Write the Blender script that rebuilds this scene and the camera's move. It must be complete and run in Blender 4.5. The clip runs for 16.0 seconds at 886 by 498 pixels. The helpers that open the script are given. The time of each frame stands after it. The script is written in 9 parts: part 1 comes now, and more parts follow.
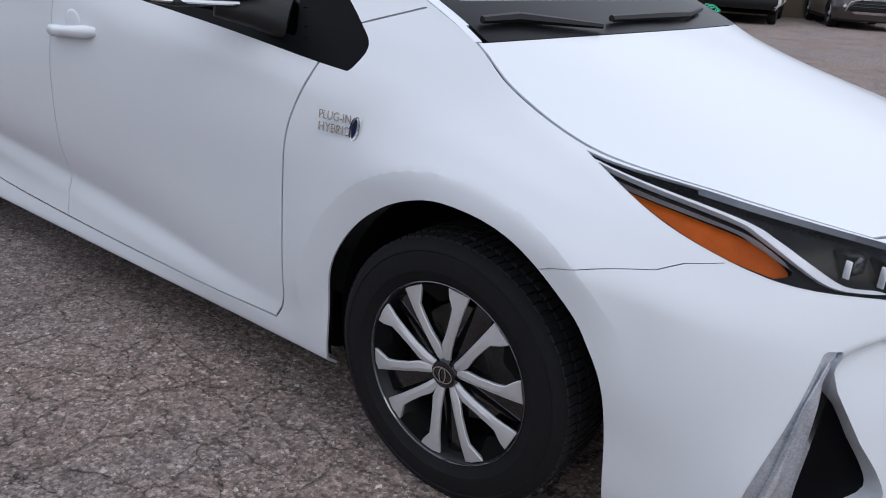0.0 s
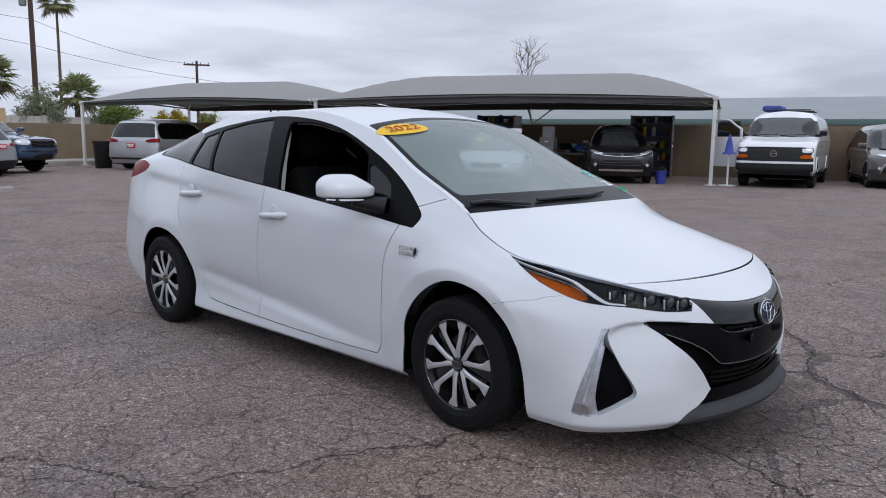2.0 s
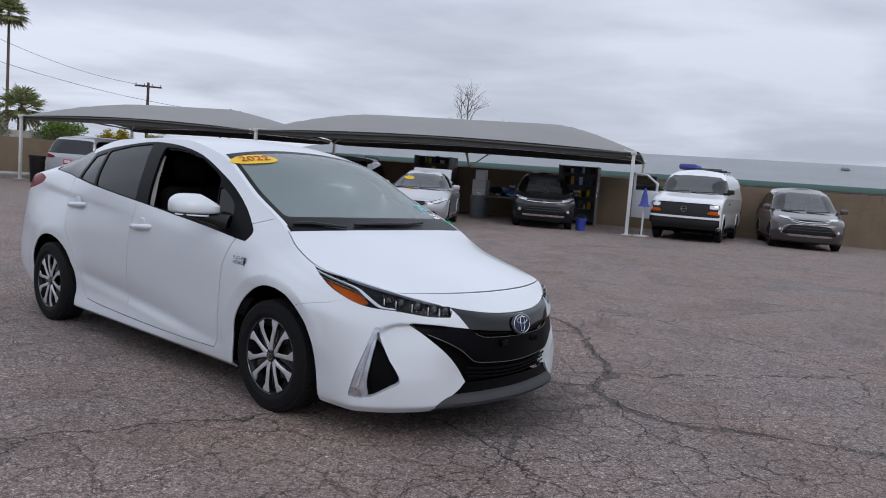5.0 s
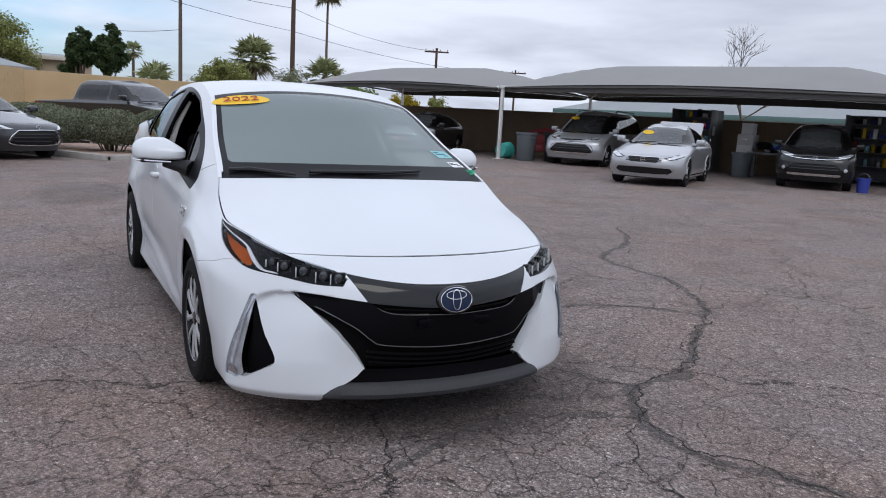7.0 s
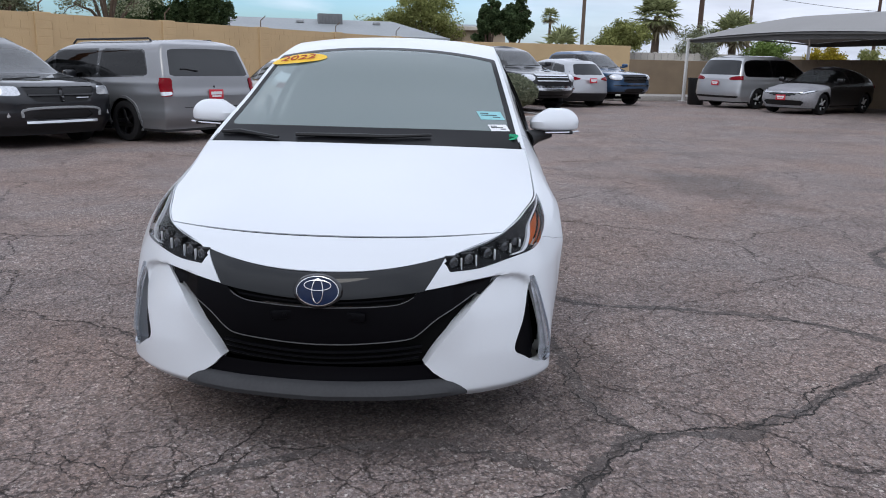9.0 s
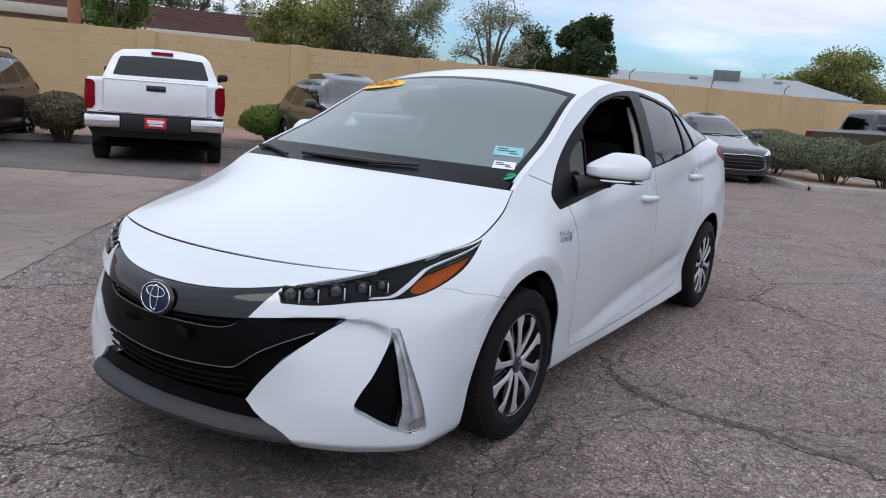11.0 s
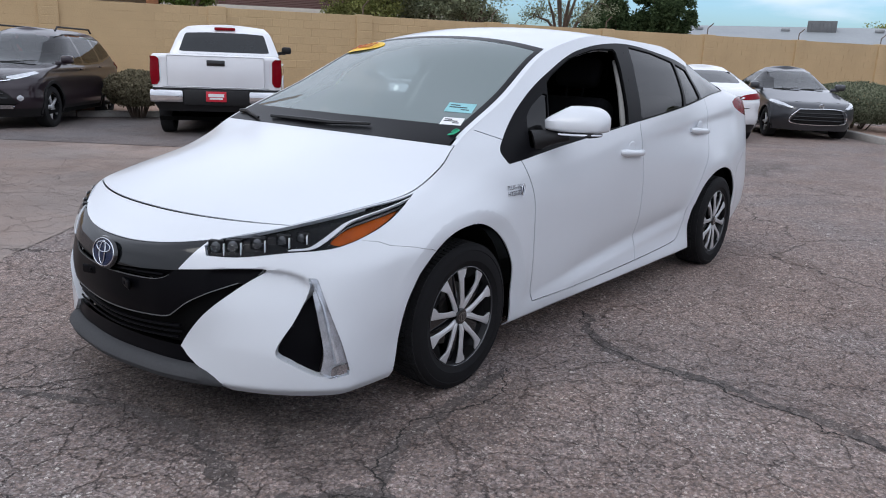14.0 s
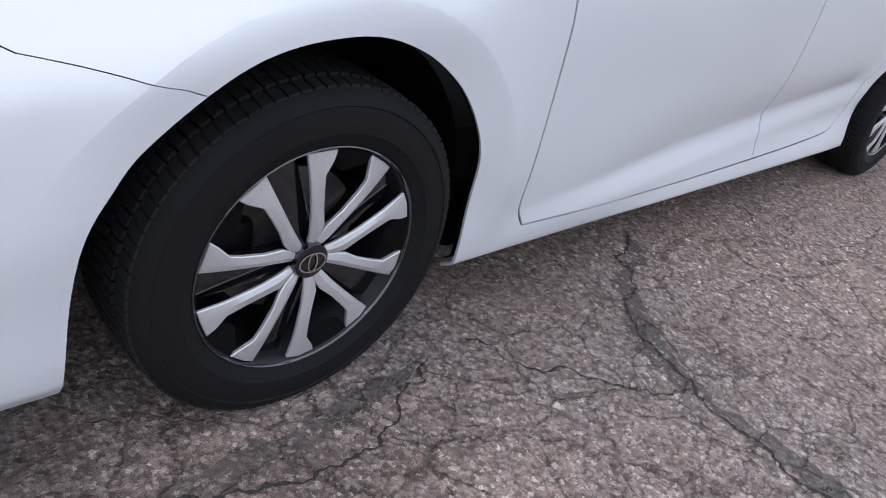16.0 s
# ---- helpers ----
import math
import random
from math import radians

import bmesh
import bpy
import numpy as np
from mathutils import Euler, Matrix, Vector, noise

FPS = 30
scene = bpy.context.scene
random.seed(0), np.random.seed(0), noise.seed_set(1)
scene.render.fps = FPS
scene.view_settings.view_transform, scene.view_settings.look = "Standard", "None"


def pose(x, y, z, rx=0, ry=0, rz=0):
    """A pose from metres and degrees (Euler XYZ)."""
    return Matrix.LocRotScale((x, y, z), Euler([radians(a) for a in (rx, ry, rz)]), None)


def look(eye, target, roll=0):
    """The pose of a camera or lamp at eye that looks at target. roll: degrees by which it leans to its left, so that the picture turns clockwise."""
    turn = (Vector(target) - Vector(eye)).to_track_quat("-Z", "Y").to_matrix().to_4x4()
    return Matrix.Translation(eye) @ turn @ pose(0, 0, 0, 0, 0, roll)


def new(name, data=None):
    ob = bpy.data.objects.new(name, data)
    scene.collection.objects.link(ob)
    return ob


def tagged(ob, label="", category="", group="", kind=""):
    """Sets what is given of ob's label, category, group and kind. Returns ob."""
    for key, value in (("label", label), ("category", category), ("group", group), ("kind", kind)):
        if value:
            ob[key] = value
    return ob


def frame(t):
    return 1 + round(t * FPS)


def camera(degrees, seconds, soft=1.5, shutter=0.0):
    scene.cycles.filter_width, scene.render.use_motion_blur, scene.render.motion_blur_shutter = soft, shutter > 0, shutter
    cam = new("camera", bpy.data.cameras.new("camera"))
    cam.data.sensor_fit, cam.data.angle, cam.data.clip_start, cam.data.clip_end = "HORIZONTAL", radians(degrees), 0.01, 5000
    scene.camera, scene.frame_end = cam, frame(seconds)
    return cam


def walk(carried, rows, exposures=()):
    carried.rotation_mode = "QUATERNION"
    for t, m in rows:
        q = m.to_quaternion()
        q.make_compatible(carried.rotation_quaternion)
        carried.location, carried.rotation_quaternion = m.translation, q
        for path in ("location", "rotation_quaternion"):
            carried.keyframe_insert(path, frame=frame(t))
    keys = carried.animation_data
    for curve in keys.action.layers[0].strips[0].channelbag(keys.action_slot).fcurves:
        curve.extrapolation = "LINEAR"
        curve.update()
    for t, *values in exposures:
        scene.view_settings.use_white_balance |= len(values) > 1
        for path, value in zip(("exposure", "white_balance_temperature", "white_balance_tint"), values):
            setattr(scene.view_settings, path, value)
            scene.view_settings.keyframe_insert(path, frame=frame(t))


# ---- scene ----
cam = camera(60.1, 16.0, soft=1.0)
PATH = [
    (0, (0.818, -1.926, 1.079), (-0.32, -0.442, 0.369), 3.6),
    (0.5, (1.12, -2.27, 1.175), (-0.107, -0.794, 0.613), 2.2),
    (1, (1.569, -2.509, 1.187), (0.259, -1.063, 0.747), 1.2),
    (1.5, (1.875, -2.89, 1.241), (0.521, -1.459, 0.896), 0.8),
    (2, (2.177, -3.175, 1.261), (0.801, -1.754, 0.971), 0.7),
    (2.5, (2.472, -3.404, 1.277), (1.102, -1.972, 1.011), -0.7),
    (3, (2.59, -3.668, 1.278), (1.245, -2.211, 1.017), -0.9),
    (3.5, (2.647, -3.766, 1.269), (1.327, -2.285, 1.017), 0.4),
    (4, (2.696, -3.757, 1.271), (1.404, -2.248, 1.041), 2.6),
    (4.5, (2.902, -3.609, 1.279), (1.621, -2.085, 1.092), 4.4),
    (4.7, (3.027, -3.474, 1.275), (1.751, -1.945, 1.094), 4.3),
    (6.8, (3.502, -1.638, 1.277), (1.807, -0.627, 0.953), 3.8),
    (7, (3.554, -1.442, 1.262), (1.814, -0.516, 0.926), 3.3),
    (7.5, (3.656, -0.96, 1.313), (1.816, -0.249, 0.983), 2.8),
    (8, (3.534, -0.446, 1.307), (1.642, 0.074, 0.918), 3.0),
    (8.5, (3.554, 0.077, 1.32), (1.62, 0.33, 0.878), 1.7),
    (9, (3.366, 0.52, 1.299), (1.425, 0.429, 0.825), 1.4),
    (9.2, (3.251, 0.693, 1.339), (1.323, 0.48, 0.852), 1.4),
    (11.3, (2.491, 2.168, 1.255), (0.869, 1.062, 0.875), 4.5),
    (11.5, (2.587, 2.249, 1.255), (0.986, 1.111, 0.878), 4.3),
    (12, (2.742, 2.511, 1.299), (1.175, 1.318, 0.947), 3.5),
    (12.5, (2.849, 2.809, 1.304), (1.304, 1.584, 0.965), 0.9),
    (13, (2.832, 2.844, 1.306), (1.286, 1.628, 0.947), 0.1),
    (13.5, (2.584, 2.622, 1.295), (1.044, 1.415, 0.884), 1.6),
    (14, (2.257, 2.526, 1.258), (0.74, 1.316, 0.774), 2.2),
    (14.5, (1.845, 2.397, 1.233), (0.378, 1.164, 0.66), 2.8),
    (15, (1.446, 2.134, 1.18), (-0.006, 0.972, 0.444), 5.4),
    (15.5, (1.002, 1.957, 1.066), (-0.398, 0.847, 0.168), 8.3),
    (16, (0.629, 1.626, 0.948), (-0.683, 0.501, -0.059), 14.4),
]
walk(cam, [(t, look(*p)) for t, *p in PATH],
     exposures=[(0, 0.46), (1, 0.38), (3, 0.24), (4.5, 0.17), (7, 0.37), (7.5, 0.27), (8.2, 0.37), (9, 0.48), (11.5, 0.48), (12.5, 0.44), (13.5, 0.46), (14.5, 0.54), (15.0, 0.54), (15.5, 0.78), (16, 1.0)])

# ---- world and sun: a high overcast with a blue strip low in the west ----
world = bpy.data.worlds.new("overcast_sky")
scene.world = world
world.use_nodes = True
wn, wl = world.node_tree.nodes, world.node_tree.links
wn.clear()


def wnode(kind, **values):
    n = wn.new(kind)
    for key, value in values.items():
        if key in n.inputs:
            n.inputs[key].default_value = value
    return n


sky = wn.new("ShaderNodeTexSky")
sky.sky_type = "NISHITA"
sky.sun_disc = False
sky.sun_elevation = radians(45)
sky.sun_rotation = radians(100)
sky.dust_density = 2.0
coord = wn.new("ShaderNodeTexCoord")
split = wn.new("ShaderNodeSeparateXYZ")
wl.new(coord.outputs["Generated"], split.inputs[0])
lift = wnode("ShaderNodeMath")
lift.operation = "MAXIMUM"
wl.new(split.outputs["Z"], lift.inputs[0])
lift.inputs[1].default_value = 0.0
add = wnode("ShaderNodeMath")
add.operation = "ADD"
wl.new(lift.outputs[0], add.inputs[0])
add.inputs[1].default_value = 0.10
div = wn.new("ShaderNodeVectorMath")
div.operation = "DIVIDE"
both = wn.new("ShaderNodeCombineXYZ")
for i in range(3):
    wl.new(add.outputs[0], both.inputs[i])
wl.new(coord.outputs["Generated"], div.inputs[0])
wl.new(both.outputs[0], div.inputs[1])
cloud = wnode("ShaderNodeTexNoise", Scale=0.75, Detail=7.0, Roughness=0.5, Distortion=0.3)
wl.new(div.outputs[0], cloud.inputs["Vector"])
tone = wn.new("ShaderNodeValToRGB")
tone.color_ramp.elements[0].position, tone.color_ramp.elements[0].color = 0.36, (0.50, 0.545, 0.655, 1)
tone.color_ramp.elements[1].position, tone.color_ramp.elements[1].color = 0.64, (0.73, 0.785, 0.915, 1)
wl.new(cloud.outputs["Fac"], tone.inputs[0])
# the deck thins towards the west horizon
west = wn.new("ShaderNodeVectorMath")
west.operation = "DOT_PRODUCT"
west.inputs[1].default_value = (-0.93, -0.37, 0.0)
wl.new(coord.outputs["Generated"], west.inputs[0])
wramp = wn.new("ShaderNodeMapRange")
wramp.inputs["From Min"].default_value, wramp.inputs["From Max"].default_value = 0.80, 0.98
wl.new(west.outputs["Value"], wramp.inputs["Value"])
band = wn.new("ShaderNodeValToRGB")
band.color_ramp.elements[0].position, band.color_ramp.elements[0].color = 0.075, (1, 1, 1, 1)
band.color_ramp.elements[1].position, band.color_ramp.elements[1].color = 0.125, (0, 0, 0, 1)
wobble = wnode("ShaderNodeTexNoise", Scale=3.0, Detail=6.0)
flat = wn.new("ShaderNodeVectorMath")
flat.operation = "MULTIPLY"
flat.inputs[1].default_value = (1.0, 1.0, 5.0)
wl.new(coord.outputs["Generated"], flat.inputs[0])
wl.new(flat.outputs[0], wobble.inputs["Vector"])
wob = wnode("ShaderNodeMath")
wob.operation = "MULTIPLY_ADD"
wl.new(wobble.outputs["Fac"], wob.inputs[0])
wob.inputs[1].default_value = 0.26
wl.new(split.outputs["Z"], wob.inputs[2])
wob2 = wnode("ShaderNodeMath")
wob2.operation = "SUBTRACT"
wl.new(wob.outputs[0], wob2.inputs[0])
wob2.inputs[1].default_value = 0.125
wl.new(wob2.outputs[0], band.inputs[0])
gapf = wnode("ShaderNodeMath")
gapf.operation = "MULTIPLY"
wl.new(band.outputs[0], gapf.inputs[0])
wl.new(wramp.outputs[0], gapf.inputs[1])
skyb = wn.new("ShaderNodeVectorMath")
skyb.operation = "MULTIPLY"
skyb.inputs[1].default_value = (0.092, 0.125, 0.158)
wl.new(sky.outputs[0], skyb.inputs[0])
mixsky = wn.new("ShaderNodeMix")
mixsky.data_type = "RGBA"
wl.new(gapf.outputs[0], mixsky.inputs["Factor"])
wl.new(skyb.outputs[0], mixsky.inputs["B"])
back = wnode("ShaderNodeBackground", Strength=0.86)
# brighter cloud towards the west
glow = wn.new("ShaderNodeMapRange")
glow.inputs["From Min"].default_value, glow.inputs["From Max"].default_value = 0.2, 1.0
glow.inputs["To Min"].default_value, glow.inputs["To Max"].default_value = 1.0, 1.22
wl.new(west.outputs["Value"], glow.inputs["Value"])
bright = wn.new("ShaderNodeVectorMath")
bright.operation = "SCALE"
# an overcast dome, brighter above the hazy horizon
rise = wn.new("ShaderNodeMapRange")
rise.inputs["From Min"].default_value, rise.inputs["From Max"].default_value = 0.12, 0.50
rise.inputs["To Min"].default_value, rise.inputs["To Max"].default_value = 0.90, 1.34
wl.new(split.outputs["Z"], rise.inputs["Value"])
level = wn.new("ShaderNodeVectorMath")
level.operation = "SCALE"
wl.new(tone.outputs[0], level.inputs[0])
wl.new(rise.outputs[0], level.inputs["Scale"])
wl.new(level.outputs[0], bright.inputs[0])
wl.new(glow.outputs[0], bright.inputs["Scale"])
wl.new(bright.outputs[0], mixsky.inputs["A"])
wl.new(mixsky.outputs["Result"], back.inputs["Color"])
wout = wn.new("ShaderNodeOutputWorld")
wl.new(back.outputs[0], wout.inputs[0])

sun_data = bpy.data.lights.new("sun", "SUN")
sun_data.energy, sun_data.angle, sun_data.color = 0.45, radians(28), (1.0, 0.97, 0.92)
sun = new("sun", sun_data)
sun.rotation_euler = (radians(45), 0, radians(80))

# ---- materials ----
def mat(name, color, rough=0.6, metal=0.0, vary=0.15, scale=6.0, bump=0.0, bscale=40.0, coat=0.0, fine=None, random_vary=0.0, spec=0.5, coat_rough=0.04):
    """A Principled material whose colour varies by noise at two scales, with fine relief."""
    m = bpy.data.materials.new(name)
    m.use_nodes = True
    n, l = m.node_tree.nodes, m.node_tree.links
    b = n["Principled BSDF"]
    b.inputs["Roughness"].default_value = rough
    b.inputs["Metallic"].default_value = metal
    b.inputs["Coat Weight"].default_value = coat
    b.inputs["Coat Roughness"].default_value = coat_rough
    b.inputs["Specular IOR Level"].default_value = spec
    tc = n.new("ShaderNodeTexCoord")
    if vary > 0:
        big = n.new("ShaderNodeTexNoise")
        big.inputs["Scale"].default_value, big.inputs["Detail"].default_value = scale, 4
        small = n.new("ShaderNodeTexNoise")
        small.inputs["Scale"].default_value, small.inputs["Detail"].default_value = fine or scale * 9, 3
        l.new(tc.outputs["Object"], big.inputs["Vector"])
        l.new(tc.outputs["Object"], small.inputs["Vector"])
        mid = n.new("ShaderNodeMath")
        mid.operation = "ADD"
        l.new(big.outputs["Fac"], mid.inputs[0])
        l.new(small.outputs["Fac"], mid.inputs[1])
        src = mid.outputs[0]
        if random_vary > 0:
            info = n.new("ShaderNodeObjectInfo")
            r = n.new("ShaderNodeMath")
            r.operation = "MULTIPLY_ADD"
            r.inputs[1].default_value = random_vary
            l.new(info.outputs["Random"], r.inputs[0])
            l.new(src, r.inputs[2])
            src = r.outputs[0]
        ramp = n.new("ShaderNodeMapRange")
        ramp.inputs["From Min"].default_value, ramp.inputs["From Max"].default_value = 0.6, 1.4 + random_vary
        ramp.inputs["To Min"].default_value, ramp.inputs["To Max"].default_value = 1 - vary, 1 + vary
        l.new(src, ramp.inputs["Value"])
        mul = n.new("ShaderNodeVectorMath")
        mul.operation = "SCALE"
        mul.inputs[0].default_value = color[:3]
        l.new(ramp.outputs[0], mul.inputs["Scale"])
        l.new(mul.outputs[0], b.inputs["Base Color"])
    else:
        b.inputs["Base Color"].default_value = (*color[:3], 1)
    if bump > 0:
        bn = n.new("ShaderNodeTexNoise")
        bn.inputs["Scale"].default_value, bn.inputs["Detail"].default_value = bscale, 4
        l.new(tc.outputs["Object"], bn.inputs["Vector"])
        bp = n.new("ShaderNodeBump")
        bp.inputs["Strength"].default_value, bp.inputs["Distance"].default_value = bump, 0.01
        l.new(bn.outputs["Fac"], bp.inputs["Height"])
        l.new(bp.outputs[0], b.inputs["Normal"])
    return m


def clear_glass(name, tint, see, rough=0.02, ior=1.45, sky_veil=0.05):
    """Sheet glass: a share of tinted transparency under a Fresnel gloss. The rest is diffuse; where pale, it stands in
    for reflected sky.
    """
    m = bpy.data.materials.new(name)
    m.use_nodes = True
    n, l = m.node_tree.nodes, m.node_tree.links
    n.clear()
    out = n.new("ShaderNodeOutputMaterial")
    trans = n.new("ShaderNodeBsdfTransparent")
    trans.inputs[0].default_value = (*tint, 1)
    dark = n.new("ShaderNodeBsdfDiffuse")
    dark.inputs[0].default_value = (tint[0] * sky_veil, tint[1] * sky_veil, tint[2] * sky_veil, 1)
    body = n.new("ShaderNodeMixShader")
    body.inputs[0].default_value = see
    l.new(dark.outputs[0], body.inputs[1])
    l.new(trans.outputs[0], body.inputs[2])
    gloss = n.new("ShaderNodeBsdfGlossy")
    gloss.inputs["Roughness"].default_value = rough
    fr = n.new("ShaderNodeFresnel")
    fr.inputs[0].default_value = ior
    mix = n.new("ShaderNodeMixShader")
    l.new(fr.outputs[0], mix.inputs[0])
    l.new(body.outputs[0], mix.inputs[1])
    l.new(gloss.outputs[0], mix.inputs[2])
    l.new(mix.outputs[0], out.inputs[0])
    return m


def paint(name, color, metal=0.0, rough=0.32, coat=1.0, coat_rough=0.04):
    deep = max(color) < 0.1
    return mat(name, color, rough=rough, metal=metal, vary=0.05, scale=1.5, fine=900, coat=0.8 if deep else coat, spec=0.25 if deep else 0.5, coat_rough=coat_rough)


M = {
    "white_pearl": paint("white_pearl_paint", (0.66, 0.69, 0.725), rough=0.36, coat=0.7, coat_rough=0.13),
    "white": paint("white_paint", (0.74, 0.75, 0.77)),
    "silver": paint("silver_paint", (0.42, 0.43, 0.45), 0.45),
    "grey": paint("grey_metal_paint", (0.058, 0.060, 0.067), 0.4),
    "mid_grey": paint("mid_grey_metal_paint", (0.21, 0.215, 0.225), 0.4),
    "charcoal": paint("charcoal_paint", (0.014, 0.015, 0.018), 0.2),
    "plum": paint("dark_plum_paint", (0.026, 0.017, 0.023), 0.2),
    "black_paint": paint("black_paint", (0.006, 0.006, 0.007)),
    "blue": paint("deep_blue_paint", (0.035, 0.085, 0.17), 0.4),
    "taupe": paint("taupe_metal_paint", (0.090, 0.080, 0.078), 0.4),
    "tyre": mat("tyre_rubber", (0.014, 0.014, 0.015), spec=0.25, rough=0.8, vary=0.25, scale=9, bump=0.25, bscale=120),
    "black_plastic": mat("black_plastic", (0.010, 0.010, 0.011), spec=0.35, rough=0.5, vary=0.15, scale=20, bump=0.08, bscale=300),
    "gloss_black": mat("gloss_black", (0.005, 0.005, 0.006), rough=0.08, vary=0.1, coat=0.6),
    "dark": mat("dark_cavity", (0.003, 0.003, 0.003), spec=0.1, rough=0.9, vary=0.2),
    "chrome": mat("chrome", (0.75, 0.76, 0.78), rough=0.12, metal=1.0, vary=0.05),
    "alloy": mat("machined_alloy", (0.64, 0.65, 0.67), rough=0.36, metal=0.6, vary=0.06, scale=12, bump=0.05, bscale=200),
    "dark_alloy": mat("dark_alloy", (0.006, 0.006, 0.007), spec=0.25, rough=0.35, metal=0.0, vary=0.1),
    "red_lens": mat("red_lens", (0.19, 0.002, 0.008), rough=0.2, vary=0.2, scale=30, coat=0.05, spec=0.1),
    "amber_lens": mat("amber_lens", (0.46, 0.085, 0.003), spec=0.1, rough=0.3, vary=0.25, scale=25, coat=0.0),
    "lamp_lens": mat("lamp_reflector", (0.62, 0.64, 0.67), rough=0.15, metal=0.5, vary=0.35, scale=30, coat=1.0),
    "lamp_rim": mat("dark_lamp_rim", (0.03, 0.032, 0.036), rough=0.12, vary=0.2, scale=20, coat=1.0),
    "rear_tint": mat("dark_privacy_glass", (0.012, 0.014, 0.016), rough=0.06, vary=0.15, scale=3, spec=0.5),
    "clear_lens": clear_glass("clear_lens", (0.95, 0.96, 0.98), 0.98, ior=1.16),
    # the pale diffuse share paints the sky's reflection on the windshield
    "windshield": clear_glass("windshield_glass", (0.60, 0.74, 0.735), 0.40, ior=1.50, sky_veil=0.42),
    "tint_glass": clear_glass("tinted_glass", (0.06, 0.066, 0.072), 0.75),
    "far_glass": clear_glass("car_window_glass", (0.14, 0.155, 0.165), 0.75, ior=1.65),
    # here too a diffuse share paints part of the reflected sky
    "far_windshield": clear_glass("car_windshield_glass", (0.36, 0.385, 0.40), 0.72, ior=1.95, sky_veil=0.42),
    "cloth": mat("dark_seat_cloth", (0.006, 0.006, 0.007), spec=0.15, rough=0.95, vary=0.2, scale=30, bump=0.2, bscale=400),
    "yellow": mat("yellow_sticker", (0.80, 0.50, 0.015), rough=0.5, vary=0.04),
    "red_plate": mat("red_dealer_plate", (0.55, 0.02, 0.04), rough=0.4, vary=0.1),
    "white_flat": mat("white_print", (0.75, 0.76, 0.77), rough=0.5, vary=0.05),
    "blue_badge": mat("blue_badge_glass", (0.003, 0.012, 0.045), spec=0.3, rough=0.2, vary=0.2, scale=40, coat=0.15),
    "post_white": mat("white_post_paint", (0.62, 0.62, 0.61), rough=0.5, vary=0.12, scale=3, bump=0.1),
    "concrete": mat("kerb_concrete", (0.34, 0.32, 0.30), rough=0.9, vary=0.25, scale=2.5, bump=0.35, bscale=60),
    "bark": mat("bark", (0.13, 0.095, 0.07), rough=0.95, vary=0.35, scale=6, bump=0.8, bscale=18),
    "pole_orange": mat("orange_pole_wood", (0.30, 0.13, 0.06), rough=0.9, vary=0.25, scale=3, bump=0.5, bscale=25),
    "pole_wood": mat("pole_wood", (0.085, 0.052, 0.038), rough=0.9, vary=0.3, scale=3, bump=0.5, bscale=25),
    "grey_steel": mat("galvanised_steel", (0.32, 0.33, 0.34), rough=0.5, metal=0.4, vary=0.2, scale=4),
    "cabinet_grey": mat("grey_cabinet", (0.13, 0.135, 0.14), rough=0.5, vary=0.2, scale=3),
    "umbrella": mat("blue_cloth", (0.05, 0.07, 0.30), rough=0.8, vary=0.2),
    "wire": mat("cable_black", (0.02, 0.02, 0.022), rough=0.7, vary=0.1),
}


# ---- mesh helpers ----
def part(name, bm, material, parent=None, label="", smooth=True, angle=40):
    me = bpy.data.meshes.new(name)
    bm.to_mesh(me)
    bm.free()
    me.materials.append(M[material] if isinstance(material, str) else material)
    if smooth:
        me.shade_smooth()
        me.set_sharp_from_angle(angle=radians(angle))
    ob = new(name, me)
    ob.parent = parent
    if label:
        tagged(ob, label)
    return ob


def mesh_part(name, verts, faces, material, parent=None, label="", smooth=True, angle=40):
    me = bpy.data.meshes.new(name)
    me.from_pydata([tuple(v) for v in verts], [], faces)
    me.materials.append(M[material] if isinstance(material, str) else material)
    if smooth:
        me.shade_smooth()
        me.set_sharp_from_angle(angle=radians(angle))
    me.update()
    ob = new(name, me)
    ob.parent = parent
    if label:
        tagged(ob, label)
    return ob


def thing(name, m, label, category, group="", kind=""):
    ob = new(name)
    ob.matrix_world = m
    ob.empty_display_size = 0.1
    return tagged(ob, label, category, group, kind)


def box(bm, x0, x1, y0, y1, z0, z1, bev=0.0, m=None, seg=2):
    made = bmesh.ops.create_cube(bm, size=1.0)["verts"]
    for v in made:
        v.co = Vector(((x0 + x1) / 2 + v.co.x * (x1 - x0), (y0 + y1) / 2 + v.co.y * (y1 - y0), (z0 + z1) / 2 + v.co.z * (z1 - z0)))
    if bev > 0:
        edges = list({e for v in made for e in v.link_edges})
        made = list({v for f in bmesh.ops.bevel(bm, geom=edges, offset=bev, segments=seg, profile=0.5, affect="EDGES")["faces"] for v in f.verts} | {v for v in made if v.is_valid})
    if m is not None:
        bmesh.ops.transform(bm, matrix=m, verts=made)
    return made


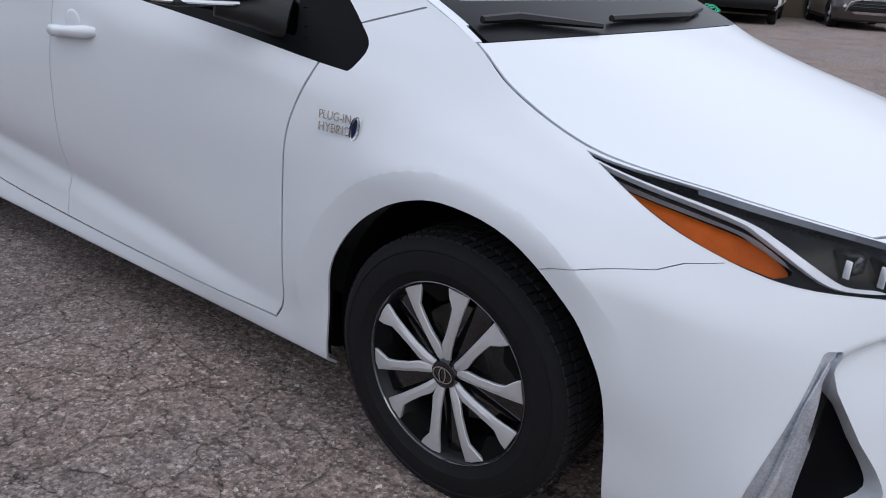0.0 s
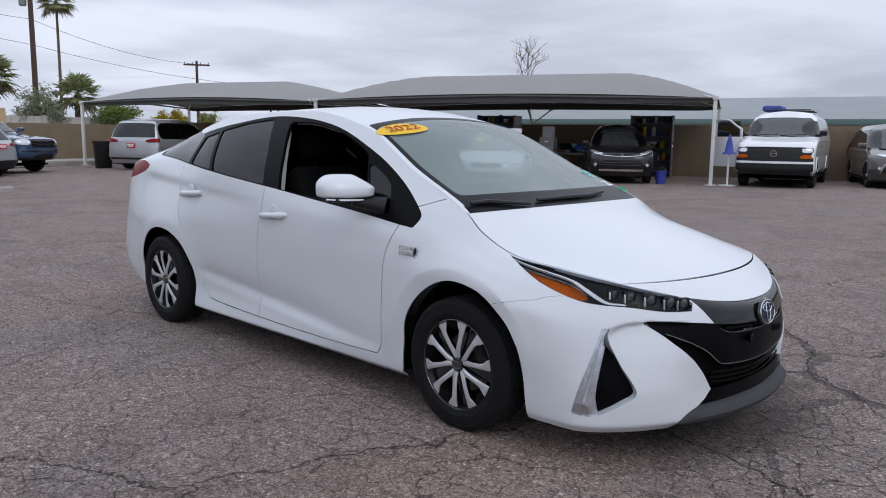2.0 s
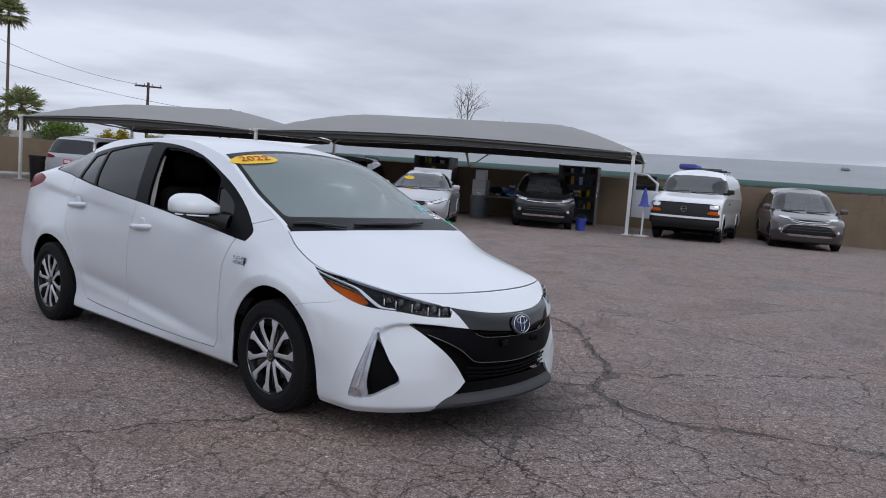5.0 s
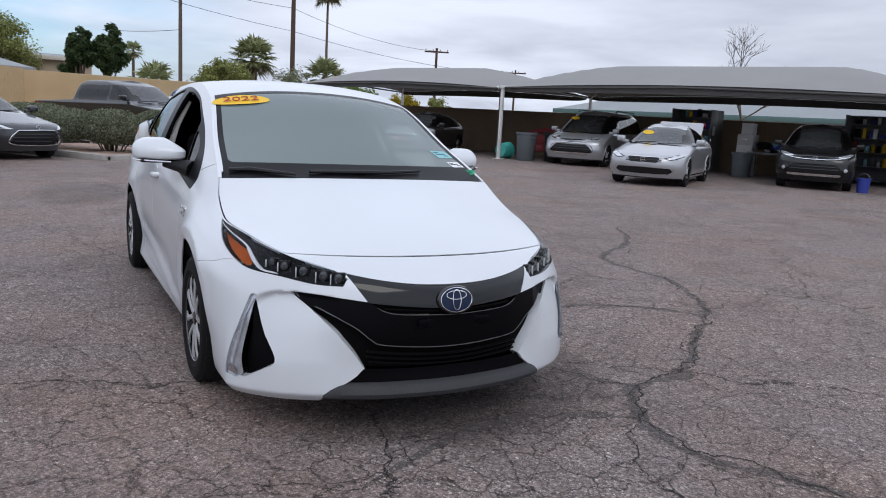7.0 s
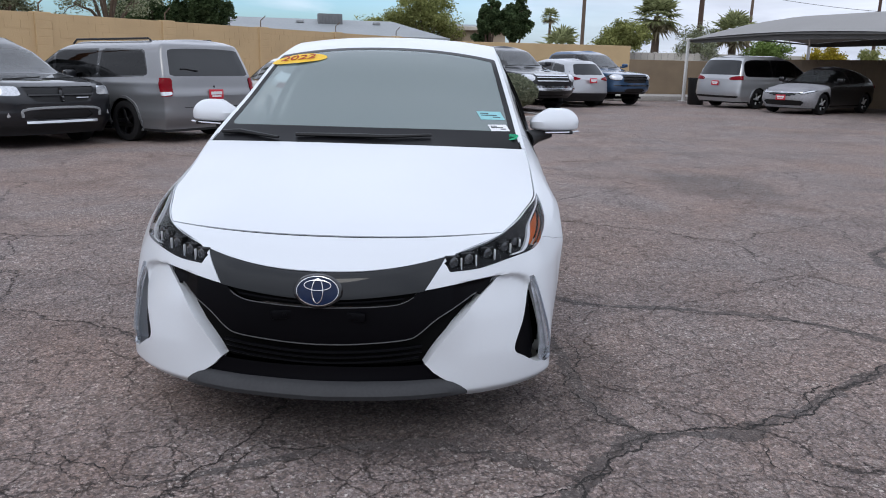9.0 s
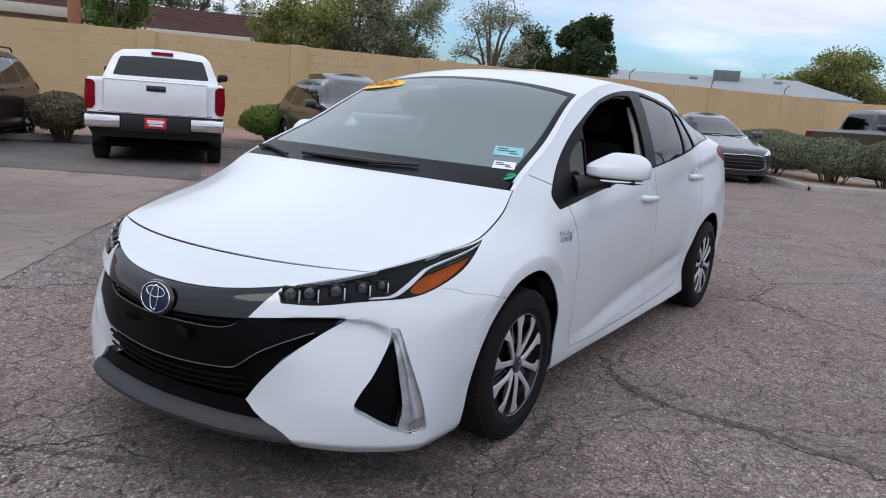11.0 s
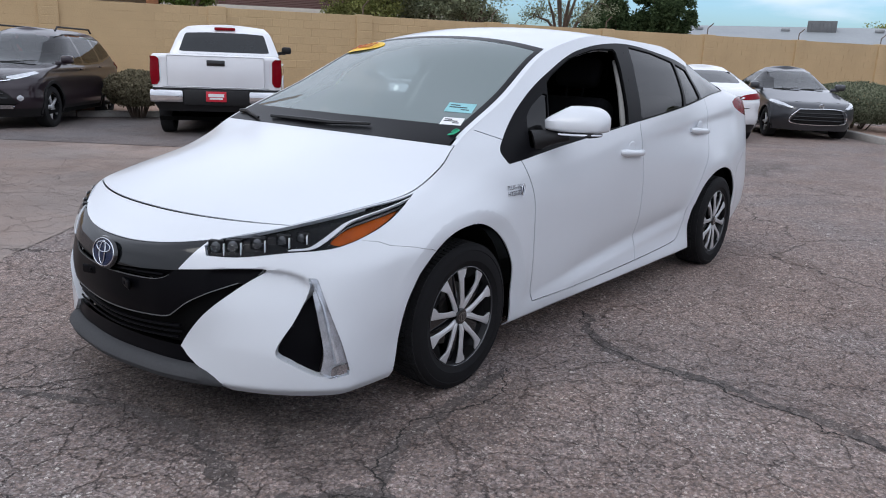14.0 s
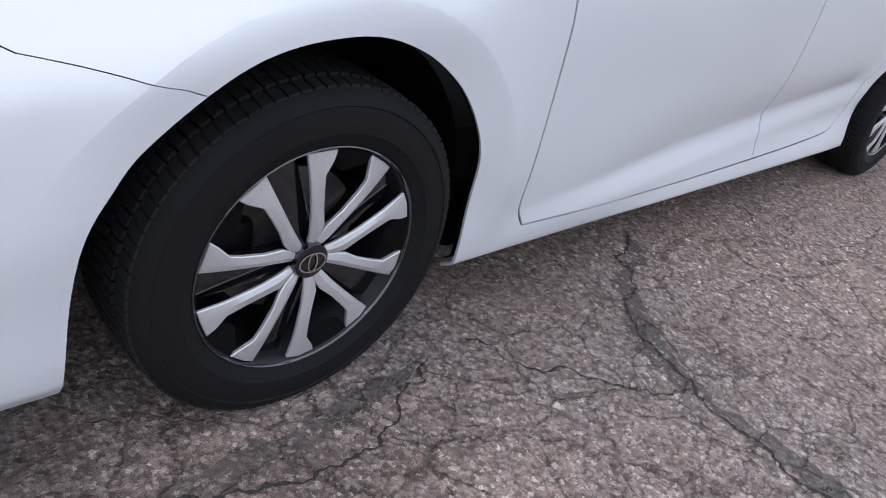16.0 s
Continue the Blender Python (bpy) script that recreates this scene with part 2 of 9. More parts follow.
def tube(bm, pts, radius, seg=8, cap=True):
    """A tube along points; radius is a number or one a point."""
    pts = [Vector(p) for p in pts]
    rad = radius if isinstance(radius, (list, tuple)) else [radius] * len(pts)
    rings = []
    side = None
    for i, p in enumerate(pts):
        way = (pts[min(i + 1, len(pts) - 1)] - pts[max(i - 1, 0)]).normalized()
        if side is None:
            side = way.orthogonal().normalized()
        side = (side - way * side.dot(way)).normalized()
        up = way.cross(side)
        rings.append([bm.verts.new(p + (side * math.cos(a) + up * math.sin(a)) * rad[i]) for a in (2 * math.pi * k / seg for k in range(seg))])
    for a, b in zip(rings, rings[1:]):
        for k in range(seg):
            bm.faces.new((a[k], a[(k + 1) % seg], b[(k + 1) % seg], b[k]))
    if cap:
        bm.faces.new(rings[0][::-1])
        bm.faces.new(rings[-1])
    return rings


def lathe(bm, prof, seg=48, axis="y", close=False):
    """Turns a profile of (radius, offset) about the y axis."""
    rings = []
    for r, o in prof:
        rings.append([bm.verts.new((r * math.cos(2 * math.pi * k / seg), o, r * math.sin(2 * math.pi * k / seg))) for k in range(seg)])
    for a, b in zip(rings, rings[1:]):
        for k in range(seg):
            bm.faces.new((a[k], b[k], b[(k + 1) % seg], a[(k + 1) % seg]))
    return rings


# ---- splines ----
def pchip(xs, ys, x):
    """Monotone cubic through (xs, ys); ys may have several columns."""
    xs, ys, x = np.asarray(xs, float), np.asarray(ys, float), np.atleast_1d(np.asarray(x, float))
    flat = ys.ndim == 1
    ys = ys[:, None] if flat else ys
    h = np.diff(xs)[:, None]
    d = np.diff(ys, axis=0) / h
    m = np.zeros_like(ys)
    m[0], m[-1] = d[0], d[-1]
    for i in range(1, len(xs) - 1):
        w1, w2 = 2 * h[i] + h[i - 1], h[i] + 2 * h[i - 1]
        same = d[i - 1] * d[i] > 0
        with np.errstate(divide="ignore", invalid="ignore"):
            m[i] = np.where(same, (w1 + w2) / (w1 / d[i - 1] + w2 / d[i]), 0)
    k = np.clip(np.searchsorted(xs, x) - 1, 0, len(xs) - 2)
    hk = (xs[k + 1] - xs[k])[:, None]
    t = ((x - xs[k])[:, None] / hk).clip(0, 1)
    out = (2 * t**3 - 3 * t**2 + 1) * ys[k] + (t**3 - 2 * t**2 + t) * hk * m[k] + (-2 * t**3 + 3 * t**2) * ys[k + 1] + (t**3 - t**2) * hk * m[k + 1]
    return out[:, 0] if flat else out


def rounded(pts, n=6, closed=True):
    """Catmull-Rom through 2D or 3D points; a point given as (..., 's') at its end stays a sharp corner."""
    sharp = [isinstance(p[-1], str) for p in pts]
    q = [np.array([v for v in p if not isinstance(v, str)], float) for p in pts]
    out, count = [], len(q)
    for i in range(count if closed else count - 1):
        a, b = q[i], q[(i + 1) % count]
        p0 = a - (b - a) if sharp[i] or (not closed and i == 0) else q[i - 1]
        j = (i + 1) % count
        p3 = b + (b - a) if sharp[j] or (not closed and j == count - 1) else q[(i + 2) % count]
        for k in range(n):
            t = k / n
            out.append(0.5 * (2 * a + (b - p0) * t + (2 * p0 - 5 * a + 4 * b - p3) * t * t + (3 * a - p0 - 3 * b + p3) * t**3))
    if not closed:
        out.append(q[-1])
    return np.array(out)


def inside(poly, axes):
    """Signed distance (inside negative) from a polygon in the plane of two axes, for an array of 3D points."""
    poly = np.asarray(poly, float)

    def f(p):
        q = p[:, list(axes)]
        best = np.full(len(q), 1e9)
        odd = np.zeros(len(q), bool)
        for a, b in zip(poly, np.roll(poly, -1, axis=0)):
            e, w = b - a, q - a
            t = ((w @ e) / max(e @ e, 1e-12)).clip(0, 1)
            best = np.minimum(best, np.hypot(*(w - t[:, None] * e).T))
            crosses = (a[1] > q[:, 1]) != (b[1] > q[:, 1])
            with np.errstate(divide="ignore", invalid="ignore"):
                odd ^= crosses & (q[:, 0] < (b[0] - a[0]) * (q[:, 1] - a[1]) / (b[1] - a[1] if abs(b[1] - a[1]) > 1e-12 else 1e-12) + a[0])
        return np.where(odd, -best, best)

    return f


def near_line(line, axes, width):
    """Negative within width / 2 of an open polyline in the plane of two axes."""
    line = np.asarray(line, float)

    def f(p):
        q = p[:, list(axes)]
        best = np.full(len(q), 1e9)
        for a, b in zip(line, line[1:]):
            e, w = b - a, q - a
            t = ((w @ e) / max(e @ e, 1e-12)).clip(0, 1)
            best = np.minimum(best, np.hypot(*(w - t[:, None] * e).T))
        return best - width / 2

    return f


class Shell:
    """A half body (y >= 0) of small faces, cut into regions along level lines."""

    def __init__(self):
        self.v, self.f, self.tag, self.n = [], [], [], []

    def grid(self, pts, tag, flip=False):
        rows, cols = pts.shape[:2]
        base = len(self.v)
        du = np.gradient(pts[..., :3], axis=0)
        dv = np.gradient(pts[..., :3], axis=1)
        nn = np.cross(du, dv)
        nn /= np.linalg.norm(nn, axis=2, keepdims=True) + 1e-12
        if flip:
            nn = -nn
        self.v += list(pts.reshape(-1, pts.shape[2]))
        self.n += list(nn.reshape(-1, 3))
        for i in range(rows - 1):
            for j in range(cols - 1):
                a = base + i * cols + j
                q = (a, a + cols, a + cols + 1, a + 1)
                self.f.append(q[::-1] if flip else q)
                self.tag.append(tag)

    def cut(self, f, new_tag, only=None, where=None):
        """Faces where f < 0 get new_tag (None: thrown away); those on the edge are split along it."""
        arr = np.array(self.v)
        val = f(arr)
        if where is not None:
            val = np.where(where(arr), val, np.maximum(val, 1.0))
        val = list(np.where(np.abs(val) < 1e-6, 1e-6, val))
        made, of, ot = {}, [], []
        for face, tag in zip(self.f, self.tag):
            if only is not None and tag not in only:
                of.append(face), ot.append(tag)
                continue
            s = [val[i] < 0 for i in face]
            if not any(s):
                of.append(face), ot.append(tag)
                continue
            if all(s):
                if new_tag is not None:
                    of.append(face), ot.append(new_tag)
                continue
            ins, outs = [], []
            for k, i in enumerate(face):
                j = face[(k + 1) % len(face)]
                (ins if s[k] else outs).append(i)
                if s[k] != s[(k + 1) % len(face)]:
                    key = (min(i, j), max(i, j))
                    if key not in made:
                        t = val[key[0]] / (val[key[0]] - val[key[1]])
                        made[key] = len(self.v)
                        self.v.append(self.v[key[0]] + (self.v[key[1]] - self.v[key[0]]) * t)
                        nn = self.n[key[0]] * (1 - t) + self.n[key[1]] * t
                        self.n.append(nn / (np.linalg.norm(nn) + 1e-12))
                        val.append(0.0)
                    ins.append(made[key]), outs.append(made[key])
            if len(outs) > 2:
                of.append(tuple(outs)), ot.append(tag)
            if new_tag is not None and len(ins) > 2:
                of.append(tuple(ins)), ot.append(new_tag)
        self.f, self.tag = of, ot
        return self

    def take(self, tags, mirror=True, lift=0.0, depth=0.0):
        """Vertices, faces and normals of the faces with these tags (both halves unless mirror is False or -1: left/right alone)."""
        tags = (tags,) if isinstance(tags, str) else tags
        faces = [f for f, t in zip(self.f, self.tag) if t in tags]
        if not faces:
            return [], []
        used = sorted({i for f in faces for i in f})
        index = {i: k for k, i in enumerate(used)}
        v = [self.v[i][:3] + self.n[i] * lift for i in used]
        n = [self.n[i] for i in used]
        f = [tuple(index[i] for i in face) for face in faces]
        if depth > 0:
            count = {}
            for face in f:
                for a, b in zip(face, face[1:] + face[:1]):
                    count.setdefault((min(a, b), max(a, b)), []).append((a, b))
            rim = {}
            for key, uses in count.items():
                if len(uses) == 1:
                    a, b = uses[0]
                    if abs(v[a][1]) < 1e-4 and abs(v[b][1]) < 1e-4:
                        continue
                    for i in (a, b):
                        if i not in rim:
                            rim[i] = (len(v), len(v) + 1)
                            v += [v[i] - n[i] * 0.0008, v[i] - n[i] * depth]
                            n += [n[i], n[i]]
                    f.append((b, a, rim[a][0], rim[b][0]))
                    f.append((rim[b][0], rim[a][0], rim[a][1], rim[b][1]))
        v = np.array(v)
        if mirror is True:
            m = v * (1, -1, 1)
            f = f + [tuple(i + len(v) for i in face[::-1]) for face in f]
            v = np.vstack([v, m])
        elif mirror == -1:
            v = v * (1, -1, 1)
            f = [face[::-1] for face in f]
        return v, f

    def part(self, tags, name, material, parent, label="", mirror=True, lift=0.0, depth=0.0, angle=40):
        v, f = self.take(tags, mirror, lift, depth)
        if len(f) == 0:
            return None
        ob = mesh_part(name, v, f, material, parent, label, angle=angle)
        if mirror is True:
            bm = bmesh.new()
            bm.from_mesh(ob.data)
            bmesh.ops.remove_doubles(bm, verts=[w for w in bm.verts if abs(w.co.y) < 1e-4], dist=1e-4)
            bm.to_mesh(ob.data)
            bm.free()
        return ob

# ---- ground ----
def slope(x, y):
    """The lot falls gently towards the block wall."""
    k = min(-0.5 * x - 0.866 * y - 3.0, 9.0)
    return -0.018 * math.log1p(math.exp(k * 1.5)) / 1.5


def asphalt(name, base, stone, patch, spills_shade=(), broken=(), net=0.0):
    m = bpy.data.materials.new(name)
    m.use_nodes = True
    n, l = m.node_tree.nodes, m.node_tree.links
    b = n["Principled BSDF"]
    tc = n.new("ShaderNodeTexCoord")

    def noise_node(scale, detail=3, dist=0.0, rough=0.5):
        k = n.new("ShaderNodeTexNoise")
        k.inputs["Scale"].default_value, k.inputs["Detail"].default_value = scale, detail
        k.inputs["Distortion"].default_value, k.inputs["Roughness"].default_value = dist, rough
        l.new(tc.outputs["Object"], k.inputs["Vector"])
        return k

    def ramp_node(src, p0, c0, p1, c1):
        r = n.new("ShaderNodeValToRGB")
        r.color_ramp.elements[0].position, r.color_ramp.elements[0].color = p0, (*c0, 1)
        r.color_ramp.elements[1].position, r.color_ramp.elements[1].color = p1, (*c1, 1)
        l.new(src, r.inputs[0])
        return r

    def mixc(fac, a, bb, mode="MIX"):
        k = n.new("ShaderNodeMix")
        k.data_type, k.blend_type = "RGBA", mode
        if hasattr(fac, "is_linked"):
            l.new(fac, k.inputs["Factor"])
        else:
            k.inputs["Factor"].default_value = fac
        l.new(a, k.inputs["A"])
        l.new(bb, k.inputs["B"])
        return k.outputs["Result"]

    def hollow(cx, cy, rx, ry):
        at = n.new("ShaderNodeMapping")
        at.vector_type = "TEXTURE"
        at.inputs["Location"].default_value, at.inputs["Scale"].default_value = (cx, cy, 0), (rx, ry, 1)
        l.new(tc.outputs["Object"], at.inputs["Vector"])
        wav = n.new("ShaderNodeVectorMath")
        wav.operation = "MULTIPLY_ADD"
        wav.inputs[1].default_value = (0.7, 0.7, 0.0)
        l.new(noise_node(1.2, 4).outputs["Color"], wav.inputs[0])
        l.new(at.outputs[0], wav.inputs[2])
        far = n.new("ShaderNodeVectorMath")
        far.operation = "DISTANCE"
        far.inputs[1].default_value = (0.35, 0.35, 0.0)
        l.new(wav.outputs[0], far.inputs[0])
        return ramp_node(far.outputs["Value"], 0.70, (0.75, 0.75, 0.75), 1.15, (0, 0, 0)).outputs[0]

    wide = ramp_node(noise_node(0.35, 5, 0.6).outputs["Fac"], 0.3, tuple(c * 0.80 for c in base), 0.72, tuple(c * 1.18 for c in base))
    worn = ramp_node(noise_node(1.1, 5, 0.8).outputs["Fac"], 0.40, (0.4, 0.4, 0.4), 0.56, (1, 1, 1))

    chipped = n.new("ShaderNodeVectorMath")
    chipped.operation = "MULTIPLY_ADD"
    chipped.inputs[1].default_value = (0.018, 0.018, 0.018)
    l.new(noise_node(130, 3, 0.0, 0.7).outputs["Color"], chipped.inputs[0])
    l.new(tc.outputs["Object"], chipped.inputs[2])

    def stones(scale, stops):
        v = n.new("ShaderNodeTexVoronoi")
        v.inputs["Scale"].default_value = scale
        l.new(chipped.outputs[0], v.inputs["Vector"])
        sp = n.new("ShaderNodeSeparateColor")
        l.new(v.outputs["Color"], sp.inputs[0])
        r = n.new("ShaderNodeValToRGB")
        r.color_ramp.interpolation = "CONSTANT"
        for k, (pos, c) in enumerate(stops):
            e = r.color_ramp.elements[k] if k < 2 else r.color_ramp.elements.new(pos)
            e.position, e.color = pos, (*c, 1)
        l.new(sp.outputs[0], r.inputs[0])
        return v, r, sp

    def tint(k, warm=1.0):
        return (stone[0] * k * warm, stone[1] * k, stone[2] * k / warm)

    # aggregate: a bed of small stones, and larger pale chips among them
    cells, tones, _ = stones(105, [(0.0, tint(0.42)), (0.16, tint(0.68, 1.05)), (0.36, tint(0.94)), (0.55, tint(1.06, 1.08)), (0.72, tint(1.22, 0.98)), (0.86, tint(1.44)), (0.955, tint(1.9, 1.02))])
    col = mixc(patch, wide.outputs[0], tones.outputs[0])
    gaps = ramp_node(cells.outputs["Distance"], 0.34, (1.12, 1.12, 1.12), 0.80, (0.54, 0.525, 0.515))
    col = mixc(patch, col, mixc(1.0, col, gaps.outputs[0], "MULTIPLY"))
    def chips(col, scale, share, gap, lo, hi):
        """Angular pale stones: whole cells of a web, picked by chance."""
        _, pick, sp = stones(scale, [(0.0, (0, 0, 0)), (1 - share, (1, 1, 1))])
        rim = n.new("ShaderNodeTexVoronoi")
        rim.feature = "DISTANCE_TO_EDGE"
        rim.inputs["Scale"].default_value = scale
        l.new(chipped.outputs[0], rim.inputs["Vector"])
        shape = ramp_node(rim.outputs["Distance"], gap, (0, 0, 0), gap + 0.05, (1, 1, 1))
        mask = mixc(1.0, mixc(1.0, pick.outputs[0], shape.outputs[0], "MULTIPLY"), worn.outputs[0], "MULTIPLY")
        chip = ramp_node(sp.outputs[1], 0.0, lo, 1.0, hi)
        strong = n.new("ShaderNodeMath")
        strong.operation = "MULTIPLY"
        l.new(mask, strong.inputs[0])
        strong.inputs[1].default_value = min(1.0, patch * 1.25)
        return mixc(strong.outputs[0], col, chip.outputs[0])

    col = chips(col, 118, 0.17, 0.07, (0.24, 0.20, 0.185), (0.58, 0.54, 0.51))
    col = chips(col, 66, 0.085, 0.14, (0.30, 0.25, 0.23), (0.74, 0.70, 0.66))
    fine = ramp_node(noise_node(330, 2).outputs["Fac"], 0.3, (0.62, 0.62, 0.62), 0.7, (1.32, 1.32, 1.32))
    col = mixc(1.0, col, fine.outputs[0], "MULTIPLY")
    # knobbly wear: pits and proud lumps of a few centimetres
    lumps = noise_node(24, 5, 0.3, 0.65)
    pits = ramp_node(lumps.outputs["Fac"], 0.36, (0.72, 0.71, 0.70), 0.62, (1.16, 1.15, 1.14))
    col = mixc(patch, col, mixc(1.0, col, pits.outputs[0], "MULTIPLY"))
    # stains
    stain = ramp_node(noise_node(0.9, 6, 1.2, 0.6).outputs["Fac"], 0.34, (0.62, 0.6, 0.6), 0.52, (1, 1, 1))
    col = mixc(0.6, col, stain.outputs[0], "MULTIPLY")
    tan = ramp_node(noise_node(0.6, 6, 0.5, 0.6).outputs["Fac"], 0.40, (1, 1, 1), 0.66, (1.10, 0.98, 0.90))
    col = mixc(1.0, col, tan.outputs[0], "MULTIPLY")
    # spills and soaked-in dirt, with shade under the bumper painted into the colour
    for cx, cy, rx, ry, dark in spills_shade:
        at = n.new("ShaderNodeMapping")
        at.vector_type = "TEXTURE"
        at.inputs["Location"].default_value, at.inputs["Scale"].default_value = (cx, cy, 0), (rx, ry, 1)
        l.new(tc.outputs["Object"], at.inputs["Vector"])
        wav = n.new("ShaderNodeVectorMath")
        wav.operation = "MULTIPLY_ADD"
        wav.inputs[1].default_value = (1.1, 1.1, 0.0)
        l.new(noise_node(2.6, 5, 0.4, 0.6).outputs["Color"], wav.inputs[0])
        l.new(at.outputs[0], wav.inputs[2])
        far = n.new("ShaderNodeVectorMath")
        far.operation = "DISTANCE"
        far.inputs[1].default_value = (0.55, 0.55, 0.0)
        l.new(wav.outputs[0], far.inputs[0])
        dim = ramp_node(far.outputs["Value"], 0.62, (dark, dark, dark), 1.0, (1, 1, 1))
        col = mixc(1.0, col, dim.outputs[0], "MULTIPLY")
    # cracks: a wide web and two finer crazings that come and go
    height = None
    for scale, w, gate, depth, push in ((0.42, 0.0042, (0.40, 0.50), 0.10, 0.55), (1.7, 0.0075, (0.56 - net, 0.70 - net), 0.16, 0.40), (5.2, 0.021, (0.72 - net, 0.86 - net), 0.26, 0.13)):
        warp = noise_node(1.3 / push, 7, 0.0, 0.62)
        off = n.new("ShaderNodeVectorMath")
        off.operation = "MULTIPLY_ADD"
        off.inputs[1].default_value = (push, push, 0.0)
        l.new(warp.outputs["Color"], off.inputs[0])
        l.new(tc.outputs["Object"], off.inputs[2])
        v = n.new("ShaderNodeTexVoronoi")
        v.feature, v.voronoi_dimensions = "DISTANCE_TO_EDGE", "2D"
        v.inputs["Scale"].default_value = scale
        l.new(off.outputs[0], v.inputs["Vector"])
        line = ramp_node(v.outputs["Distance"], 0.0, (depth, depth, depth), w, (1, 1, 1))
        strength = ramp_node(noise_node(0.27 + scale * 0.03, 4).outputs["Fac"], gate[0], (0, 0, 0), gate[1], (0.95, 0.95, 0.95)).outputs[0]
        for place in broken if scale > 1 else ():
            # the fine net is everywhere in the worn hollows
            most = n.new("ShaderNodeMath")
            most.operation = "MAXIMUM"
            l.new(strength, most.inputs[0])
            l.new(hollow(*place), most.inputs[1])
            strength = most.outputs[0]
        col = mixc(strength, col, mixc(1.0, col, line.outputs[0], "MULTIPLY"))
        height = line.outputs[0] if height is None else mixc(1.0, height, line.outputs[0], "MULTIPLY")
    l.new(col, b.inputs["Base Color"])
    b.inputs["Roughness"].default_value = 0.82
    b.inputs["Specular IOR Level"].default_value = 0.35
    bump = n.new("ShaderNodeBump")
    bump.inputs["Strength"].default_value, bump.inputs["Distance"].default_value = 0.7, 0.006
    l.new(cells.outputs["Distance"], bump.inputs["Height"])
    bump3 = n.new("ShaderNodeBump")
    bump3.inputs["Strength"].default_value, bump3.inputs["Distance"].default_value = 0.55 * patch, 0.022
    l.new(lumps.outputs["Fac"], bump3.inputs["Height"])
    l.new(bump.outputs[0], bump3.inputs["Normal"])
    bump2 = n.new("ShaderNodeBump")
    bump2.inputs["Strength"].default_value, bump2.inputs["Distance"].default_value = 0.8, 0.016
    l.new(height, bump2.inputs["Height"])
    l.new(bump3.outputs[0], bump2.inputs["Normal"])
    l.new(bump2.outputs[0], b.inputs["Normal"])
    return m


# the first dark ellipse is oil stain plus painted shade under the front bumper
M["asphalt"] = asphalt("weathered_asphalt", (0.244, 0.205, 0.196), (0.262, 0.220, 0.209), 0.78, ((0.80, 0.1, 0.34, 0.75, 0.55), (0.62, 0.8, 0.36, 0.30, 0.6), (0.2, 1.05, 0.5, 0.2, 0.7), (-5.5, 3.2, 1.2, 0.8, 0.72), (-8.0, -1.0, 1.6, 0.7, 0.75)), ((1.8, -0.3, 0.9, 1.6), (0.9, -3.2, 1.5, 0.8)), 0.0)
M["smooth_asphalt"] = asphalt("smooth_asphalt", (0.282, 0.234, 0.210), (0.282, 0.234, 0.210), 0.13)
M["dark_asphalt"] = asphalt("newer_dark_asphalt", (0.150, 0.138, 0.140), (0.155, 0.142, 0.143), 0.4)
M["seal"] = asphalt("worn_crack_sealer", (0.118, 0.103, 0.099), (0.125, 0.109, 0.104), 0.45)
M["gravel"] = mat("pink_gravel", (0.36, 0.25, 0.20), rough=0.95, vary=0.55, scale=14, fine=70, bump=1.0, bscale=45)


def build_ground():
    axis = [math.sinh(k / 40 * 6.2) * 4.5 for k in range(-40, 41)]
    axis = [a + (-3) for a in axis]
    v, f = [], []
    for x in axis:
        for y in axis:
            v.append((x, y, slope(x, y)))
    k = len(axis)
    for i in range(k - 1):
        for j in range(k - 1):
            f.append((i * k + j, (i + 1) * k + j, (i + 1) * k + j + 1, i * k + j + 1))
    ob = mesh_part("ground", v, f, "asphalt", angle=180)
    tagged(ob, "cracked weathered grey-brown asphalt lot with exposed aggregate", "ground", kind="structure")


build_ground()

# ---- block wall with its piers, the gravel bed and its kerb ----
WALL_A, WALL_B = Vector((0.9, -20.35, 0)), Vector((-31.0, -1.9, 0))
WALL_DIR = (WALL_B - WALL_A).normalized()
WALL_IN = Vector((WALL_DIR.y, -WALL_DIR.x, 0))
if WALL_IN.x < 0:
    WALL_IN = -WALL_IN
WALL_LEN = (WALL_B - WALL_A).length
WALL_TURN = math.atan2(WALL_DIR.y, WALL_DIR.x)
M["block"] = mat("tan_slump_block", (0.52, 0.378, 0.212), rough=0.95, vary=0.16, scale=1.1, fine=45, bump=0.6, bscale=30, random_vary=0.22)
M["mortar"] = mat("tan_mortar", (0.50, 0.365, 0.205), rough=0.95, vary=0.2, scale=3, bump=0.4, bscale=50)
M["grey_block"] = mat("brown_painted_block", (0.20, 0.15, 0.10), rough=0.9, vary=0.2, scale=1.5, fine=40, bump=0.3, bscale=40)


def block_mesh(length, height, depth):
    bm = bmesh.new()
    box(bm, 0, length, -depth, 0, 0, height, 0.006, seg=1)
    me = bpy.data.meshes.new("block")
    bm.to_mesh(me)
    bm.free()
    return me


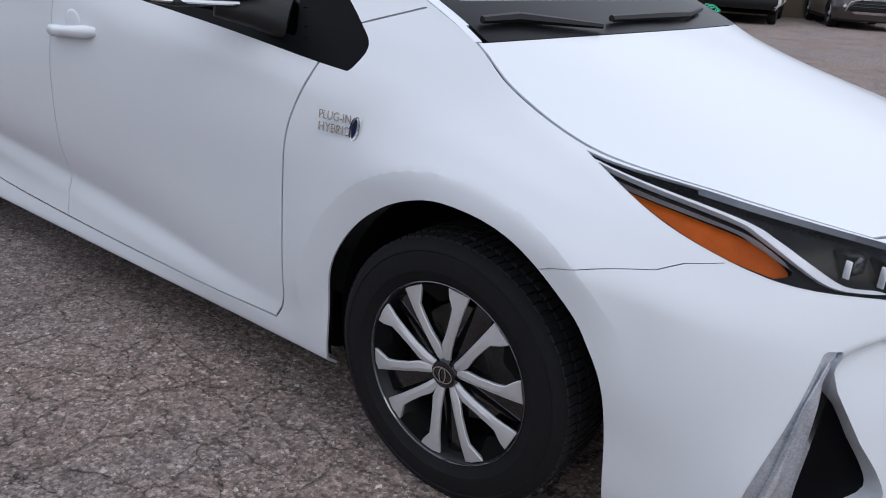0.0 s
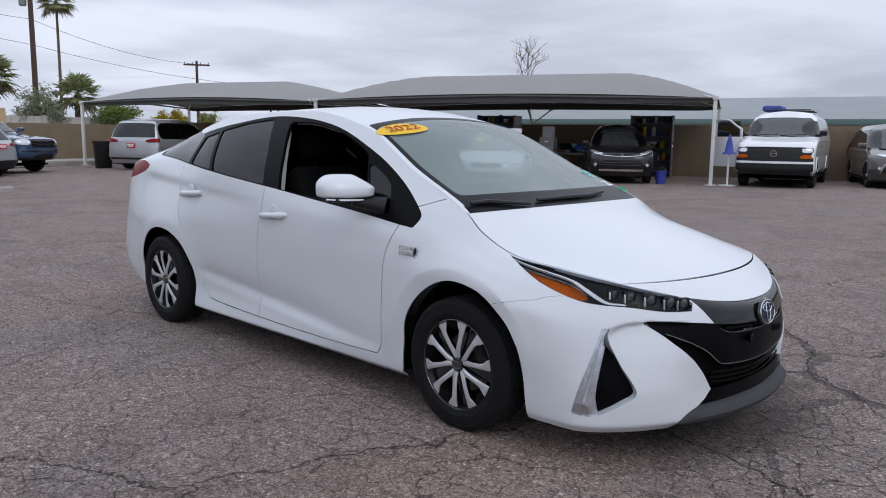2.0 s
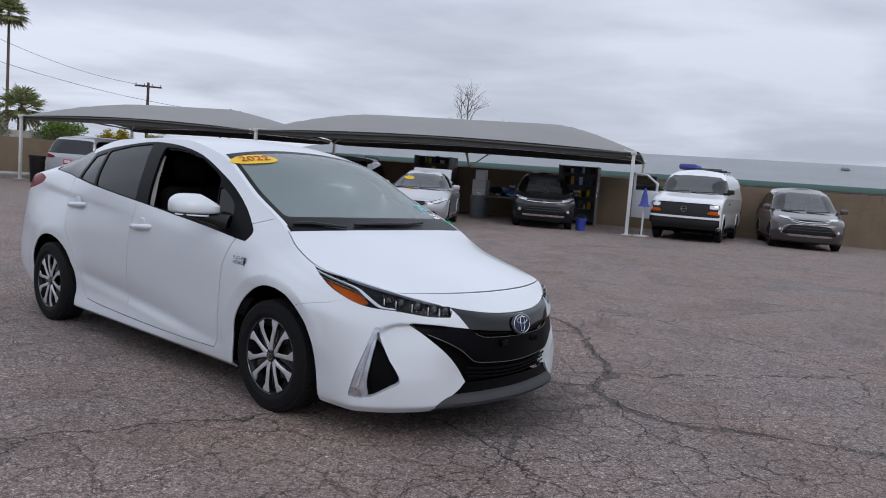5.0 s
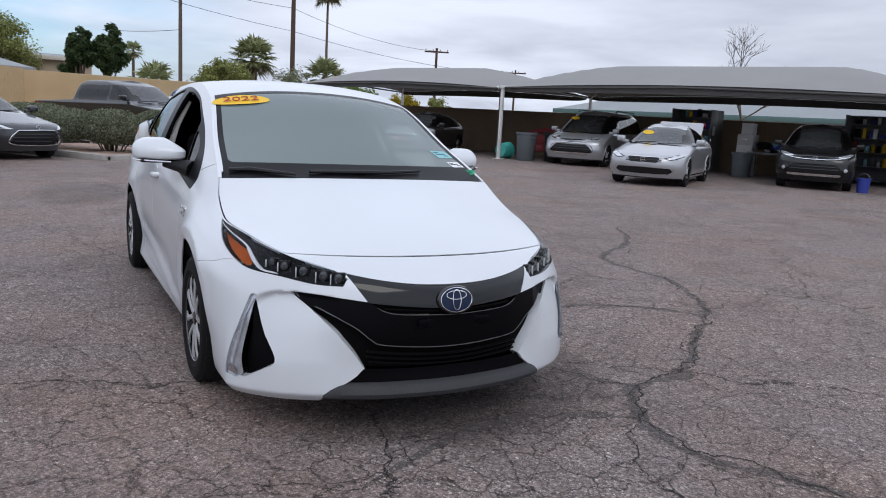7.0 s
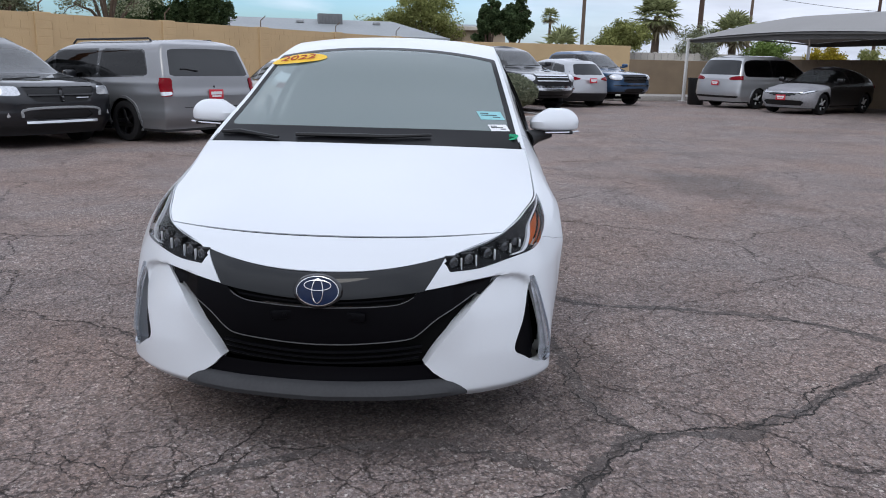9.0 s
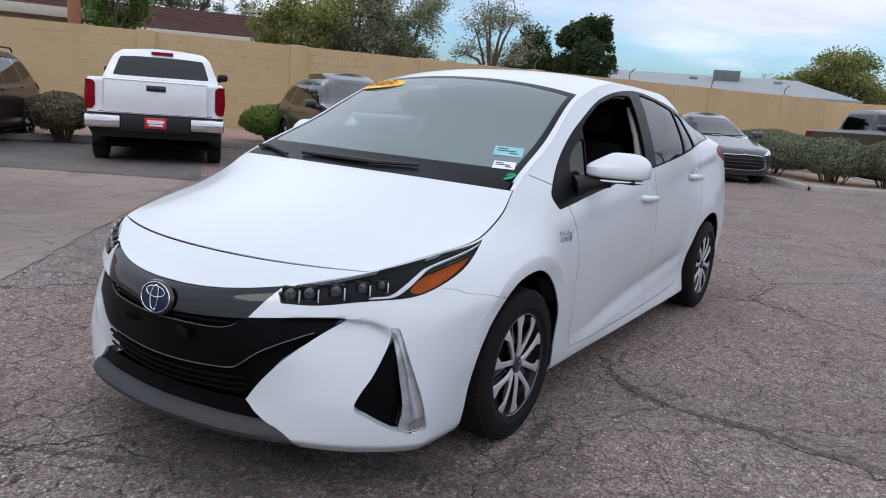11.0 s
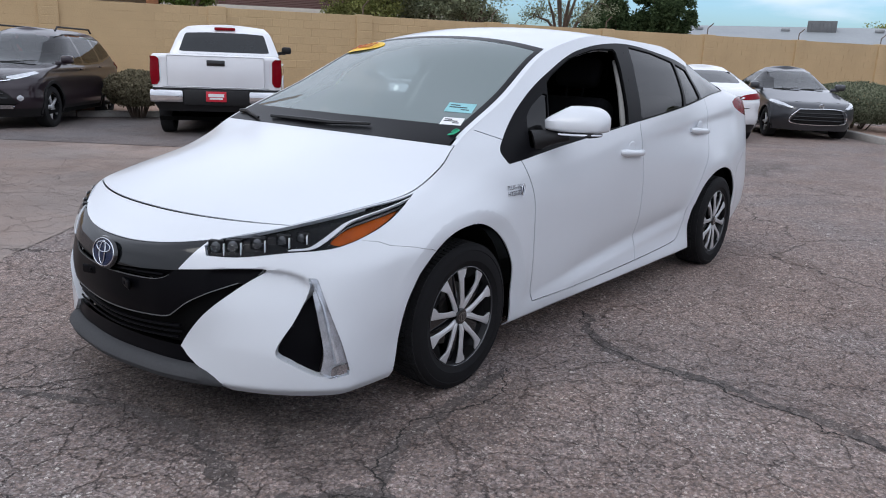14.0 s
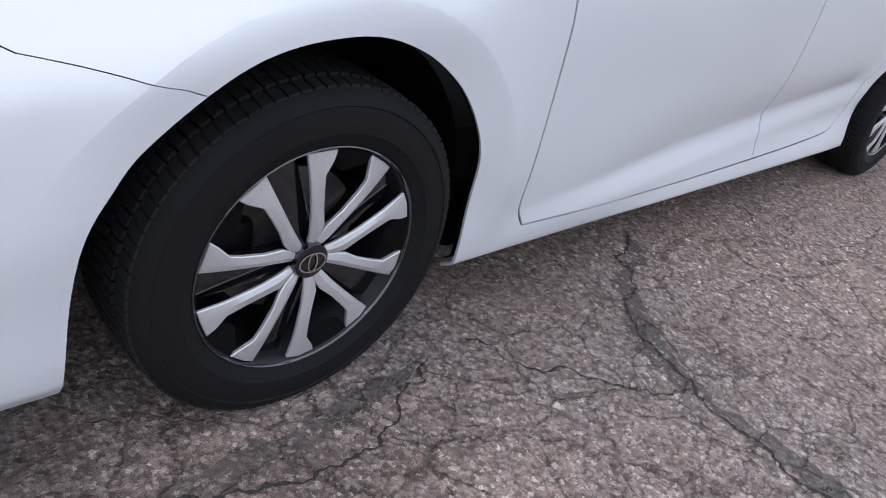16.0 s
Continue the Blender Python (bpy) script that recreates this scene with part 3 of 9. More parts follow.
def build_wall():
    base, top = 0.1, 2.28
    m = Matrix.Translation(WALL_A) @ Matrix.Rotation(WALL_TURN, 4, "Z")
    bm = bmesh.new()
    box(bm, 0, WALL_LEN, 0.005, 0.16, -0.3, top - 0.03)
    wall = part("wall_south", bm, "mortar", smooth=False)
    wall.matrix_world = m
    tagged(wall, "tan slump-block boundary wall with square piers", "wall", kind="structure")
    # courses of block
    course, length = 0.2, 0.4
    me = block_mesh(length - 0.007, course - 0.007, 0.10)
    me.materials.append(M["block"])
    singles, v, f = 0, [], []
    rows = int((top - base + 0.25) / course)
    for r in range(rows):
        z = top - 0.02 - (r + 1) * course
        k = 0
        while k * length < WALL_LEN - length:
            x = k * length + (length / 2 if r % 2 else 0) + 0.006
            k += 1
            if 10.5 < x < 17.5 and singles < 300:
                ob = new("block", me)
                ob.parent = wall
                ob.location = (x, 0.1 + random.uniform(-0.004, 0.004), z + 0.006)
                singles += 1
            else:
                i = len(v)
                o = random.uniform(-0.004, 0.004)
                v += [(x + a, b + o, z + 0.006 + c) for a in (0, length - 0.007) for b in (0, 0.1) for c in (0, course - 0.007)]
                f += [(i, i + 1, i + 5, i + 4), (i, i + 2, i + 3, i + 1), (i + 4, i + 5, i + 7, i + 6), (i + 1, i + 3, i + 7, i + 5)]
    rest = mesh_part("block_courses", v, f, "block", wall, smooth=False)
    tagged(rest, kind="stuff")
    # piers
    d = 0.6
    first = True
    k = 0
    while d < WALL_LEN:
        bm = bmesh.new()
        box(bm, d, d + 0.42, -0.05, 0.22, -0.3, top + 0.004, 0.01)
        for r in range(11):
            box(bm, d - 0.004, d + 0.424, -0.054, 0.224, 0.08 + r * 0.2, 0.08 + r * 0.2 + 0.188, 0.006, seg=1)
        part("pier", bm, "block", wall, smooth=False)
        # bracket of bent angle iron on the pier
        bm = bmesh.new()
        tube(bm, [(d + 0.2, 0.1, top - 0.1), (d + 0.2, 0.1, top + 0.2), (d + 0.32, 0.0, top + 0.36)], 0.018, 6)
        part("wire_bracket", bm, "bark", wall)
        d += 3.75
    # kerb and gravel bed
    bm = bmesh.new()
    x = 0.0
    while x < 15.5:
        box(bm, x, x + 2.98, -3.42, -3.24, -0.3, slope(*(m @ Vector((x, -3.3, 0))).xy) + 0.13, 0.03)
        x += 3.0
    kerb = part("kerb", bm, "concrete")
    kerb.matrix_world = m
    tagged(kerb, "low concrete kerb edging the gravel bed", "kerb", kind="structure")
    v, f = [], []
    for i in range(60):
        for j in range(9):
            xx, yy = i * WALL_LEN / 59, -3.25 + j * 3.25 / 8
            w = m @ Vector((xx, yy, 0))
            v.append((xx, yy, slope(*w.xy) + 0.06 + 0.16 * j / 8 + noise.noise(Vector((xx, yy, 0)) * 1.3) * 0.03))
    for i in range(59):
        for j in range(8):
            f.append((i * 9 + j, (i + 1) * 9 + j, (i + 1) * 9 + j + 1, i * 9 + j + 1))
    bed = mesh_part("gravel_bed", v, f, "gravel", angle=180)
    bed.matrix_world = m
    tagged(bed, "pinkish crushed gravel bed along the wall", "gravel", kind="stuff")
    return m


WALL_M = build_wall()

# ---- shade canopies: fabric hips on white posts ----
CAN_DIR = Vector((math.cos(radians(23.5)), math.sin(radians(23.5)), 0))
CAN_IN = Vector((-CAN_DIR.y, CAN_DIR.x, 0))
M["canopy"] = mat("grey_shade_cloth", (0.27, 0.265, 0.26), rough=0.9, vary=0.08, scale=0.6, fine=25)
# canopy cloth darkened to paint the shade of its underside
M["valance"] = mat("shaded_canopy_underside", (0.085, 0.083, 0.08), rough=0.95, vary=0.1, scale=1)


def canopy(start, length, depth, eave, ridge, inset, label, ends=(0, 1)):
    """A hip roof of shade cloth with sagging edges, steel posts and a dark valance."""
    turn = math.atan2(CAN_DIR.y, CAN_DIR.x)
    top = thing("shade_canopy", Matrix.Translation(start) @ Matrix.Rotation(turn, 4, "Z"), label, "canopy", "shade canopies")
    n = 28
    v, f = [], []
    for i in range(n + 1):
        for j in range(n + 1):
            a, b = i / n, j / n
            x, y = a * length, b * depth
            # hip: height by the nearer of the end run and the side run
            end = min(x, length - x) / inset
            side = min(y, depth - y) / (depth / 2)
            h = min(1.0, end, side)
            soft = 1 - (1 - h) ** 1.25
            sag = 0.16 * (4 * a * (1 - a) if side < end else 4 * b * (1 - b)) * (1 - h)
            v.append((x, y, eave + (ridge - eave) * soft + sag))
    for i in range(n):
        for j in range(n):
            f.append((i * (n + 1) + j, (i + 1) * (n + 1) + j, (i + 1) * (n + 1) + j + 1, i * (n + 1) + j + 1))
    mesh_part("fabric", v, f, "canopy", top, angle=14)
    # valance: a strip hanging from the edge, the underside's shade put into its dark colour
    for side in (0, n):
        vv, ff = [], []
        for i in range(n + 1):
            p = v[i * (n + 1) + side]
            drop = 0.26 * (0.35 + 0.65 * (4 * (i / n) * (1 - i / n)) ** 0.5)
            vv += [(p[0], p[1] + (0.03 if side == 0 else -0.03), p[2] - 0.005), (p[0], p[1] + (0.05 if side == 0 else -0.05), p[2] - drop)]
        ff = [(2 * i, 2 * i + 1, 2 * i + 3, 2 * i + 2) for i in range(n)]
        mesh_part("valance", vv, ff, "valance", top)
    # frame and posts
    for x in [e * length for e in ends]:
        for y in (0.0, depth):
            bm = bmesh.new()
            box(bm, x - 0.05, x + 0.05, y - 0.05, y + 0.05, 0, eave + 0.02, 0.01)
            box(bm, x - 0.15, x + 0.15, y - 0.15, y + 0.15, 0, 0.02, 0.004)
            box(bm, x - 0.08, x + 0.08, y - 0.08, y + 0.08, eave - 0.06, eave + 0.05, 0.01)
            part("post", bm, "post_white", top, "white painted square steel post")
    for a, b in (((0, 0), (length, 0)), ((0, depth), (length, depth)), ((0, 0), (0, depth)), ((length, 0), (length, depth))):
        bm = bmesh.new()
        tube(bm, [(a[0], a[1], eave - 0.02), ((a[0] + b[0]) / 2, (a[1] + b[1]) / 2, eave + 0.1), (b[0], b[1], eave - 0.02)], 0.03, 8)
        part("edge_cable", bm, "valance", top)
    for x, y in ((0, 0), (length, 0), (0, depth), (length, depth)):
        bm = bmesh.new()
        rx = inset if x == 0 else length - inset
        tube(bm, [(x, y, eave - 0.03), (rx, depth / 2, ridge - 0.05)], 0.035, 8)
        part("rafter", bm, "post_white", top)
    return top


canopy(Vector((-19.0, 12.5, 0)), 12.6, 6.2, 2.42, 3.38, 2.9, "grey fabric hip canopy over the car preparation bays")
canopy(Vector((-28.5, 8.55, 0)), 10.0, 6.2, 2.40, 3.30, 2.9, "grey fabric hip canopy beside the block wall", (0,))


def yard_wall():
    a = Vector((-32.5, 12.5, 0))
    turn = math.atan2(CAN_DIR.y, CAN_DIR.x)
    m = Matrix.Translation(a) @ Matrix.Rotation(turn, 4, "Z")
    bm = bmesh.new()
    box(bm, 0, 62, 0.012, 0.2, -0.1, 1.75)
    w = part("wall_north", bm, "grey_block", smooth=False)
    w.matrix_world = m
    tagged(w, "brown painted block wall behind the canopies", "wall", kind="structure")
    v, f = [], []
    for r in range(9):
        for k in range(154):
            x, z = k * 0.4 + (0.2 if r % 2 else 0), r * 0.2 - 0.06
            i = len(v)
            v += [(x + p, q, z + c) for p in (0.006, 0.394) for q in (0, 0.05) for c in (0, 0.188)]
            f += [(i, i + 1, i + 5, i + 4), (i, i + 2, i + 3, i + 1), (i + 4, i + 5, i + 7, i + 6), (i + 1, i + 3, i + 7, i + 5)]
    tagged(mesh_part("block_courses", v, f, "grey_block", w, smooth=False), kind="stuff")


yard_wall()

# ---- parked vehicles ----
def wheel(parent, x, y, z, r, width, rim, face="alloy", spokes=5):
    """A wheel with tyre, rim and spokes; its face looks along the sign of y."""
    s = 1 if y > 0 else -1
    hold = Matrix.Translation((x, y, z)) @ (Matrix.Identity(4) if s > 0 else Matrix.Rotation(math.pi, 4, "Z"))
    bm = bmesh.new()
    h = width / 2
    lathe(bm, [(rim * 0.97, -h * 0.8), (rim + 0.01, -h * 0.92), (r * 0.86, -h), (r * 0.97, -h * 0.86), (r, -h * 0.6), (r, h * 0.6), (r * 0.97, h * 0.86), (r * 0.86, h), (rim + 0.01, h * 0.92), (rim, h * 0.8)], 36)
    bmesh.ops.recalc_face_normals(bm, faces=bm.faces)
    w = part("wheel", bm, "tyre", parent, "black rubber tyre on an alloy rim")
    bm = bmesh.new()
    lathe(bm, [(rim, h * 0.82), (rim * 0.95, h * 0.86), (rim * 0.93, h * 0.6), (rim * 0.9, 0.0), (0.001, -0.01)], 36)
    rimo = part("rim", bm, "dark_alloy", w)
    for k in range(spokes):
        bm = bmesh.new()
        a = 2 * math.pi * k / spokes
        box(bm, 0.02, rim * 0.97, h * 0.45, h * 0.72, -rim * 0.13, rim * 0.13, 0.008, seg=1)
        bmesh.ops.transform(bm, matrix=Matrix.Rotation(a, 4, "Y"), verts=bm.verts)
        part("spoke", bm, face, w)
    bm = bmesh.new()
    lathe(bm, [(0.001, h * 0.82), (0.05, h * 0.8), (0.06, h * 0.7), (0.06, h * 0.3)], 16)
    part("hub_cap", bm, face, w)
    w.matrix_local = hold
    return w


def plan(s, p):
    return (1 - (1 - s.clip(0, 1)) ** p) ** (1 / p)


def make_car(name, label, at, heading, spec, colour, group="parked vehicles", glass="far_glass"):
    """A parked vehicle lofted through its front and rear profiles (height, length position) and its widths by height."""
    x0, y0 = at
    c, sn = math.cos(radians(heading)), math.sin(radians(heading))
    base = slope(x0, y0)
    fr, rr = slope(x0 + c * 1.5, y0 + sn * 1.5), slope(x0 - c * 1.5, y0 - sn * 1.5)
    tilt = -math.atan2(fr - rr, 3.0)
    top = thing(name, Matrix.Translation((x0, y0, (fr + rr) / 2)) @ Matrix.Rotation(radians(heading), 4, "Z") @ Matrix.Rotation(tilt, 4, "Y"), label, spec["kind"], group)
    pf, pr, pw = spec["front"], spec["rear"], spec["width"]
    zs = set()
    for prof in (pf, pr):
        a = np.array(prof, float)
        d = np.r_[0, np.cumsum(np.hypot(*np.diff(a, axis=0).T))]
        for t in np.linspace(0, d[-1], 26):
            zs.add(round(float(np.interp(t, d, a[:, 0])), 4))
    zs = np.array(sorted(zs))
    keep = [0]
    for i in range(1, len(zs)):
        if zs[i] - zs[keep[-1]] > 0.006:
            keep.append(i)
    zs = zs[keep]
    lin = lambda prof, z: np.interp(z, [q[0] for q in prof], [q[1] for q in prof])  # noqa: E731
    sm = lambda prof, z: 0.5 * lin(prof, z) + 0.5 * pchip([q[0] for q in prof], [q[1] for q in prof], z)  # noqa: E731
    xf, xr, w = sm(pf, zs), sm(pr, zs), sm(pw, zs)
    belt = spec["side_glass"][0][0][1] - 0.10
    w = w + 0.014 * np.exp(-(((zs - belt) / 0.035) ** 2)) - 0.016 * np.exp(-(((zs - belt * 0.66) / 0.10) ** 2)) * (zs < belt) + 0.010 * np.exp(-(((zs - belt * 0.40) / 0.04) ** 2))
    rf, rb, p = spec.get("nose", 0.5), spec.get("tail", 0.35), spec.get("p", 2.4)
    s1 = (np.arange(0, 9) / 8) ** 1.7
    s2 = np.linspace(0, 1, 26)[1:-1]
    rows = []
    for z, a, b, ww in zip(zs, xf, xr, w):
        r1, r2 = min(rf, (a - b) * 0.45), min(rb, (a - b) * 0.45)
        x = np.r_[a - s1 * r1, (a - r1) + s2 * ((b + r2) - (a - r1)), b + s1[::-1] * r2]
        y = ww * np.minimum(plan((a - x) / r1, p), plan((x - b) / r2, p))
        rows.append(np.stack([x, y, np.full_like(x, z)], -1))
    last = rows[-1]
    for k in (0.8, 0.5, 0.2, 0.0):
        q = last.copy()
        q[:, 1] *= k
        mid = (last[0, 0] + last[-1, 0]) / 2
        q[:, 0] = mid + (q[:, 0] - mid) * (0.94 + 0.06 * k)
        q[:, 2] += spec.get("crown", 0.05) * (1 - k**2)
        rows.append(q)
    sh = Shell()
    sh.grid(np.array(rows), "body", flip=True)
    R, hub = spec["wheel"], spec["axles"]
    for hx in hub:
        sh.cut(lambda q, hx=hx: np.hypot(q[:, 0] - hx, q[:, 2] - R) - R * 1.13, None, where=lambda q: q[:, 1] > 0.45)
    wide = max(q[1] for q in pw)
    # raised lips or plastic flares round the wheel openings
    flares = []
    if spec.get("flare"):
        for k, hx in enumerate(hub):
            sh.cut(lambda q, hx=hx: np.hypot(q[:, 0] - hx, q[:, 2] - R) - R * 1.13 - spec["flare"], "flare%d" % k, only=("body",), where=lambda q: q[:, 1] > wide * 0.55)
            flares.append("flare%d" % k)
    panes = ["pane%d" % k for k in range(len(spec.get("side_glass", ())))]
    polys = [inside(rounded(poly, 4), (0, 2)) for poly in spec.get("side_glass", ())]
    if polys and spec.get("surround", 0.035):
        sh.cut(lambda q: np.minimum.reduce([f(q) for f in polys]) - spec.get("surround", 0.035), "surround", only=("body",), where=lambda q: q[:, 1] > wide * 0.5)
    for pane, f in zip(panes, polys):
        sh.cut(f, pane, only=("body", "surround"), where=lambda q: q[:, 1] > wide * 0.5)
    if "windshield" in spec:
        zmin, zmax, y1, y2 = spec["windshield"]
        f = inside(rounded([(-0.2, zmin, "s"), (y1, zmin, "s"), (y2, zmax), (0.3, zmax + 0.03), (-0.2, zmax + 0.03, "s")], 4), (1, 2))
        sh.cut(lambda q: f(q) - 0.03, "frit", only=("body",), where=lambda q: q[:, 0] > spec["glass_x"])
        sh.cut(f, "windshield", only=("frit",))
    if "rear_glass" in spec:
        zmin, zmax, y1, y2 = spec["rear_glass"]
        f2 = inside(rounded([(-0.2, zmin, "s"), (y1, zmin, "s"), (y2, zmax, "s"), (0.3, zmax + 0.02), (-0.2, zmax + 0.02, "s")], 4), (1, 2))
        sh.cut(f2, "rear_glass", only=("body",), where=lambda q: q[:, 0] < spec["rglass_x"])
    for key, tag, front in (("grille", "grille", 1), ("lamp", "lamp", 1), ("low_grille", "low", 1), ("fog", "fog", 1), ("tail_lamp", "tail", -1), ("reverse_lamp", "reverse", -1), ("rear_black", "rblack", -1), ("chrome_bar", "chrome", 1)):
        for poly in spec.get(key, ()):
            lim = (max(q[1] for q in pf) - (spec.get("lamp_wrap", 0.6) if key == "lamp" else 0.24)) if front > 0 else (pr[1][1] + spec.get("tail_wrap", 0.5))
            g = inside(rounded(poly, 4), (1, 2))
            sh.cut(g, tag, only=("body", "grille", "low", "tail"), where=(lambda q, lim=lim: q[:, 0] > lim) if front > 0 else (lambda q, lim=lim: q[:, 0] < lim))
            if key == "lamp":
                sh.cut(lambda q, g=g: g(q) + 0.020, "lamp_core", only=("lamp",))
    if "sill" in spec:
        sh.cut(lambda q: q[:, 2] - spec["sill"], "trim", only=("body",))
    if "primer" in spec:
        sh.cut(lambda q: spec["primer"] - q[:, 0] + 0.3 * (q[:, 2] - 0.6), "primer", only=("body",))
    # shut lines are open gaps over a dark inner shell: doors, hood, tailgate
    for line in spec.get("seams", ()):
        sh.cut(near_line(line, (0, 2), 0.011), None, only=("body", "trim"), where=lambda q: q[:, 1] > wide * 0.5)
    if "hood" in spec:
        x1, z1, y1 = spec["hood"]
        sh.cut(near_line([(max(q[1] for q in pf), y1), (x1, y1 * 1.12)], (0, 1), 0.012), None, only=("body",), where=lambda q: q[:, 2] > z1)
        sh.cut(near_line([(-0.1, z1 + 0.03), (y1 * 0.6, z1 + 0.025), (y1, z1 + 0.06)], (1, 2), 0.012), None, only=("body",), where=lambda q: q[:, 0] > x1)
    if "hatch" in spec:
        sh.cut(near_line(spec["hatch"], (1, 2), 0.014), None, only=("body",), where=lambda q: q[:, 0] < pr[1][1] + 0.5)
    sh.part("body", "body", colour, top, angle=50)
    sh.part(("body", "trim"), "inner_body", "dark", top, lift=-0.014)
    for q in (False, -1):
        sh.part("surround", "window_surround", spec.get("surround_mat", "gloss_black"), top, "black window surround", mirror=q)
        for pane in panes:
            sh.part(pane, "side_window", glass, top, "tinted side window", mirror=q)
        for tag in flares:
            sh.part(tag, "wheel_arch", colour if spec.get("flare_mat") == "inherit" else "black_plastic", top, mirror=q, lift=0.014, depth=0.03)
    sh.part("frit", "windshield_border", "gloss_black", top)
    sh.part("windshield", "windshield", "far_windshield", top, "sloping windshield")
    sh.part("rear_glass", "rear_window", "rear_tint", top, "dark rear window")
    sh.part("grille", "grille", "black_plastic", top, "black grille", lift=-0.012, depth=0.01)
    sh.part("low", "lower_grille", "black_plastic", top, lift=-0.02, depth=0.01)
    sh.part("chrome", "chrome_bar", "chrome", top, lift=0.012, depth=0.01)
    sh.part("rblack", "bumper_trim", "black_plastic", top, lift=0.004)
    sh.part("trim", "lower_trim", spec.get("trim_mat", "black_plastic"), top)
    for s, q in ((1, False), (-1, -1)):
        hl = sh.part("lamp", "headlight", "lamp_rim", top, "clear headlight", mirror=q, lift=0.004, depth=0.01)
        if hl:
            sh.part("lamp_core", "reflector", "lamp_lens", hl, mirror=q, lift=0.006, depth=0.01)
        sh.part("fog", "fog_lamp", spec.get("fog_mat", "lamp_lens"), top, mirror=q, lift=0.006, depth=0.01)
        sh.part("tail", "tail_lamp", "red_lens", top, "red tail lamp", mirror=q, lift=0.016, depth=0.01)
        sh.part("reverse", "reverse_lamp", "lamp_lens", top, mirror=q, lift=0.018, depth=0.01)
    if "primer" in spec:
        sh.part("primer", "front_fender", "primer", top, "grey primer front end")

    def front_x(y, z):
        row = rows[int(np.abs(zs - z).argmin())]
        return float(np.interp(abs(y), row[:14, 1], row[:14, 0]))

    for material, r, pts in spec.get("bars", ()):
        bm = bmesh.new()
        line = rounded(pts, 4, closed=False) if len(pts) > 2 else np.linspace(pts[0], pts[1], 15)
        tube(bm, [(front_x(y, z) + 0.004, y, z) for y, z in line], r, 5)
        part("grille_bar", bm, material, top)
    if "windshield" in spec:
        z0, wy = spec["windshield"][0] + 0.015, spec["windshield"][2]
        for ya, yb in ((-wy * 0.85, -wy * 0.05), (0.0, wy * 0.8)):
            bm = bmesh.new()
            tube(bm, [(front_x(y, z0) + 0.012, y, z0 + 0.03 * (y - ya) / (yb - ya)) for y in np.linspace(ya, yb, 7)], 0.011, 5)
            part("wiper", bm, "black_plastic", top)
    # dark inside: floor, wells and seats
    bm = bmesh.new()
    zc = spec["side_glass"][0][0][1] - 0.12 if spec.get("side_glass") else 0.9
    box(bm, float(np.interp(zc + 0.08, zs, xr)) + 0.2, float(np.interp(zc + 0.08, zs, xf)) - 0.2, -wide * 0.62, wide * 0.62, 0.22, zc)
    box(bm, hub[1] - R * 1.2, hub[0] + R * 1.2, -wide * 0.95, wide * 0.95, 0.24, 0.3)
    part("underbody", bm, "dark", top, smooth=False)
    for sx in spec.get("seats", ()):
        for sy in (-0.38, 0.38):
            bm = bmesh.new()
            box(bm, sx - 0.12, sx + 0.1, sy - 0.24, sy + 0.24, zc - 0.1, zc + 0.28, 0.06)
            box(bm, sx - 0.1, sx + 0.03, sy - 0.13, sy + 0.13, zc + 0.31, zc + 0.47, 0.05)
            part("seat", bm, "cloth", top)
    for hx in hub:
        for s in (1, -1):
            wheel(top, hx, s * (wide - 0.13), R, R, 0.22, spec.get("rim", R * 0.66), spec.get("rim_mat", "alloy"), spec.get("spokes", 5))
    # mirrors
    mx, mz = spec["mirror"]
    for s in (1, -1):
        bm = bmesh.new()
        box(bm, mx - 0.07, mx + 0.09, s * (wide + 0.07) - 0.10, s * (wide + 0.07) + 0.10, mz - 0.01, mz + 0.13, 0.045, seg=3)
        box(bm, mx - 0.03, mx + 0.05, min(s * wide * 0.86, s * (wide + 0.05)), max(s * wide * 0.86, s * (wide + 0.05)), mz - 0.03, mz + 0.03, 0.01)
        part("side_mirror", bm, spec.get("mirror_mat", colour), top)
    # door handles
    for hx, hz in spec.get("handles", ()):
        for s in (1, -1):
            bm = bmesh.new()
            ww = float(np.interp(hz, zs, w))
            box(bm, hx - 0.09, hx + 0.09, s * ww - 0.02, s * ww + 0.02, hz - 0.018, hz + 0.018, 0.012)
            part("door_handle", bm, spec.get("handle_mat", colour), top)
    return top


def dealer_plate(top, x, z, s=-1):
    """A red dealer plate with bars of print."""
    bm = bmesh.new()
    box(bm, x - 0.008, x + 0.008, -0.155, 0.155, z - 0.08, z + 0.08, 0.006)
    pl = part("licence_plate", bm, "red_plate", top, "red dealer plate with pale print")
    for zz, hw, hh in ((0.02, 0.12, 0.025), (-0.03, 0.1, 0.014)):
        bm = bmesh.new()
        box(bm, x + s * 0.009, x + s * 0.011, -hw, hw, z + zz - hh, z + zz + hh)
        part("print_bar", bm, "white_flat", pl, smooth=False)


def sticker(top, x, y, z, tilt, w=0.28, h=0.12, material="yellow"):
    bm = bmesh.new()
    bmesh.ops.create_circle(bm, cap_ends=True, segments=24, radius=0.5, matrix=Matrix.Diagonal((h, w, 1, 1)))
    ob = part("windshield_sticker", bm, material, top, smooth=False)
    ob.matrix_local = Matrix.Translation((x, y, z)) @ Matrix.Rotation(radians(tilt), 4, "Y")


def roof_rails(top, x0, x1, y, z):
    for s in (1, -1):
        bm = bmesh.new()
        tube(bm, [(x0, s * y, z - 0.05), (x0 - 0.1, s * y, z + 0.02), (x1 + 0.1, s * y, z + 0.02), (x1, s * y, z - 0.05)], 0.018, 6)
        part("roof_rail", bm, "black_plastic", top)


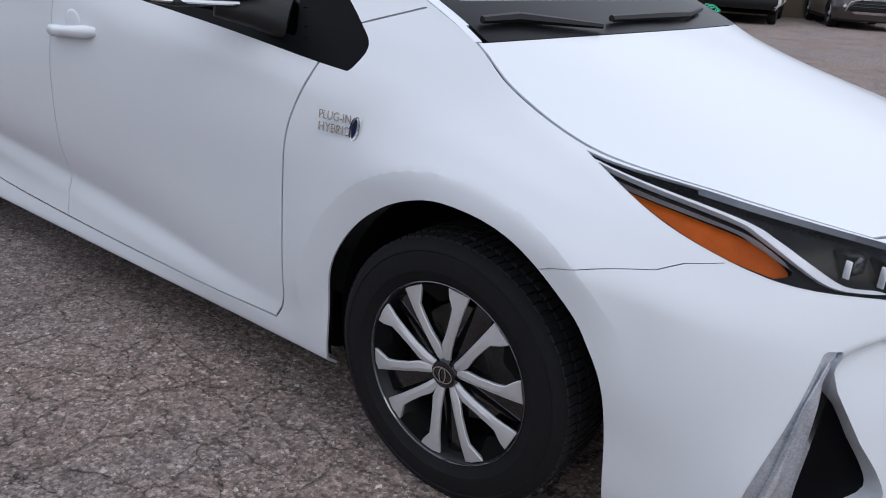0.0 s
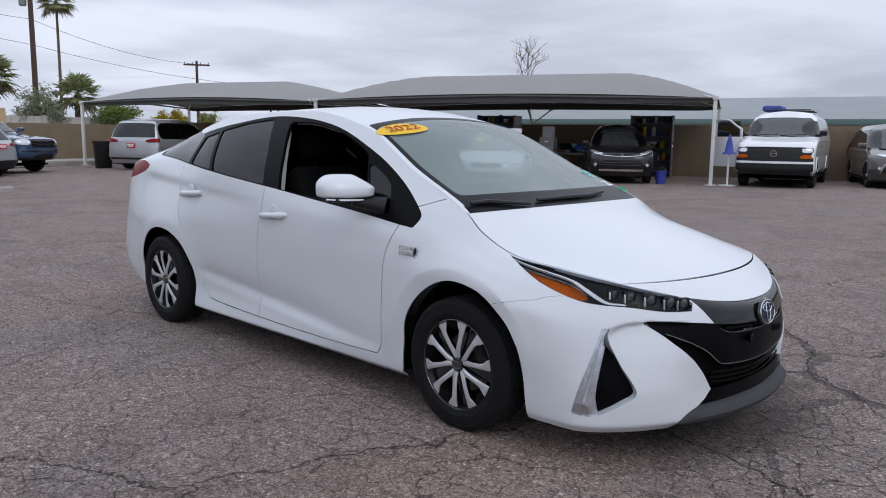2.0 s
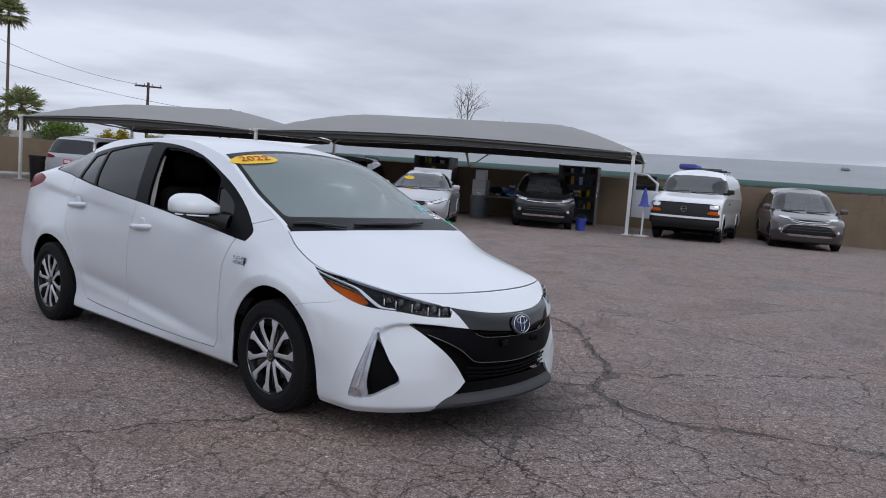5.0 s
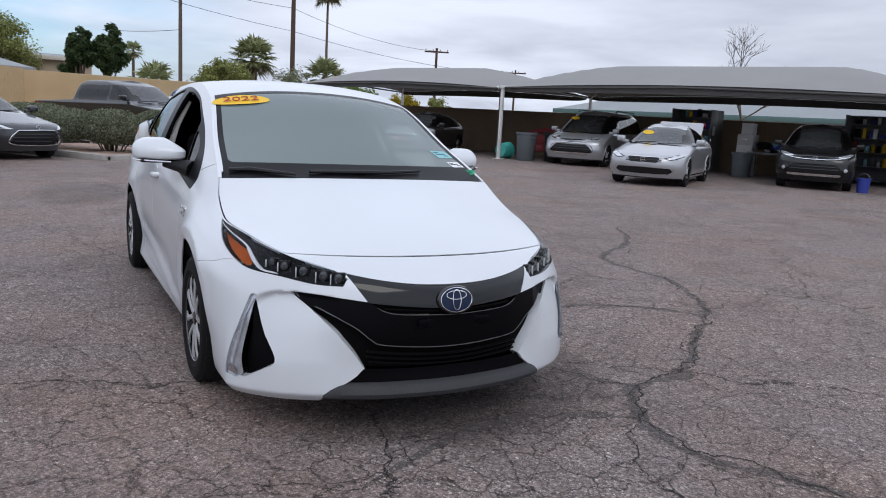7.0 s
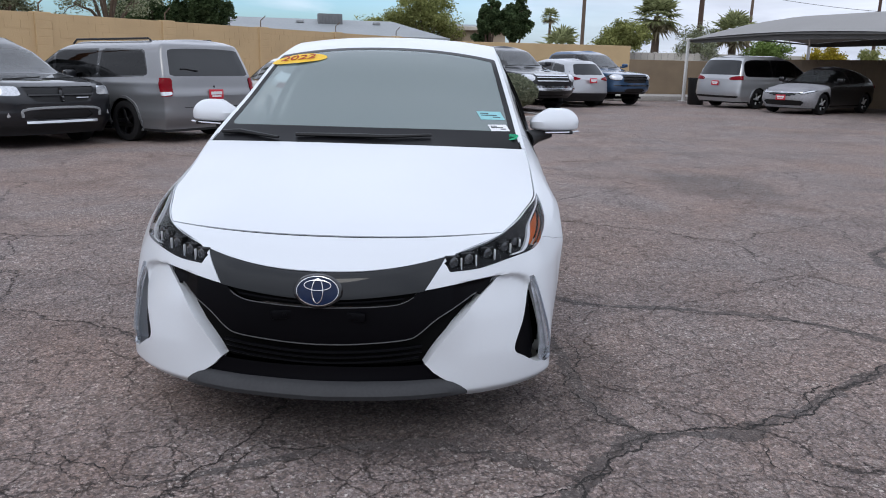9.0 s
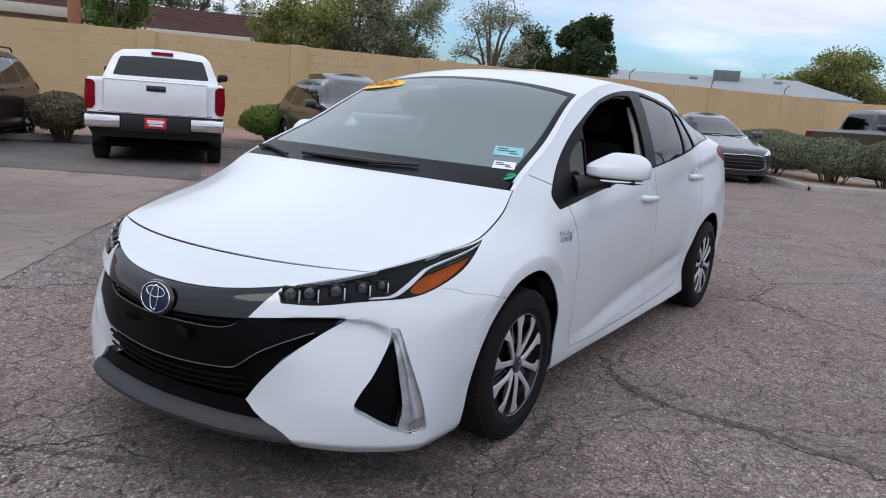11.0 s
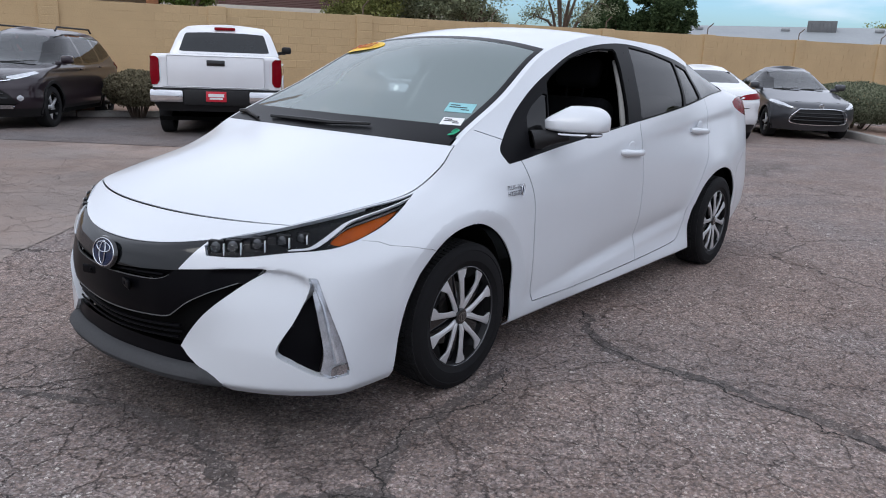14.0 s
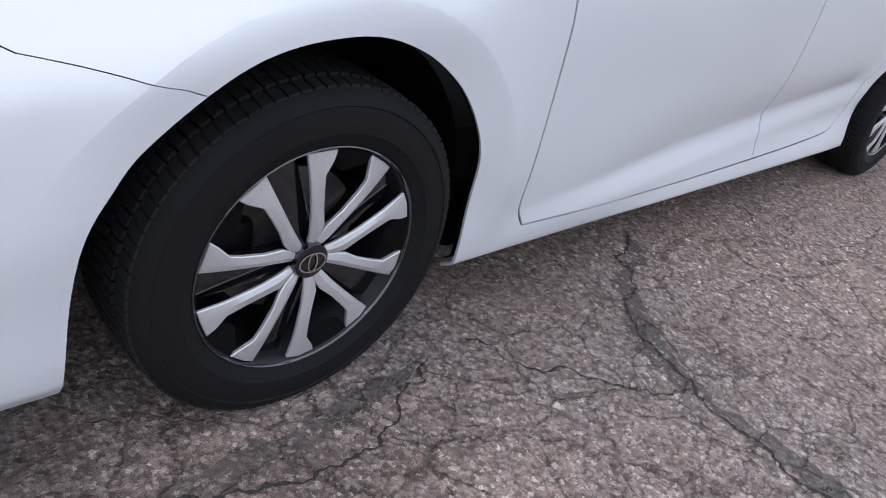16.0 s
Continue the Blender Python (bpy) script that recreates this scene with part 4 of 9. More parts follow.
def front_badge(top, x, z, r=0.06):
    bm = bmesh.new()
    lathe(bm, [(r * 0.75, 0), (r * 0.82, 0.012), (r * 0.95, 0.012), (r, 0)], 24)
    box(bm, -r * 0.75, r * 0.75, 0, 0.01, -0.008, 0.008)
    ob = part("emblem", bm, "chrome", top)
    ob.matrix_local = Matrix.Translation((x, 0, z)) @ Matrix.Rotation(radians(-90), 4, "Z")


SUV = dict(
    kind="car", wheel=0.35, axles=(1.33, -1.33), nose=0.5, tail=0.4, p=2.3, sill=0.36,
    front=[(0.22, 2.18), (0.5, 2.3), (0.72, 2.28), (0.86, 2.18), (0.96, 1.9), (1.03, 1.45), (1.08, 1.12), (1.55, 0.42), (1.64, 0.1)],
    rear=[(0.22, -2.15), (0.5, -2.28), (0.95, -2.22), (1.1, -2.16), (1.5, -1.9), (1.6, -1.75), (1.64, -1.3)],
    width=[(0.22, 0.85), (0.5, 0.92), (0.8, 0.92), (1.02, 0.88), (1.5, 0.66), (1.64, 0.5)],
    side_glass=[[(1.05, 1.08, "s"), (0.4, 1.5), (0.05, 1.54), (-0.15, 1.54, "s"), (-0.15, 1.06, "s")], [(-0.22, 1.06, "s"), (-0.22, 1.54, "s"), (-0.9, 1.53), (-1.0, 1.5, "s"), (-1.05, 1.09, "s")], [(-1.12, 1.1, "s"), (-1.08, 1.5, "s"), (-1.6, 1.42, "s"), (-1.75, 1.22, "s")]],
    windshield=(1.06, 1.52, 0.68, 0.56), glass_x=0.3, rear_glass=(1.12, 1.48, 0.62, 0.5), rglass_x=-1.5,
    lamp=[[(0.42, 0.86), (0.6, 0.9), (0.86, 0.98), (0.88, 0.9), (0.6, 0.8)]], grille=[[(-0.3, 0.84, "s"), (0.42, 0.84, "s"), (0.45, 0.76, "s"), (-0.3, 0.74, "s")]],
    low_grille=[[(-0.3, 0.66, "s"), (0.5, 0.66, "s"), (0.72, 0.42, "s"), (-0.3, 0.4, "s")]], fog=[[(0.66, 0.56), (0.74, 0.58), (0.76, 0.5), (0.68, 0.48)]],
    chrome_bar=[[(-0.3, 0.42, "s"), (0.6, 0.42, "s"), (0.6, 0.36, "s"), (-0.3, 0.36, "s")]],
    tail_lamp=[[(0.4, 0.98), (0.8, 1.08), (0.88, 1.02), (0.84, 0.92)]], rear_black=[[(-0.3, 0.5, "s"), (0.9, 0.5, "s"), (0.9, 0.25, "s"), (-0.3, 0.25, "s")]],
    seams=[[(1.0, 1.06), (0.95, 0.6), (0.85, 0.36)], [(-0.18, 1.06), (-0.2, 0.36)], [(-1.08, 1.08), (-1.05, 0.75), (-0.92, 0.6)]],
    mirror=(0.85, 1.08), handles=[(0.0, 0.96), (-0.98, 0.99)], seats=(0.2, -0.8),
    flare=0.055, hood=(1.15, 0.93, 0.70), hatch=[(0.66, 1.52), (0.72, 1.12), (0.74, 0.70), (0.62, 0.62), (-0.1, 0.62)],
)


BARS_SUV = [("chrome", 0.012, [(-0.84, 0.89), (-0.5, 0.80), (0.0, 0.775), (0.5, 0.80), (0.84, 0.89)]), ("chrome", 0.014, [(-0.62, 0.40), (0.62, 0.40)]), ("gloss_black", 0.012, [(-0.5, 0.60), (0.5, 0.60)]), ("gloss_black", 0.012, [(-0.55, 0.53), (0.55, 0.53)])]
BARS_VAN = [("chrome", 0.016, [(-0.6, 0.88), (-0.4, 0.82), (0.0, 0.79), (0.4, 0.82), (0.6, 0.88)]), ("chrome", 0.012, [(-0.5, 0.80), (-0.3, 0.76), (0.0, 0.745), (0.3, 0.76), (0.5, 0.80)]), ("gloss_black", 0.012, [(-0.55, 0.62), (0.55, 0.62)]), ("gloss_black", 0.012, [(-0.6, 0.55), (0.6, 0.55)]), ("chrome", 0.010, [(-0.74, 0.44), (-0.55, 0.69), (0.55, 0.69), (0.74, 0.44)])]
BARS_SEDAN = [("chrome", 0.011, [(-0.78, 0.73), (-0.45, 0.675), (0.0, 0.665), (0.45, 0.675), (0.78, 0.73)]), ("gloss_black", 0.014, [(-0.4, 0.60), (0.4, 0.60)]), ("gloss_black", 0.010, [(-0.4, 0.57), (0.4, 0.57)]), ("chrome", 0.008, [(-0.68, 0.40), (-0.5, 0.29), (0.5, 0.29), (0.68, 0.40)])]
BARS_HEX = [("chrome", 0.013, [(-0.40, 0.62), (0.40, 0.62), (0.56, 0.44), (0.44, 0.32), (-0.44, 0.32), (-0.56, 0.44), (-0.40, 0.62)]), ("gloss_black", 0.010, [(-0.48, 0.54), (0.48, 0.54)]), ("gloss_black", 0.010, [(-0.52, 0.47), (0.52, 0.47)]), ("gloss_black", 0.010, [(-0.5, 0.40), (0.5, 0.40)])]
BARS_TRUCK = [("chrome", 0.022, [(-0.58, 1.02), (0.58, 1.02)]), ("chrome", 0.022, [(-0.58, 0.92), (0.58, 0.92)]), ("chrome", 0.03, [(-0.6, 1.10), (0.6, 1.10)]), ("chrome", 0.05, [(-0.95, 0.70), (0.0, 0.66), (0.95, 0.70)])]
BARS_DARK_TRUCK = [("gloss_black", 0.022, [(-0.58, 1.02), (0.58, 1.02)]), ("gloss_black", 0.022, [(-0.58, 0.92), (0.58, 0.92)]), ("gloss_black", 0.03, [(-0.9, 0.72), (0.9, 0.72)])]


BARS_JOURNEY = [("gloss_black", 0.020, [(-0.50, 0.80), (0.50, 0.80)]), ("gloss_black", 0.030, [(0.0, 0.70), (0.0, 0.90)]), ("grey_steel", 0.022, [(-0.60, 0.48), (-0.50, 0.60), (0.50, 0.60), (0.60, 0.48)]), ("chrome", 0.030, [(-0.55, 0.40), (0.55, 0.40)]), ("chrome", 0.010, [(0.22, 0.755), (0.42, 0.755)])]


def variant(base, **changes):
    out = dict(base)
    out.update(changes)
    return out


def stretched(base, kx, ky, kz, **changes):
    """The same body, longer, wider or taller."""
    out = {}
    flat = lambda q, a, b: tuple(v if isinstance(v, str) else v * (a if i == 0 else b) for i, v in enumerate(q))  # noqa: E731
    for key, value in base.items():
        if key in ("front", "rear"):
            out[key] = [flat(q, kz, kx) for q in value]
        elif key == "width":
            out[key] = [flat(q, kz, ky) for q in value]
        elif key in ("side_glass", "seams"):
            out[key] = [[flat(q, kx, kz) for q in poly] for poly in value]
        elif key in ("lamp", "grille", "low_grille", "fog", "tail_lamp", "reverse_lamp", "rear_black", "chrome_bar"):
            out[key] = [[flat(q, ky, kz) for q in poly] for poly in value]
        elif key in ("windshield", "rear_glass"):
            a, b, c, d = value
            out[key] = (a * kz, b * kz, c * ky, d * ky)
        elif key in ("mirror",):
            out[key] = (value[0] * kx, value[1] * kz)
        elif key == "handles":
            out[key] = [(a * kx, b * kz) for a, b in value]
        elif key in ("axles", "seats"):
            out[key] = tuple(v * kx for v in value)
        elif key in ("glass_x", "rglass_x"):
            out[key] = value * kx
        elif key == "hatch":
            out[key] = [flat(q, ky, kz) for q in value]
        elif key == "hood":
            out[key] = (value[0] * kx, value[1] * kz, value[2] * ky)
        elif key == "sill":
            out[key] = value * kz
        else:
            out[key] = value
    out.update(changes)
    return out


SEDAN = dict(
    kind="car", wheel=0.32, axles=(1.34, -1.34), nose=0.6, tail=0.45, p=2.3, sill=0.2,
    front=[(0.18, 2.15), (0.45, 2.28), (0.62, 2.26), (0.72, 2.1), (0.82, 1.6), (0.92, 1.1), (0.97, 0.85), (1.34, 0.1), (1.41, -0.25)],
    rear=[(0.18, -2.15), (0.45, -2.28), (0.8, -2.25), (1.0, -2.12), (1.04, -1.85), (1.08, -1.72), (1.33, -1.0), (1.41, -0.6)],
    width=[(0.18, 0.82), (0.45, 0.89), (0.75, 0.89), (0.95, 0.84), (1.3, 0.6), (1.41, 0.45)],
    side_glass=[[(0.8, 0.97, "s"), (0.15, 1.28), (-0.15, 1.33, "s"), (-0.2, 0.96, "s")], [(-0.27, 0.97, "s"), (-0.22, 1.33, "s"), (-0.75, 1.31), (-1.1, 1.2), (-1.3, 1.05, "s"), (-1.2, 1.0, "s")]],
    windshield=(0.95, 1.32, 0.68, 0.53), glass_x=0.0, rear_glass=(1.1, 1.32, 0.6, 0.5), rglass_x=-0.8,
    lamp=[[(0.42, 0.66), (0.6, 0.7), (0.82, 0.78), (0.84, 0.7), (0.6, 0.6)]], grille=[[(-0.3, 0.66, "s"), (0.42, 0.66, "s"), (0.42, 0.54, "s"), (-0.3, 0.54, "s")]],
    low_grille=[[(-0.3, 0.44, "s"), (0.6, 0.42, "s"), (0.7, 0.28, "s"), (-0.3, 0.26, "s")]],
    chrome_bar=[[(-0.3, 0.68, "s"), (0.5, 0.69, "s"), (0.5, 0.66, "s"), (-0.3, 0.655, "s")]],
    tail_lamp=[[(0.34, 0.86), (0.8, 0.92), (0.86, 0.88), (0.8, 0.8), (0.4, 0.8)]], rear_black=[[(-0.3, 0.36, "s"), (0.75, 0.36, "s"), (0.7, 0.2, "s"), (-0.3, 0.2, "s")]],
    seams=[[(0.78, 0.95), (0.75, 0.5), (0.65, 0.22)], [(-0.24, 0.96), (-0.26, 0.22)], [(-1.2, 0.98), (-1.1, 0.7), (-0.95, 0.5)]],
    mirror=(0.62, 0.97), handles=[(0.0, 0.84), (-0.98, 0.87)], seats=(0.0, -0.85), trim_mat="black_plastic",
    hood=(0.92, 0.70, 0.66), hatch=[(0.72, 1.02), (0.66, 0.92), (0.66, 0.62), (-0.1, 0.60)], flare=0.03, flare_mat="inherit",
)
VAN_MINI = stretched(SUV, 1.11, 1.06, 1.05, axles=(1.6, -1.45), wheel=0.34, seats=(0.45, -0.5, -1.3),
    front=[(0.2, 2.42), (0.5, 2.55), (0.75, 2.5), (0.88, 2.3), (1.0, 1.85), (1.06, 1.6), (1.62, 0.6), (1.75, 0.2)],
    rear=[(0.2, -2.4), (0.5, -2.55), (1.0, -2.5), (1.15, -2.46), (1.6, -2.3), (1.7, -2.2), (1.75, -1.9)],
    width=[(0.2, 0.92), (0.5, 0.99), (0.8, 0.99), (1.05, 0.95), (1.6, 0.76), (1.75, 0.6)], tail=0.25, sill=0.24,
    side_glass=[[(1.5, 1.1, "s"), (0.75, 1.56), (0.5, 1.62, "s"), (0.45, 1.1, "s")], [(0.38, 1.1, "s"), (0.42, 1.62, "s"), (-0.75, 1.62, "s"), (-0.75, 1.1, "s")], [(-0.83, 1.1, "s"), (-0.83, 1.62, "s"), (-1.95, 1.58), (-2.15, 1.3), (-2.1, 1.12, "s")]],
    windshield=(1.07, 1.6, 0.8, 0.64), glass_x=0.45, rear_glass=(1.18, 1.6, 0.76, 0.66), rglass_x=-2.0,
    tail_lamp=[[(0.84, 1.2), (0.95, 1.2), (0.98, 0.86), (0.83, 0.84)]], rear_black=[[(-0.3, 0.44, "s"), (0.92, 0.44, "s"), (0.92, 0.37, "s"), (-0.3, 0.37, "s")]],
    seams=[[(1.42, 1.08), (1.35, 0.5), (1.25, 0.26)], [(0.41, 1.08), (0.41, 0.26)], [(-0.8, 1.08), (-0.9, 0.7), (-0.95, 0.4)]],
    mirror=(1.25, 1.1), handles=[(0.55, 0.98), (0.2, 0.98)], trim_mat="black_plastic",
    hood=(1.7, 0.95, 0.74), hatch=[(0.76, 1.66), (0.82, 1.2), (0.80, 0.66), (0.70, 0.56), (-0.1, 0.56)], flare=0.04, flare_mat="inherit")
PICKUP = variant(SUV, kind="pickup truck", wheel=0.40, axles=(1.75, -1.95), nose=0.45, tail=0.12, p=2.6, sill=0.5,
    front=[(0.42, 2.7), (0.6, 2.85), (1.0, 2.84), (1.12, 2.7), (1.2, 2.2), (1.24, 1.75), (1.32, 1.45), (1.82, 0.75), (1.92, 0.4)],
    rear=[(0.42, -2.85), (0.6, -2.9), (1.0, -2.9), (1.26, -2.9), (1.3, -2.86), (1.302, -1.25), (1.35, -1.22), (1.82, -1.0), (1.92, -0.8)],
    width=[(0.42, 0.9), (0.6, 0.98), (1.0, 1.0), (1.25, 0.98), (1.3, 0.95), (1.35, 0.93), (1.82, 0.80), (1.92, 0.72)],
    side_glass=[[(1.4, 1.36, "s"), (0.85, 1.75), (0.5, 1.8, "s"), (0.45, 1.36, "s")], [(0.37, 1.36, "s"), (0.42, 1.8, "s"), (-0.7, 1.79), (-0.85, 1.7), (-0.9, 1.36, "s")]],
    windshield=(1.34, 1.78, 0.78, 0.64), glass_x=0.5, rear_glass=(1.35, 1.80, 0.80, 0.70), rglass_x=-0.8,
    lamp=[[(0.62, 1.1), (0.96, 1.1), (0.98, 0.92), (0.64, 0.9)]], grille=[[(-0.3, 1.1, "s"), (0.58, 1.1, "s"), (0.58, 0.82, "s"), (-0.3, 0.8, "s")]],
    low_grille=[[(-0.3, 0.62, "s"), (0.55, 0.62, "s"), (0.5, 0.48, "s"), (-0.3, 0.48, "s")]], chrome_bar=[], fog=[],
    tail_lamp=[[(0.86, 1.25, "s"), (1.02, 1.25, "s"), (1.02, 0.82, "s"), (0.86, 0.82, "s")]], rear_black=[[(-0.3, 0.78, "s"), (1.0, 0.78, "s"), (1.0, 0.42, "s"), (-0.3, 0.42, "s")]],
    seams=[[(1.35, 1.34), (1.3, 0.5)], [(0.4, 1.34), (0.4, 0.5)], [(-0.95, 1.34), (-0.95, 0.5)], [(-1.25, 1.3), (-1.25, 0.5)]],
    mirror=(1.2, 1.38), handles=[(0.55, 1.16), (-0.75, 1.16)], seats=(0.35, -0.55), hood=(1.55, 1.14, 0.80), hatch=[(-0.1, 0.80), (0.84, 0.80)], flare=0.07, flare_mat="inherit")
CARGO_VAN = variant(VAN_MINI, kind="van", wheel=0.37, axles=(1.75, -1.68), nose=0.35, tail=0.15, p=2.6, sill=0.42, crown=0.06,
    front=[(0.35, 2.75), (0.5, 2.82), (0.8, 2.8), (1.1, 2.72), (1.2, 2.55), (1.32, 2.0), (1.38, 1.75), (1.9, 1.05), (2.05, 0.7)],
    rear=[(0.35, -2.8), (0.5, -2.84), (1.2, -2.84), (1.9, -2.76), (2.05, -2.6)],
    width=[(0.35, 0.92), (0.5, 1.0), (1.2, 1.0), (1.4, 0.97), (1.9, 0.82), (2.05, 0.66)],
    side_glass=[[(1.65, 1.38, "s"), (1.2, 1.78), (0.85, 1.82, "s"), (0.8, 1.38, "s")]],
    windshield=(1.4, 1.86, 0.86, 0.72), glass_x=0.9, rear_glass=(1.35, 1.8, 0.7, 0.65), rglass_x=-2.6,
    lamp=[[(0.66, 1.08, "s"), (0.94, 1.08, "s"), (0.95, 0.94, "s"), (0.66, 0.94, "s")]], grille=[[(-0.3, 1.1, "s"), (0.98, 1.1, "s"), (0.98, 0.72, "s"), (-0.3, 0.72, "s")]],
    low_grille=[[(-0.3, 0.66, "s"), (1.1, 0.66, "s"), (1.1, 0.3, "s"), (-0.3, 0.3, "s")]], fog=[[(0.6, 0.9, "s"), (0.97, 0.9, "s"), (0.97, 0.8, "s"), (0.6, 0.8, "s")]], fog_mat="amber_lens",
    tail_lamp=[[(0.86, 1.3, "s"), (0.98, 1.3, "s"), (0.98, 0.8, "s"), (0.86, 0.8, "s")]], rear_black=[], chrome_bar=[[(-0.3, 1.12, "s"), (0.98, 1.12, "s"), (0.98, 1.09, "s"), (-0.3, 1.09, "s")]],
    seams=[[(1.6, 1.36), (1.55, 0.45)], [(0.75, 1.9), (0.75, 0.45)], [(-0.6, 1.9), (-0.6, 0.45)]],
    mirror=(1.5, 1.42), mirror_mat="black_plastic", handles=[(0.9, 1.12)], handle_mat="black_plastic", seats=(1.0,), surround=0.0, hood=(1.8, 1.16, 0.85), hatch=[(-0.1, 0.6), (0.02, 0.6), (0.02, 1.9)], flare=0.05, flare_mat="inherit")
HATCH = variant(SEDAN, rear=[(0.18, -2.1), (0.45, -2.2), (0.8, -2.2), (1.0, -2.1), (1.1, -2.0), (1.34, -1.3), (1.41, -0.7)],
    rear_glass=(1.02, 1.32, 0.6, 0.5), rglass_x=-1.2)
COMPACT = stretched(SEDAN, 0.95, 0.955, 1.04, wheel=0.31,
    low_grille=[[(-0.3, 0.62, "s"), (0.42, 0.62, "s"), (0.56, 0.34, "s"), (-0.3, 0.3, "s")]], grille=[],
    chrome_bar=[[(0.42, 0.64, "s"), (0.46, 0.64, "s"), (0.6, 0.34, "s"), (0.56, 0.32, "s")]])

tundra = make_car("pickup_truck", "white pickup truck parked nose to the block wall", (-6.97, -10.28), 230, variant(PICKUP, rim_mat="grey_steel", mirror_mat="black_plastic",
    front=[(0.42, 2.7), (0.6, 2.85), (1.0, 2.84), (1.12, 2.7), (1.2, 2.2), (1.24, 1.75), (1.32, 1.45), (1.70, 0.75), (1.79, 0.4)],
    rear=[(0.42, -2.85), (0.6, -2.9), (1.0, -2.9), (1.26, -2.9), (1.3, -2.86), (1.302, -1.25), (1.35, -1.22), (1.70, -1.0), (1.79, -0.8)],
    width=[(0.42, 0.9), (0.6, 0.98), (1.0, 1.0), (1.25, 0.98), (1.3, 0.95), (1.35, 0.93), (1.70, 0.78), (1.79, 0.68)],
    side_glass=[[(1.4, 1.36, "s"), (0.85, 1.63), (0.5, 1.68, "s"), (0.45, 1.36, "s")], [(0.37, 1.36, "s"), (0.42, 1.68, "s"), (-0.7, 1.67), (-0.85, 1.6), (-0.9, 1.36, "s")]],
    windshield=(1.34, 1.66, 0.78, 0.64), rear_glass=(1.35, 1.67, 0.78, 0.68)), "white", glass="tint_glass")
dealer_plate(tundra, -2.992, 0.66)
rav = make_car("crossover", "dark plum crossover with black roof rails", (-4.28, -12.62), 43, variant(SUV, bars=BARS_SUV), "plum")
roof_rails(rav, 0.2, -1.5, 0.55, 1.68)
CARAVAN = variant(VAN_MINI, rim_mat="dark_alloy", tail=0.14, p=3.2, tail_wrap=0.30, crown=0.04, glass_x=0.4,
    front=[(0.2, 2.42), (0.5, 2.55), (0.75, 2.5), (0.88, 2.3), (1.0, 1.85), (1.06, 1.6), (1.58, 0.6), (1.70, 0.2)],
    rear=[(0.25, -2.46), (0.45, -2.58), (0.80, -2.58), (0.92, -2.54), (1.12, -2.51), (1.56, -2.36), (1.64, -2.34), (1.70, -2.20)],
    width=[(0.25, 0.93), (0.5, 0.99), (0.8, 1.0), (1.05, 0.97), (1.55, 0.85), (1.63, 0.80), (1.70, 0.68)],
    side_glass=[[(1.5, 1.1, "s"), (0.75, 1.50), (0.5, 1.55, "s"), (0.45, 1.1, "s")], [(0.38, 1.1, "s"), (0.42, 1.55, "s"), (-0.75, 1.56, "s"), (-0.75, 1.1, "s")], [(-0.83, 1.1, "s"), (-0.83, 1.56, "s"), (-1.90, 1.54, "s"), (-2.06, 1.14, "s")]],
    windshield=(1.07, 1.56, 0.8, 0.64), rear_glass=(1.12, 1.56, 0.85, 0.75), surround=0.022,
    tail_lamp=[[(0.83, 1.09, "s"), (1.06, 1.09, "s"), (1.06, 0.78, "s"), (0.86, 0.80, "s")]], reverse_lamp=[[(0.86, 0.86, "s"), (1.06, 0.86, "s"), (1.06, 0.79, "s"), (0.88, 0.81, "s")]],
    hatch=[(0.84, 1.1), (0.82, 0.74), (0.76, 0.60), (-0.1, 0.60)], rear_black=[[(-0.3, 0.96, "s"), (0.42, 0.96, "s"), (0.42, 0.92, "s"), (-0.3, 0.92, "s")]])
carav = make_car("minivan", "grey minivan parked nose to the wall", (-10.80, -6.25), 242, stretched(CARAVAN, 1.0, 1.0, 0.96), "mid_grey", glass="tint_glass")
bm = bmesh.new()
tube(bm, [(-2.50, 0.30, 1.16), (-2.47, 0.52, 1.19), (-2.47, 0.62, 1.19)], 0.012, 6)
part("rear_wiper", bm, "black_plastic", carav, "black rear wiper")
roof_rails(carav, 0.2, -1.9, 0.66, 1.655)
dealer_plate(carav, -2.585, 0.78)
journey = make_car("crossover", "charcoal crossover facing out from the wall", (-9.38, -7.86), 58, stretched(SUV, 1.05, 1.0, 0.95, bars=BARS_JOURNEY, nose=0.32, p=2.8, lamp_wrap=0.4,
    front=[(0.22, 2.25), (0.5, 2.40), (0.70, 2.40), (0.90, 2.34), (0.98, 2.2), (1.05, 1.6), (1.10, 1.2), (1.56, 0.45), (1.66, 0.1)],
    grille=[[(-0.3, 0.92, "s"), (0.56, 0.92, "s"), (0.46, 0.70, "s"), (-0.3, 0.68, "s")]], lamp=[[(0.60, 0.94, "s"), (0.95, 0.95, "s"), (0.95, 0.78, "s"), (0.56, 0.77, "s")]],
    low_grille=[[(-0.3, 0.58, "s"), (0.46, 0.58, "s"), (0.54, 0.44, "s"), (-0.3, 0.44, "s")]], fog=[[(0.72, 0.55), (0.79, 0.55), (0.79, 0.48), (0.72, 0.48)]], chrome_bar=[], flare_mat="inherit"), "charcoal")
